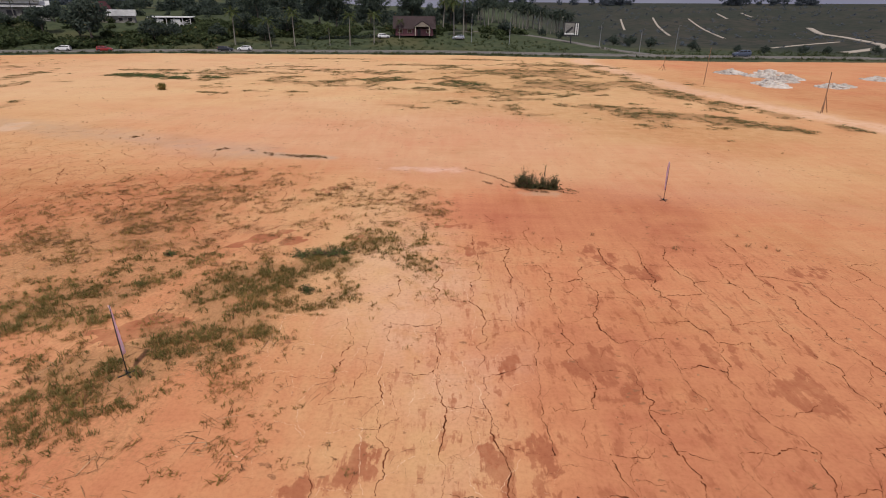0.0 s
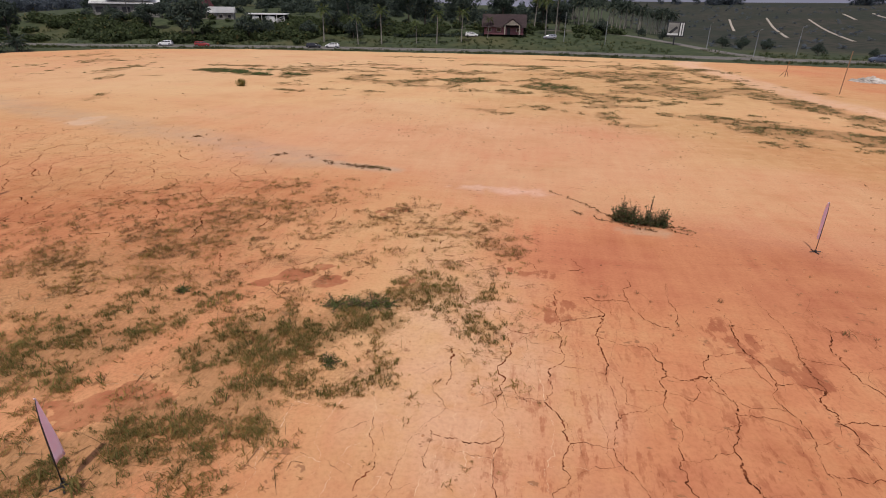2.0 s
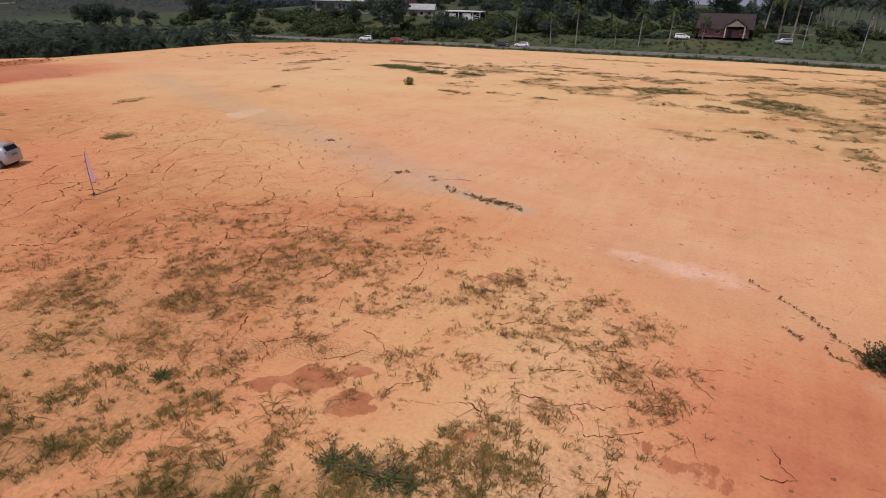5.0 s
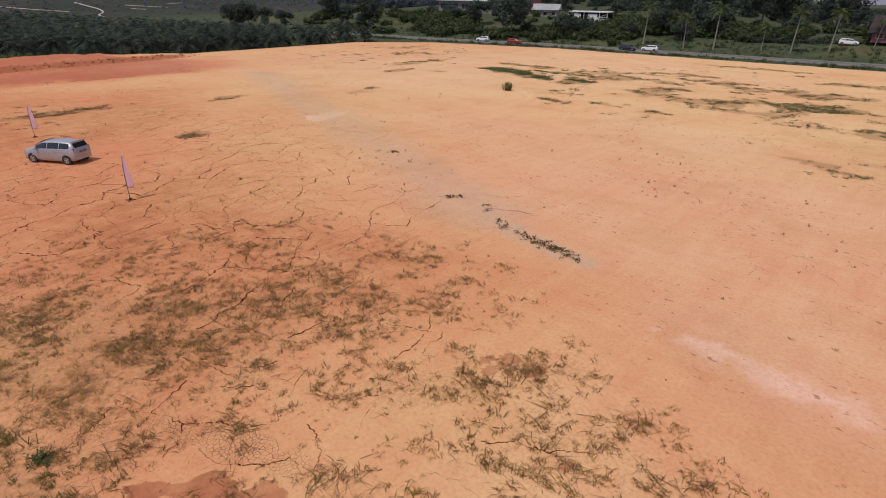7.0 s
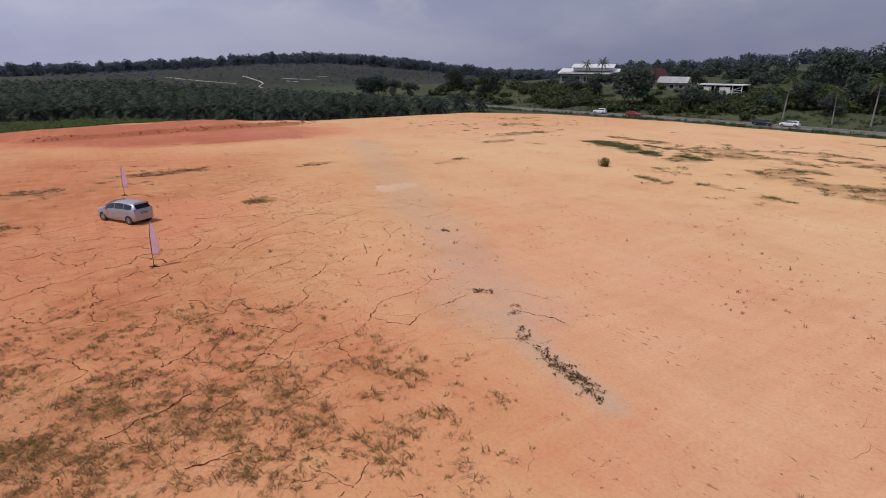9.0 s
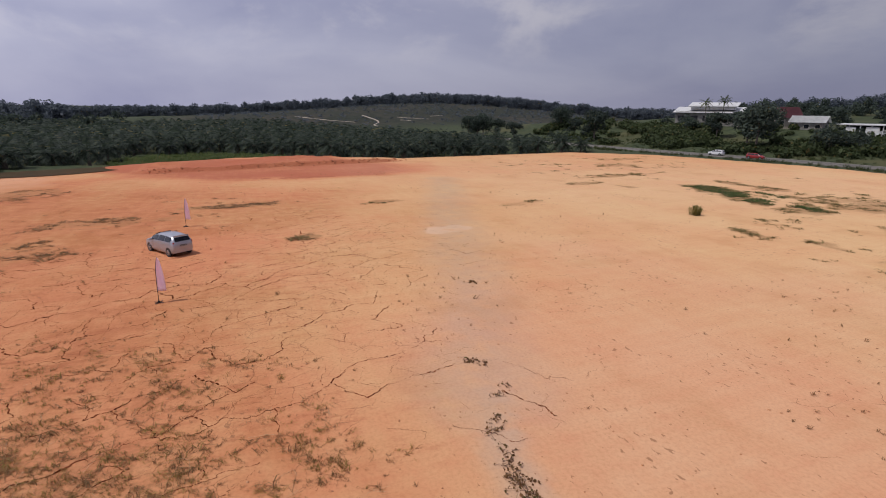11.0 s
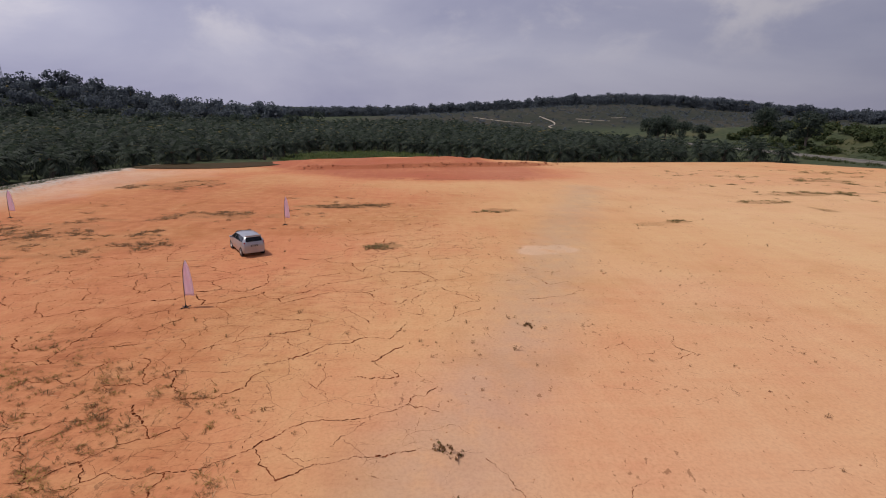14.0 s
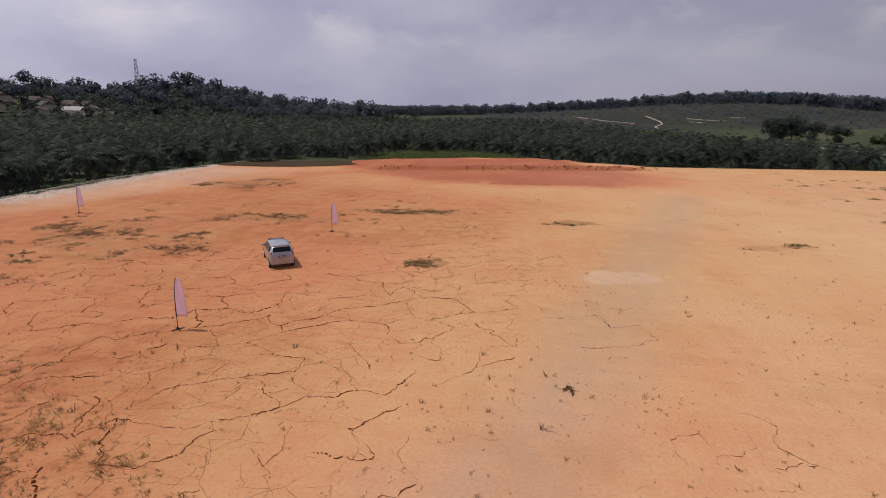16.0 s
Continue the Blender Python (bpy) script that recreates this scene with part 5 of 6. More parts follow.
# young palms planted on the far slopes
sprout = [palm_crown(rng, 6, 1.9, 2, 0.8, 0.3, 0.9) for _ in range(3)]
sx_, sy_ = [], []
for i in range(46):
    for j in range(40):
        sx_.append(-310 - i * 6.5 + rng.uniform(-2, 2))
        sy_.append(20 + j * 8.2 + rng.uniform(-2, 2))
for i in range(44):
    for j in range(44):
        sx_.append(64 + i * 8.4 + rng.uniform(-2, 2))
        sy_.append(222 + j * 9.5 + rng.uniform(-2, 2))
sx_, sy_ = np.array(sx_), np.array(sy_)
keep = rng.uniform(0, 1, len(sx_)) < (0.35 + 0.65 * ss(0.4, 0.6, fbm(sx_, sy_, 60, 91, 3))) * np.where(sx_ > 0, 0.4, 0.8)
woods("young_palms", sprout, sx_[keep], sy_[keep], 0.8, 1.5, M_HAZED_LEAF, "young palms dotted in rows over the far slopes", (0.9, 1.1), 0.0)

m = 110
x, y = -222 + rng.normal(0, 30, m), -170 + rng.normal(0, 26, m)
woods("village_trees", far_trees, x, y, 0.35, 0.7, M_LEAF, "low trees between the village houses")

# ---- feather flags ----
def banner_cloth():
    k2 = Mat("pink_white_banner", 0.75)
    at = k2.where((1, 1, 1), local=True)
    n2 = k2.noise(3.0, 3, at)
    k2.color(k2.mix(k2.step(n2, 0.35, 0.7), (0.95, 0.74, 0.84), (0.96, 0.86, 0.91)))
    thin = k2.t.nodes.new("ShaderNodeBsdfTranslucent")
    thin.inputs["Color"].default_value = (0.97, 0.80, 0.88, 1)
    both = k2.t.nodes.new("ShaderNodeMixShader")
    both.inputs["Fac"].default_value = 0.5
    k2.link(k2.bsdf.outputs["BSDF"], both.inputs[1])
    k2.link(thin.outputs["BSDF"], both.inputs[2])
    k2.link(both.outputs["Shader"], k2.t.nodes["Material Output"].inputs["Surface"])
    return k2.m


M_BANNER = banner_cloth()


def feather_flag(at):
    """A pole on crossed feet, bent over at the top, with a sail of cloth on its lee side."""
    flag = thing("feather_flag", "pale pink feather flag on a thin dark pole", "flag", at, "feather flags on the site")
    bm = bmesh.new()
    for a in (20, 110):
        box(bm, 0.62, 0.05, 0.035, 0, 0, 0.03, pose(0, 0, 0, 0, 0, a), 0.01)
    box(bm, 0.10, 0.10, 0.10, 0, 0, 0.08, None, 0.01)
    part("base", bm, M_BLACK, flag)
    line = [(0, 0, 0.08), (0, 0, 0.9), (0.01, 0, 1.6), (0.04, 0, 2.15), (0.10, 0, 2.5), (0.18, 0, 2.72)]
    part("pole", tube(bmesh.new(), line, [0.024, 0.022, 0.019, 0.016, 0.013, 0.01], 8), M_BLACK, flag, smooth=True)
    bm = bmesh.new()
    rows = []
    for i in range(15):
        u = i / 14
        z = 0.72 + (2.72 - 0.72) * u
        lead = 0.012 + 0.17 * max(0, (u - 0.45) / 0.55) ** 2
        wide = 0.46 * (1 - u ** 3.2) ** 0.8 + 0.02
        row = []
        for j in range(6):
            w = j / 5
            row.append(bm.verts.new((lead + wide * w, 0.05 * math.sin(5 * w + 3 * u) * w, z - 0.10 * w * (1 - u))))
        rows.append(row)
    for a, b in zip(rows, rows[1:]):
        for j in range(5):
            bm.faces.new((a[j], a[j + 1], b[j + 1], b[j]))
    cloth = part("banner", bm, M_BANNER, flag, "pale pink cloth", True)
    sol = cloth.modifiers.new("thickness", "SOLIDIFY")
    sol.thickness = 0.006
    return flag


WIND = 125.0
first_flag = feather_flag(pose(-33.8, 34.35, z_at(-33.8, 34.35), 0, 0, WIND))
for fx, fy, turn in ((-11.2, 15.4, 116), (15.4, 35.4, 82), (-55.6, 34.5, 125), (-57.9, 7.3, 128)):
    copy_thing(first_flag, pose(fx, fy, z_at(fx, fy), 0, 0, turn))

# ---- vehicles ----
STATIONS = [  # along, underside, shoulder, roof edge, roof, sill width, shoulder width, roof width
    (2.11, 0.38, 0.66, 0.69, 0.71, 0.60, 0.58, 0.46),
    (2.04, 0.24, 0.78, 0.82, 0.85, 0.75, 0.73, 0.62),
    (1.72, 0.20, 0.90, 0.95, 0.98, 0.82, 0.81, 0.72),
    (1.28, 0.20, 0.99, 1.06, 1.09, 0.84, 0.84, 0.73),
    (0.80, 0.20, 1.03, 1.32, 1.36, 0.845, 0.845, 0.66),
    (0.36, 0.20, 1.05, 1.50, 1.56, 0.845, 0.845, 0.62),
    (-0.55, 0.20, 1.08, 1.555, 1.62, 0.845, 0.845, 0.61),
    (-1.45, 0.20, 1.11, 1.52, 1.59, 0.835, 0.835, 0.61),
    (-1.84, 0.25, 1.12, 1.46, 1.52, 0.81, 0.80, 0.60),
    (-2.02, 0.30, 1.08, 1.22, 1.25, 0.77, 0.77, 0.63),
    (-2.11, 0.42, 0.94, 0.98, 1.00, 0.70, 0.70, 0.60)]


def shell_point(s, j):
    along, under, sh, edge_z, roof, w1, w2, w3 = s
    return [(along, w1 * 0.93, under), (along, w1, under + 0.16), (along, w2 * 1.01, (under + sh) / 2), (along, w2, sh), (along, (w2 + w3) / 2 + 0.012, (sh + edge_z) / 2),
            (along, w3, edge_z), (along, w3 * 0.6, roof - 0.012), (along, 0, roof)][j]


def vehicle(name, label, at, paint, stretch=1.0, lower=1.0, group=""):
    """A small family car with its windows, lamps and wheels."""
    car = thing(name, label, "car", at, group)
    fit = Matrix.Diagonal((stretch, 1.0, lower, 1.0))

    def v3(bm, p, side=1, out=0.0):
        q = Vector((p[0], (p[1] + out) * side, p[2]))
        return bm.verts.new(fit @ q)
    bm = bmesh.new()
    rings = []
    for s in STATIONS:
        left = [v3(bm, shell_point(s, j), 1) for j in range(8)]
        right = [v3(bm, shell_point(s, j), -1) for j in range(6, -1, -1)]
        rings.append(left + right)
    for a, b in zip(rings, rings[1:]):
        for j in range(len(a)):
            k0 = (j + 1) % len(a)
            bm.faces.new((a[j], a[k0], b[k0], b[j]))
    bm.faces.new(rings[0][::-1])
    bm.faces.new(rings[-1])
    bmesh.ops.recalc_face_normals(bm, faces=bm.faces[:])
    body = part("body", bm, paint, car, smooth=True)

    def between(a, b, u):
        return [x0 + (x1 - x0) * u for x0, x1 in zip(a, b)]

    def pane(pname, quad_pts, parent=car, material=M_GLASS, nudge=(0, 0, 0), lab=""):
        b2 = bmesh.new()
        vs = [b2.verts.new(fit @ (Vector(p) + Vector(nudge))) for p in quad_pts]
        b2.faces.new(vs)
        bmesh.ops.solidify(b2, geom=b2.faces[:], thickness=0.006)
        return part(pname, b2, material, parent, lab)

    def side_glass(pname, xa, xb, side):
        """Follows the flank between shoulder and roof from xa back to xb."""
        b2 = bmesh.new()
        cols = []
        for i in range(6):
            xx = xa + (xb - xa) * i / 5
            for s0, s1 in zip(STATIONS, STATIONS[1:]):
                if s0[0] >= xx >= s1[0]:
                    u = (s0[0] - xx) / (s0[0] - s1[0])
                    s = between(s0, s1, u)
                    break
            lo, mi, hi = shell_point(s, 3), shell_point(s, 4), shell_point(s, 5)
            col = [between(lo, mi, 0.16), between(lo, mi, 0.98), between(mi, hi, 0.80)]
            cols.append([v3(b2, p, side, 0.012) for p in col])
        for a, b in zip(cols, cols[1:]):
            for j in range(2):
                b2.faces.new((a[j], a[j + 1], b[j + 1], b[j]))
        return part(pname, b2, M_GLASS, car, smooth=True)
    for side in (1, -1):
        side_glass("side_window", 0.98, 0.02, side)
        side_glass("side_window", -0.04, -0.92, side)
        side_glass("side_window", -0.98, -1.74, side)
        b2 = bmesh.new()
        box(b2, 0.16, 0.20, 0.13, 0.83, side * 0.95, 1.08 * lower, None, 0.03)
        part("door_mirror", b2, paint, car)
        for xx in (0.18, -0.82):
            b2 = bmesh.new()
            box(b2, 0.20, 0.03, 0.035, xx, side * 0.857, 0.90 * lower, None, 0.008)
            part("door_handle", b2, paint, car)
        b2 = bmesh.new()
        box(b2, 0.30, 0.22, 0.15, 1.90 * stretch, side * 0.62, 0.76 * lower, pose(0, 0, 0, 0, 0, -side * 14), 0.04)
        part("headlight", b2, M_ALLOY, car, "clear headlight")
        b2 = bmesh.new()
        box(b2, 0.10, 0.14, 0.34, -2.01 * stretch, side * 0.69, 0.98 * lower, None, 0.03)
        part("tail_light", b2, M_TAIL, car, "red tail light")
        for xx in (1.36, -1.39):
            wheel = new("wheel")
            wheel.parent = car
            wheel.matrix_local = pose(xx * stretch, side * 0.745, 0.305)
            b2 = bmesh.new()
            bmesh.ops.create_cone(b2, cap_ends=True, segments=24, radius1=0.305, radius2=0.305, depth=0.215, matrix=pose(0, 0, 0, 90))
            bmesh.ops.bevel(b2, geom=[e for e in b2.edges if e.calc_face_angle(0) > 1], offset=0.03, segments=2, affect="EDGES")
            part("tyre", b2, M_RUBBER, wheel)
            b2 = bmesh.new()
            for a in range(5):
                box(b2, 0.17, 0.02, 0.055, 0.10, 0, 0, pose(0, side * 0.112, 0, 0, a * 72), 0.006)
            bmesh.ops.create_cone(b2, cap_ends=True, segments=16, radius1=0.05, radius2=0.05, depth=0.03, matrix=pose(0, side * 0.112, 0, 90))
            tube(b2, [(0.195 * math.cos(t), side * 0.108, 0.195 * math.sin(t)) for t in np.linspace(0, 2 * math.pi, 19)], 0.014, 5)
            part("rim", b2, M_ALLOY, wheel, "alloy rim")
            b2 = bmesh.new()
            bmesh.ops.create_cone(b2, cap_ends=True, segments=22, radius1=0.365, radius2=0.365, depth=0.05, matrix=pose(xx * stretch, side * 0.822, 0.33, 90))
            part("wheel_arch", b2, M_BLACK, car)
    pane("windscreen", [(1.25, 0.66, 1.105), (1.25, -0.66, 1.105), (0.42, -0.53, 1.545), (0.42, 0.53, 1.545)], nudge=(0.02, 0, 0.02))
    pane("rear_window", [(-1.865, 0.56, 1.47), (-1.865, -0.56, 1.47), (-2.035, -0.60, 1.16), (-2.035, 0.60, 1.16)], nudge=(-0.03, 0, 0.015))
    b2 = bmesh.new()
    box(b2, 0.03, 1.2, 0.10, -1.90 * stretch, 0, 1.555 * lower, pose(0, 0, 0, 0, 0, 0), 0.012)
    part("spoiler", b2, paint, car)
    b2 = bmesh.new()
    box(b2, 0.03, 0.52, 0.12, -2.125 * stretch, 0, 0.86 * lower, None, 0.005)
    plate = part("number_plate", b2, M_BLACK, car, "black number plate")
    b2 = bmesh.new()
    for yy in (-0.13, 0.03, 0.14):
        box(b2, 0.006, 0.085, 0.06, -2.144 * stretch, yy, 0.86 * lower)
    part("plate_bars", b2, M_WHITE, plate)
    b2 = bmesh.new()
    box(b2, 0.06, 1.30, 0.20, 2.075 * stretch, 0, 0.46 * lower, None, 0.03)
    part("grille", b2, M_BLACK, car)
    b2 = bmesh.new()
    box(b2, 0.06, 1.42, 0.22, -2.085 * stretch, 0, 0.42 * lower, None, 0.03)
    part("rear_bumper", b2, paint, car)
    return car


M_CREEP = foliage("creeper_leaf", (0.15, 0.080, 0.036), (0.36, 0.205, 0.095), dry=(0.13, 0.11, 0.04), dryness=0.3, thin=0.5)
M_LUSH = foliage("lush_leaf", (0.085, 0.115, 0.038), (0.20, 0.225, 0.075), dry=(0.22, 0.17, 0.07), dryness=0.12)
M_TAIL = plain("tail_lamp_red", (0.35, 0.02, 0.02), 0.25)
P_SILVER, P_WHITE = car_paint("silver_paint", (0.40, 0.41, 0.45), 0.5), car_paint("white_paint", (0.72, 0.72, 0.72), 0.0)
P_RED, P_NAVY = car_paint("red_paint", (0.30, 0.02, 0.018), 0.1), car_paint("dark_paint", (0.02, 0.022, 0.028), 0.3)
CAR_X, CAR_Y = -46.1, 33.9
vehicle("family_car", "silver compact people carrier standing on the orange earth", pose(CAR_X, CAR_Y, z_at(CAR_X, CAR_Y) + 0.01, 0, 0, 213), P_SILVER)


def on_road(x, lane, name, label, paint, stretch=1.0, lower=1.0, flip=False):
    y0, y1 = float(road_y(x - 1)), float(road_y(x + 1))
    turn = math.degrees(math.atan2(y1 - y0, 2)) + (180 if flip else 0)
    y = float(road_y(x)) + lane
    vehicle(name, label, pose(x, y, z_at(x, float(road_y(x))) + 0.13, 0, 0, turn), paint, stretch, lower, "cars on the road")


on_road(-100, -1.7, "red_car", "small red car on the grey road", P_RED, 1.0, 0.92)
on_road(-62, 1.6, "white_car", "white saloon car on the grey road", P_WHITE, 1.02, 0.90, True)
on_road(-66.5, -1.7, "dark_car", "dark car on the grey road", P_NAVY, 1.05, 0.95)
on_road(-112, 1.6, "white_car", "white hatchback on the grey road", P_WHITE, 0.95, 0.95, True)
on_road(90, 1.5, "dark_van", "dark blue van on the grey road", car_paint("blue_grey_paint", (0.06, 0.08, 0.12), 0.2), 1.25, 1.25, True)

# ---- shrubs and creepers that stand alone ----
rng = np.random.default_rng(12)


def sprays(n, reach, rise, leaf):
    """Upright leafy shoots: stems as thin tubes, leaves along them."""
    bm, vs, fs = bmesh.new(), [], []
    for i in range(n):
        a = rng.uniform(0, 6.28)
        l, h = reach * rng.uniform(0.2, 1.15), rise * (0.22 + 0.95 * rng.uniform(0, 1) ** 1.6)
        p = [np.array([l * u * math.cos(a), l * u * math.sin(a), h * (u ** 0.8)]) for u in (0, 0.35, 0.7, 1.0)]
        tube(bm, [tuple(q) for q in p], [0.018, 0.014, 0.010, 0.005], 4)
        for u in np.linspace(0.1, 1.0, 16):
            c = p[0] + (p[-1] - p[0]) * u + rng.normal(size=3) * 0.05
            c[2] = abs(h * u ** 0.8 + rng.normal() * 0.05)
            d = rng.normal(size=3)
            d /= np.linalg.norm(d)
            s = np.cross(d, rng.normal(size=3))
            s /= np.linalg.norm(s)
            w = leaf * rng.uniform(0.6, 1.2)
            b = len(vs)
            vs += [c - d * w, c - s * w * 0.5, c + d * w, c + s * w * 0.5]
            fs.append((b, b + 1, b + 2, b + 3))
    return bm, np.array(vs), np.array(fs)


def shrub(name, label, lobes, rise, n, leaf, at, material=M_WEED_DARK):
    s = thing(name, label, "shrub", at)
    bm_all, pieces = bmesh.new(), []
    for cx, cy, r, hh in lobes:
        bm, v, f = sprays(int(n * r), r, rise * hh, leaf)
        bmesh.ops.translate(bm, verts=bm.verts[:], vec=(cx, cy, 0))
        tmp = bpy.data.meshes.new("branchwork")
        bm.to_mesh(tmp)
        bm.free()
        bm_all.from_mesh(tmp)
        bpy.data.meshes.remove(tmp)
        pieces.append((v + np.array([cx, cy, 0]), f))
    part("branchwork", bm_all, M_TWIG, s)
    v, f = joined(pieces)
    part_me("leaves", mesh_np("leaves", v, f), material, s)
    return s


def creeper(name, label, lines, at, leaf=0.05, material=M_WEED_DRY, per=9.0):
    """Runners that wind over the soil with leaves along them."""
    c = thing(name, label, "creeper", at)
    bm, vs, fs = bmesh.new(), [], []
    for (ax, ay), (bx, by) in lines:
        l = math.hypot(bx - ax, by - ay)
        m2 = max(3, int(l / 0.35))
        pts = []
        for i in range(m2 + 1):
            u = i / m2
            pts.append((ax + (bx - ax) * u + rng.normal() * 0.06, ay + (by - ay) * u + rng.normal() * 0.06, 0.03 + 0.05 * rng.uniform(0, 1)))
        tube(bm, pts, 0.007, 4)
        for i in range(int(l * per)):
            u = rng.uniform(0, m2 - 0.01)
            j = int(u)
            p = np.array(pts[j]) + (np.array(pts[j + 1]) - np.array(pts[j])) * (u - j) + rng.normal(size=3) * np.array([0.05, 0.05, 0.03])
            p[2] = abs(p[2]) + 0.02
            d, s = rng.normal(size=3), rng.normal(size=3)
            d /= np.linalg.norm(d)
            s = np.cross(d, s)
            s /= np.linalg.norm(s)
            w = leaf * rng.uniform(0.6, 1.5)
            b = len(vs)
            vs += [p - d * w, p - s * w * 0.7, p + d * w, p + s * w * 0.7]
            fs.append((b, b + 1, b + 2, b + 3))
    part("runners", bm, M_TWIG, c)
    part_me("leaves", mesh_np("leaves", np.array(vs), np.array(fs)), material, c)
    return c


BUSH = pose(6.75, 37.75, z_at(6.75, 37.75))
shrub("shrub", "dark green bushy shrub growing alone on the bare earth", [(-1.15, 0.25, 0.55, 0.85), (-0.7, 0.12, 0.65, 0.9), (-0.15, 0.0, 0.6, 0.75), (0.45, -0.1, 0.6, 0.7), (1.0, -0.2, 0.6, 0.8), (1.4, -0.3, 0.45, 0.65), (-0.9, 0.3, 0.35, 1.3), (-0.3, 0.25, 0.3, 1.1), (0.6, 0.15, 0.24, 1.45), (1.35, -0.1, 0.3, 1.05)],
      1.08, 84, 0.06, BUSH, M_SHRUB)
creeper("creeping_vine", "brown creeping vine trailing from the shrub", [((-0.9, 0.4), (-1.9, 1.5)), ((-1.9, 1.5), (-2.9, 3.0)), ((-2.9, 3.0), (-3.9, 4.1)), ((-4.3, 4.5), (-5.1, 5.2)), ((-3.0, 1.0), (-3.9, 1.5)), ((-3.2, 0.9), (-3.7, 1.5)), ((-1.1, 0.3), (-1.7, 0.9)), ((-1.2, 0.0), (-2.1, 0.1)), ((-2.1, 0.1), (-2.5, 0.7)), ((1.5, -0.4), (3.1, -0.9)), ((1.4, -0.5), (2.7, -1.5)), ((1.5, -0.3), (2.7, -0.3)),
        ((-0.9, -0.4), (0.1, -0.9)), ((-0.3, -0.7), (0.9, -0.9)), ((-1.1, -0.2), (-0.3, -0.8)), ((0.2, -0.9), (1.0, -1.1))],
        BUSH, 0.055, M_WEED_DRY, 17)


def weed_clumps(name, label, spots, at, leaf, material):
    """Short leafy runners round a few rooting points, with bare gaps between."""
    lines = []
    for cx, cy, r in spots:
        for i in range(int(4 + 9 * r)):
            a = rng.uniform(0, 6.28)
            l = r * rng.uniform(0.4, 1.0)
            ox, oy = cx + rng.normal() * r * 0.35, cy + rng.normal() * r * 0.35
            lines.append(((ox, oy), (ox + l * math.cos(a), oy + l * math.sin(a))))
    return creeper(name, label, lines, at, leaf, material, 15)


weed_clumps("creeping_weed", "dark brown leafy weed clump on a grey wash line", [(0.1, -0.2, 0.65), (-0.6, 0.0, 0.5), (0.5, -0.25, 0.4)], pose(-12.3, 46.45, z_at(-12.3, 46.45)), 0.05, M_CREEP)
weed_clumps("creeping_weed", "dense olive-brown leafy weed at the foot of a wash line", [(0.0, 0.0, 0.5), (0.45, -0.15, 0.4), (-0.4, 0.1, 0.5), (0.9, -0.25, 0.25)], pose(-11.4, 46.2, z_at(-11.4, 46.2)), 0.055, M_WEED_DARK)
weed_clumps("creeping_weed", "straggling dark weed on a grey wash line", [(0, 0, 0.45), (-0.55, 0.3, 0.35), (0.6, -0.2, 0.3)], pose(-13.7, 46.4, z_at(-13.7, 46.4)), 0.05, M_CREEP)
weed_clumps("creeping_weed", "small dark weed clump on a grey wash line", [(0, 0, 0.4), (-0.5, 0.25, 0.25), (0.35, -0.3, 0.25)], pose(-15.7, 47.0, z_at(-15.7, 47.0)), 0.05, M_CREEP)
weed_clumps("creeping_weed", "thin dark weed clump at the end of a wash line", [(0, 0, 0.3), (-0.6, 0.5, 0.25)], pose(-17.6, 48.2, z_at(-17.6, 48.2)), 0.045, M_CREEP)
weed_clumps("creeping_weed", "small brown straggling weed on the bare earth", [(0, 0, 0.42), (0.3, 0.25, 0.3), (-0.25, -0.2, 0.25)], pose(-20.6, 48.5, z_at(-20.6, 48.5)), 0.055, M_CREEP)
creeper("creeping_vine", "small dark straggling weed beside a damp patch", [((-0.4, 0), (0.4, 0.1)), ((0, -0.3), (0.1, 0.3))], pose(-31.2, 53.2, z_at(-31.2, 53.2)), 0.06, M_WEED_DRY, 26)
tall_grass = thing("grass_clump", "tall green grass clump standing on bare earth", "grass", pose(-45.2, 87.6, z_at(-45.2, 87.6)))
v, f = blades(rng, 150, 0.75, 1.15, 0.06, 0.5)
part_me("blade_tuft", mesh_np("blade_tuft", v, f), M_WEED_DARK, tall_grass)
shrub("shrub", "dense low dark green shrub among the weeds", [(-1.1, -0.2, 0.8, 0.8), (-0.3, 0.0, 0.8, 1.0), (0.4, 0.1, 0.7, 1.1), (1.0, 0.25, 0.6, 0.7)], 0.34, 46, 0.045, pose(-6.3, 25.6, z_at(-6.3, 25.6)), M_LUSH)
for wx, wy, wr in ((-6.3, 21.6, 0.42), (-14.4, 25.4, 0.36)):
    shrub("shrub", "small fresh green leafy weed clump", [(0, 0, wr, 1.0)], 0.26, 70, 0.042, pose(wx, wy, z_at(wx, wy)), M_LUSH)

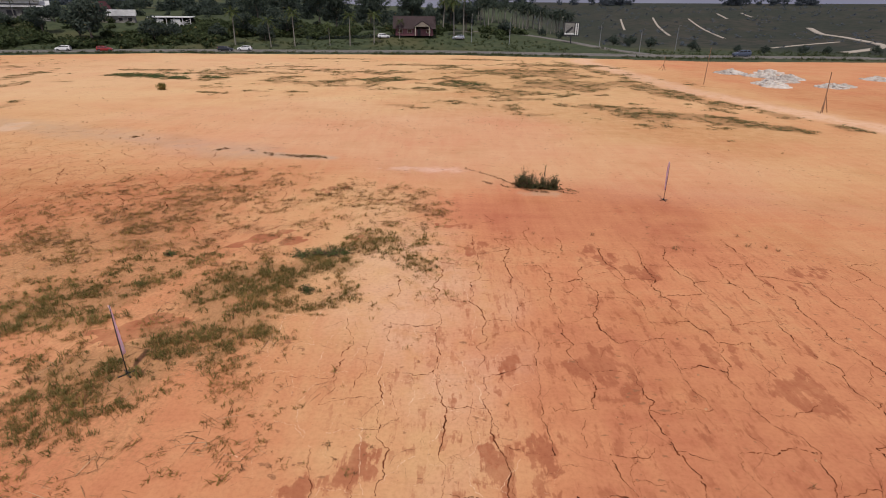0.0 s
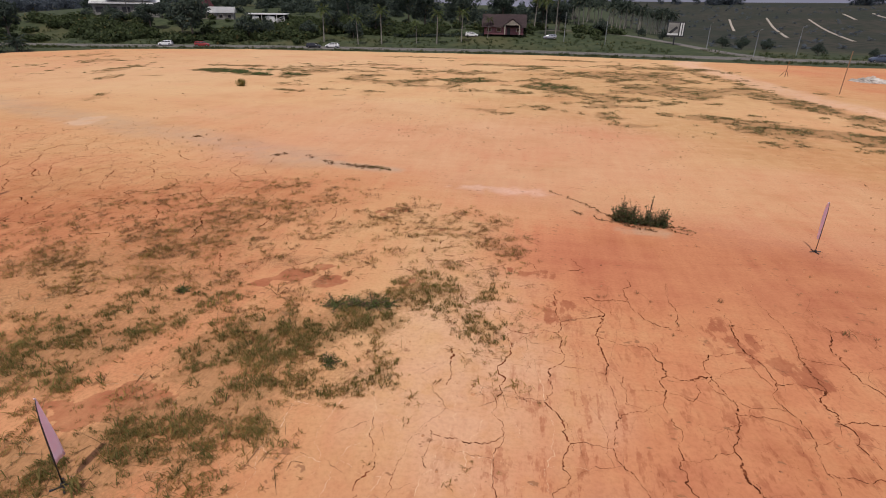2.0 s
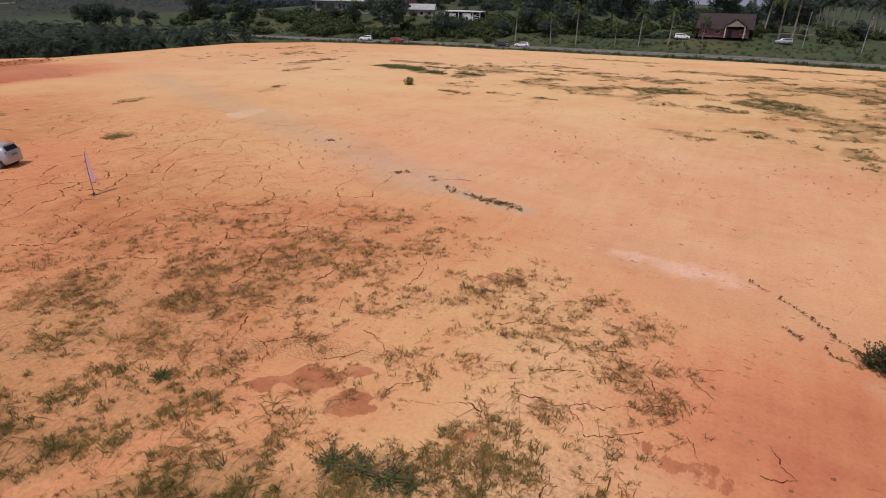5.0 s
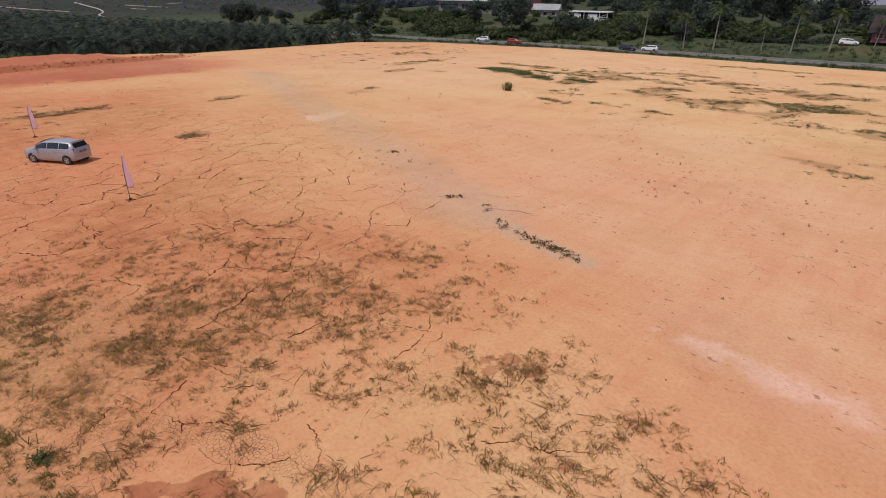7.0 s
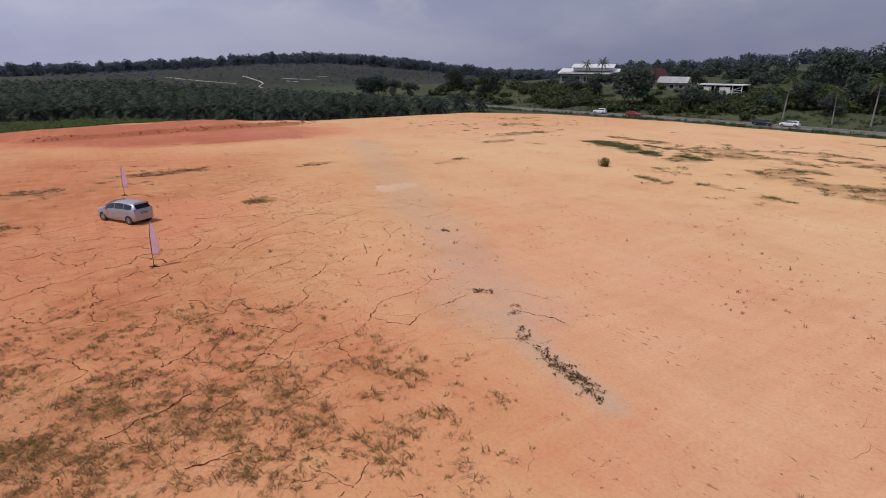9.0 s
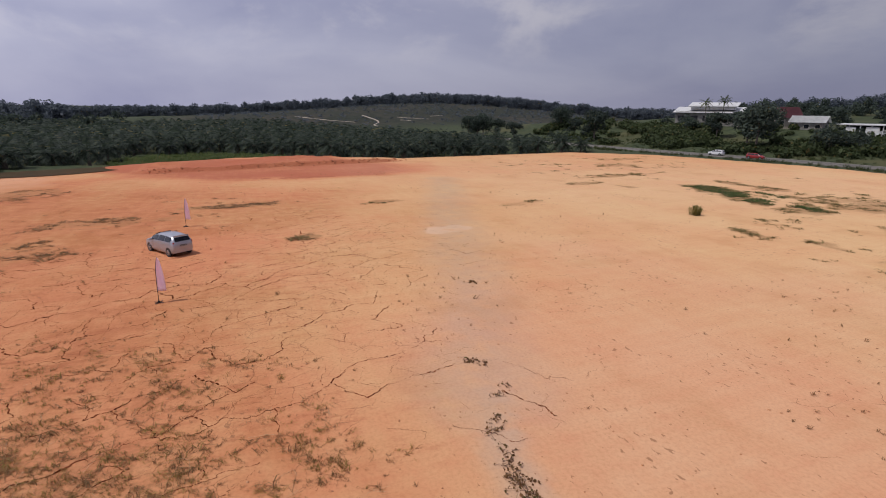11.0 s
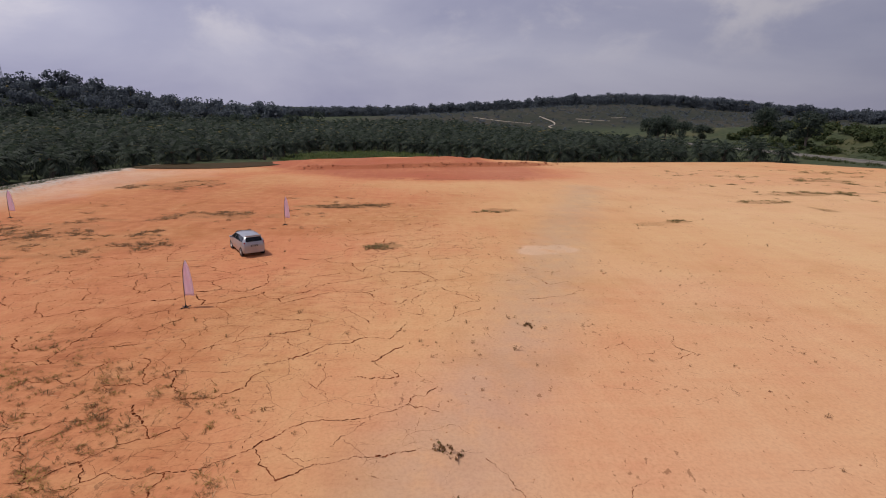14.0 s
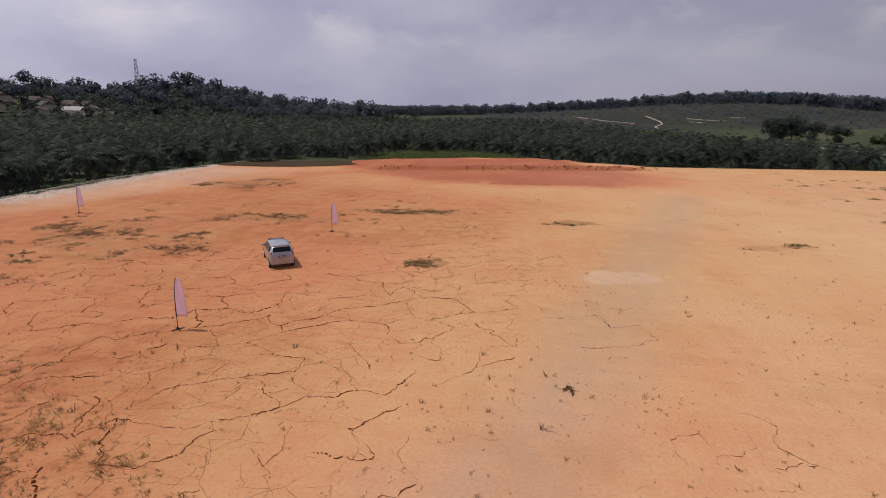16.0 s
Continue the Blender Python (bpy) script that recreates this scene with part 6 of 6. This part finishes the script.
# ---- earth tracks on the slopes ----
M_TRACK = plain("pale_earth_track", (0.36, 0.31, 0.25), 0.95, scale=0.3, local=False)
for width, pts in ((1.3, [(136, 450), (121, 395), (107, 343)]), (1.3, [(166, 465), (140, 380), (117, 298)]), (1.2, [(188, 449), (160, 360), (136, 277)]), (1.6, [(235, 504), (224, 470), (215, 443)]), (1.6, [(258, 508), (247, 478), (240, 452)]),
                   (3.4, [(222, 352), (206, 318), (199, 304), (201, 293), (187, 245), (174, 226), (136, 195)]), (1.1, [(126, 220), (150, 240), (178, 258)]), (2.4, [(106, 520), (99, 485), (90, 445)]), (2.2, [(92, 560), (86, 530), (78, 500)]),
                   (1.0, [(-393, 131.6), (-376, 132.5), (-359, 133.5), (-341, 131), (-329, 121), (-321, 124)]), (0.6, [(-399, 84.6), (-380, 93), (-363, 103), (-347, 118)]), (1.4, [(-377, 178), (-379, 184), (-381, 190)]),
                   (1.3, [(-372, 152), (-362, 160), (-356, 172)]), (1.5, [(-352, 148), (-344, 156)])):
    ribbon("track", pts, width, 0.25, M_TRACK, "pale bare-earth track cut across the planted slope", "track", 0.4)


# ---- buildings ----
def gable_house(name, label, at, w, d, h, rise, wall, roof, over=0.6, windows=3, door=True, lean=0.0):
    """Walls, a pitched roof of two thick slopes, a door and windows with frames."""
    ho = thing(name, label, "house", at)
    bm = bmesh.new()
    box(bm, w, d, h, 0, 0, h / 2)
    part("wall", bm, wall, ho)
    for sx in (-1, 1):
        bm = bmesh.new()
        bm.faces.new([bm.verts.new((sx * w / 2 * 0.98, -d / 2 * 0.98, h)), bm.verts.new((sx * w / 2 * 0.98, d / 2 * 0.98, h)), bm.verts.new((sx * w / 2 * 0.98, 0, h + rise))])
        bmesh.ops.solidify(bm, geom=bm.faces[:], thickness=0.15)
        part("gable", bm, wall, ho)
    for sy in (-1, 1):
        bm = bmesh.new()
        lo, hi = (d / 2 + over), 0.0
        zl = h - rise * over / (d / 2)
        a = [bm.verts.new(p) for p in ((-w / 2 - over, sy * lo, zl), (w / 2 + over, sy * lo, zl), (w / 2 + over, 0, h + rise), (-w / 2 - over, 0, h + rise))]
        bm.faces.new(a)
        bmesh.ops.solidify(bm, geom=bm.faces[:], thickness=0.16)
        bmesh.ops.recalc_face_normals(bm, faces=bm.faces[:])
        bmesh.ops.translate(bm, verts=bm.verts[:], vec=(0, 0, 0.12))
        part("roof_slope", bm, roof, ho)
    n = windows + (1 if door else 0)
    for i in range(n):
        cx = -w / 2 + w * (i + 0.5) / n
        bm = bmesh.new()
        if door and i == n // 2:
            box(bm, 1.1, 0.10, 2.05, cx, -d / 2 - 0.03, 1.03, None, 0.02)
            part("door", bm, M_DARK, ho)
        else:
            box(bm, 1.5, 0.12, 1.2, cx, -d / 2 - 0.03, h * 0.55, None, 0.02)
            fr = part("window", bm, M_CREAM, ho)
            bm = bmesh.new()
            box(bm, 1.3, 0.06, 1.0, cx, -d / 2 - 0.085, h * 0.55)
            part("pane", bm, M_GLASS, fr)
    return ho


def ground_pose(x, y, turn, dz=-0.3):
    return pose(x, y, z_at(x, y) + dz, 0, 0, turn)


# maroon bungalow with a porch
hx, hy = -11.0, 204.0
bung = gable_house("bungalow", "maroon bungalow with a brown tiled roof", ground_pose(hx, hy, 2), 13.0, 10.0, 2.7, 3.4, M_MAROON, M_BROWN_ROOF, 0.9)
bm = bmesh.new()
for sx in (-1, 1):
    vs = [bm.verts.new((2.8 + sx * 3.0, -7.4, 2.9)), bm.verts.new((2.8, -7.4, 4.9)), bm.verts.new((2.8, -2.0, 4.9)), bm.verts.new((2.8 + sx * 3.0, -2.0, 2.9))]
    bm.faces.new(vs)
bmesh.ops.solidify(bm, geom=bm.faces[:], thickness=0.16)
part("porch_roof", bm, M_BROWN_ROOF, bung)
bm = bmesh.new()
bm.faces.new([bm.verts.new(p) for p in ((0.2, -7.2, 2.95), (5.4, -7.2, 2.95), (2.8, -7.2, 4.6))])
bmesh.ops.solidify(bm, geom=bm.faces[:], thickness=0.12)
part("porch_gable", bm, M_CREAM, bung)
for sx in (0.4, 5.2):
    bm = bmesh.new()
    box(bm, 0.3, 0.3, 3.0, sx, -6.9, 1.5, None, 0.02)
    part("porch_post", bm, M_CREAM, bung)
vehicle("parked_car", "white car parked outside the bungalow", ground_pose(-21.5, 199, 8, 0.02), P_WHITE, 1.0, 0.95)
vehicle("parked_car", "pale car parked outside the bungalow", ground_pose(4.5, 200, 185, 0.02), P_SILVER, 1.0, 0.95)

# long shed with two stepped white roofs
shed = thing("long_shed", "long white shed with stepped sheet roofs", "shed", ground_pose(-158, 211, 34))
for nm, sx, sy, sz, cz, mat in (("wall", 22, 9, 5.6, 2.8, M_GREY_WALL), ("upper_wall", 15, 6, 1.6, 7.0, M_WHITE)):
    bm = bmesh.new()
    box(bm, sx, sy, sz, 1.5 if nm != "wall" else 0, 0, cz)
    part(nm, bm, mat, shed)
for nm, sx, sy, cx, cz, tip in (("roof", 24, 11, 0, 6.1, 11), ("upper_roof", 17, 8, 1.5, 8.1, 11)):
    bm = bmesh.new()
    box(bm, sx, sy, 0.3, 0, 0, 0, pose(cx, 0, cz, tip), 0.04)
    part(nm, bm, M_ZINC, shed)
for i in range(5):
    bm = bmesh.new()
    box(bm, 2.6, 0.12, 1.8, -8.8 + i * 4.4, -4.55, 3.0, None, 0.02)
    part("window", bm, M_DARK, shed)
gable_house("red_roofed_house", "house with a steep dark red sheet roof", ground_pose(-127, 210, 62), 8, 7, 4.2, 3.0, M_CREAM, M_RED_ROOF, 0.6, 2, False)
gable_house("zinc_roofed_house", "low house with a pale zinc roof", ground_pose(-118.5, 211, 24, -0.6), 9, 8, 3.0, 1.8, M_GREY_WALL, M_ZINC, 0.6, 3, False)
low = thing("low_shed", "low white open shed with a flat pale roof", "shed", ground_pose(-96.4, 203.5, 10))
bm = bmesh.new()
box(bm, 14.5, 5.5, 0.28, 0, 0, 4.0, pose(0, 0, 0, 2), 0.03)
part("roof", bm, M_ZINC, low)
bm = bmesh.new()
box(bm, 13.5, 0.2, 3.7, 0, 2.2, 1.85)
part("back_wall", bm, M_DARK, low)
for cx, wd in ((1.6, 3.2), (-3.6, 2.4)):
    bm = bmesh.new()
    box(bm, wd, 0.18, 2.9, cx, -2.4, 1.9, None, 0.02)
    part("white_panel", bm, M_WHITE, low)
for i in range(6):
    bm = bmesh.new()
    box(bm, 0.2, 0.2, 3.9, -6.6 + i * 2.64, -2.5, 1.95, None, 0.02)
    part("post", bm, M_WHITE, low)
bm = bmesh.new()
for i in range(4):
    box(bm, 3.4, 0.12, 0.12, 0, 0, 0, pose(4.9, -2.45, 1.3 + 0.5 * i, 0, 18 - 12 * i))
part("lattice", bm, M_WHITE, low)

# village roofs below the wooded hill
for i, (x, y, roof) in enumerate(((-214, -150, M_RUST_ROOF), (-226, -158, M_GREY_WALL), (-210, -168, M_RUST_ROOF), (-232, -172, M_RUST_ROOF), (-222, -182, M_GREY_WALL), (-205, -182, M_RUST_ROOF), (-240, -160, M_RUST_ROOF),
                                  (-200, -160, M_RUST_ROOF), (-246, -176, M_RUST_ROOF), (-236, -190, M_RUST_ROOF), (-228, -146, M_ZINC), (-218, -138, M_RUST_ROOF), (-240, -148, M_GREY_WALL), (-252, -160, M_RUST_ROOF), (-232, -134, M_RUST_ROOF), (-212, -196, M_RUST_ROOF), (-248, -142, M_RUST_ROOF))):
    gable_house("village_house", "small village house with a weathered sheet roof", ground_pose(x, y, 25 + 37 * (i % 4)), 7.5, 5.5, 2.7, 1.4, M_CREAM, roof, 0.6, 2, True)

# ---- billboard, poles and mast ----
bill = thing("billboard", "square roadside billboard on a single dark post", "billboard", ground_pose(45.2, 206, -12, -1.0))
part("post", tube(bmesh.new(), [(0, 0, -0.3), (0, 0, 3.6)], 0.22, 10), M_DARK, bill)
bm = bmesh.new()
box(bm, 5.4, 0.35, 4.6, 0, 0, 5.8, None, 0.04)
board = part("board", bm, M_DARK, bill)
for nm, sx, sz, cx, cz, mat, tip in (("panel", 3.3, 3.9, -0.75, 5.85, M_GREY_WALL, 0), ("stripe", 0.45, 3.9, 1.5, 5.85, M_WHITE, 0), ("stripe", 0.35, 3.9, 2.2, 5.85, M_WHITE, 0), ("wedge", 3.0, 0.8, -0.75, 5.5, M_DARK, -42), ("band", 3.3, 0.5, -0.75, 4.3, M_WHITE, 0)):
    bm = bmesh.new()
    box(bm, sx, 0.05, sz, 0, 0, 0, pose(cx, -0.21 - (0.03 if nm in ("wedge", "band") else 0), cz, 0, tip))
    part(nm, bm, mat, board)


def street_pole(x, y, h):
    p = thing("street_lamp", "tall thin grey lamp post beside the road", "street lamp", ground_pose(x, y, -90, 0), "lamp posts by the road")
    part("pole", tube(bmesh.new(), [(0, 0, 0), (0, 0, h * 0.6), (0, 0, h)], [0.11, 0.09, 0.06], 8), M_STEEL, p)
    part("arm", tube(bmesh.new(), [(0, 0, h - 0.1), (0.7, 0, h + 0.25), (1.5, 0, h + 0.35)], 0.045, 6), M_STEEL, p)
    bm = bmesh.new()
    box(bm, 0.7, 0.25, 0.12, 1.8, 0, h + 0.35, None, 0.03)
    part("lamp_head", bm, M_STEEL, p)


for x, y, h in ((62, 181, 7), (79, 195, 8), (55, 203, 7.5), (22, 196, 8), (9, 197, 8.5)):
    street_pole(x, y, h)

mast = thing("radio_mast", "thin steel lattice mast on the wooded hill", "mast", ground_pose(-346, -203, 15, 0))
H = 37.5 - z_at(-346, -203)
for sx, sy in ((-1, -1), (1, -1), (1, 1), (-1, 1)):
    part("leg", tube(bmesh.new(), [(sx * 1.3, sy * 1.3, 0), (sx * 0.5, sy * 0.5, H)], 0.13, 5), M_STEEL, mast)
for i in range(9):
    a, b = H * i / 9, H * (i + 1) / 9
    ra, rb = 1.3 - 0.8 * i / 9, 1.3 - 0.8 * (i + 1) / 9
    for sx, sy, tx, ty in ((-1, -1, 1, -1), (1, -1, 1, 1), (1, 1, -1, 1), (-1, 1, -1, -1)):
        part("brace", tube(bmesh.new(), [(sx * ra, sy * ra, a), (tx * rb, ty * rb, b)], 0.07, 4), M_STEEL, mast)

# ---- timber poles and rubble heaps on the eastern part ----


def timber_pole(x, y, h, lean, turn, legs):
    p = thing("timber_pole", "leaning rough timber pole with props", "pole", ground_pose(x, y, turn, 0))
    top = (lean * h, 0, h)
    part("pole", tube(bmesh.new(), [(0, 0, -0.2), (lean * h * 0.5, 0.05, h * 0.5), top], [0.075, 0.065, 0.05], 7), M_WOOD, p)
    for a in legs:
        part("prop", tube(bmesh.new(), [(1.0 * math.cos(a), 1.0 * math.sin(a), -0.1), (lean * h * 0.4, 0, h * 0.42)], [0.055, 0.045], 6), M_WOOD, p)
    return p


timber_pole(47.9, 102.4, 6.4, 0.01, 0, ())
timber_pole(50.6, 72.6, 5.2, -0.06, 0, (3.9, 0.4))
timber_pole(49.9, 128.2, 3.0, 0.06, 0, (2.6, 0.5))


def rubble_heap(x, y, r, h, n):
    p = thing("rubble_heap", "loose heap of pale grey broken rubble on the earth", "rubble", ground_pose(x, y, rng.uniform(0, 360), 0), "rubble heaps")
    bm = bmesh.new()
    rows = []
    for i in range(7):
        u = i / 6
        rows.append([bm.verts.new((r * u * math.cos(t) * rng.uniform(0.8, 1.2), r * u * math.sin(t) * rng.uniform(0.8, 1.2), h * (1 - u) ** 1.3 * rng.uniform(0.7, 1.1) - 0.06 * u)) for t in np.linspace(0, 2 * math.pi, 15)[:-1]])
    for a, b in zip(rows, rows[1:]):
        for j in range(14):
            bm.faces.new((a[j], b[j], b[(j + 1) % 14], a[(j + 1) % 14]))
    part("heap", bm, M_STONE, p)
    out = []
    q = np.sqrt(rng.uniform(0, 1, n)) * 1.08
    t = rng.uniform(0, 6.28, n)
    zz = h * np.clip(1 - q, 0, 1) ** 1.3 * 0.9
    for i, (v, f) in enumerate(clods):
        k0 = slice(i, None, 4)
        out.append(spread(v * 2.2, f, np.stack([r * q[k0] * np.cos(t[k0]), r * q[k0] * np.sin(t[k0]), zz[k0]], 1), rng.lognormal(0, 0.5, len(q[k0])), rng.uniform(0, 6.28, len(q[k0]))))
    v, f = joined(out)
    part_me("rubble_cover", mesh_np("rubble_cover", v, f), M_STONE, p)


for x, y, r, h in ((63, 123, 3.6, 1.3), (67, 117, 3.8, 1.6), (72, 124, 3.2, 1.2), (66, 109, 3.6, 1.5), (70, 113, 3.2, 1.2), (61, 104, 3.4, 1.1), (60, 100, 2.6, 0.9), (70, 100, 2.8, 0.9), (73, 101, 2.0, 0.7), (88, 113, 3.2, 0.9), (92, 114, 2.4, 0.7)):
    rubble_heap(x, y, r * 0.85, h * 0.85, 620)

# ---- hedge and rough grass ----
hedge = thing("hedge", "long low clipped dark hedge behind the coconut palms", "hedge")
lob = [(-48 + 1.1 * i, 200 + 0.4 * math.sin(i), z_at(-48 + 1.1 * i, 200) + 0.5) for i in range(32)]
v, f = leaf_cloud(rng, lob, [0.85] * len(lob), 1600, 0.28)
part_me("leaves", mesh_np("leaves", v, f), M_LEAF, hedge)
grass_v = [blades(rng, 14, 0.8, 0.9, 0.10, 0.5) for _ in range(5)]


def turf_stuff(name, x, y, s, material, label):
    z = height(x, y)
    out = []
    for i, (v, f) in enumerate(grass_v):
        q = slice(i, None, 5)
        sc = s * rng.uniform(0.6, 1.3, len(x[q]))
        out.append(spread(v, f, np.stack([x[q], y[q], z[q]], 1), sc, rng.uniform(0, 6.28, len(x[q])), sc * rng.uniform(0.6, 1.1, len(x[q]))))
    v, f = joined(out)
    me = mesh_np(name, v, f)
    me.materials.append(material)
    tagged(new(name, me), label, "grass", kind="stuff")


n = 2300
x, y = -138 + rng.uniform(-19, 19, n), 33 + rng.uniform(-19, 19, n)
keep = bank(x, y) & (outside(x, y) > 0.8)
turf_stuff("bank_grass", x[keep], y[keep], 0.9, M_GREEN, "bright rough grass on the bank below the palms")
n = 4300
x = rng.uniform(-190, 150, n)
side = rng.uniform(0, 1, n) < 0.45
y = np.where(side, road_y(x) - 4.2 - rng.uniform(0, 6, n), road_y(x) + 5 + 24 * rng.uniform(0, 1, n) ** 1.5)
keep = (outside(x, y) > 0.3) & (np.abs(x - 46.5) > 5) & (rng.uniform(0, 1, n) < 0.25 + ss(0.45, 0.6, fbm(x, y, 6, 67, 3)))
turf_stuff("verge_grass", x[keep], y[keep], 0.75, M_TURF, "rough green grass on the road verges")

for kind, x, y, sc in ((3, -146, 190, 0.75), (3, -153, 195, 0.7), (3, -160, 193, 0.6), (1, -140, 206, 0.6), (3, -77, 194, 0.8), (1, -70, 199, 0.8), (3, -62, 196, 0.9), (1, -56, 203, 0.8)):
    tree(kind, x, y, sc, 0.9, "low bushy tree on the slope behind the road")
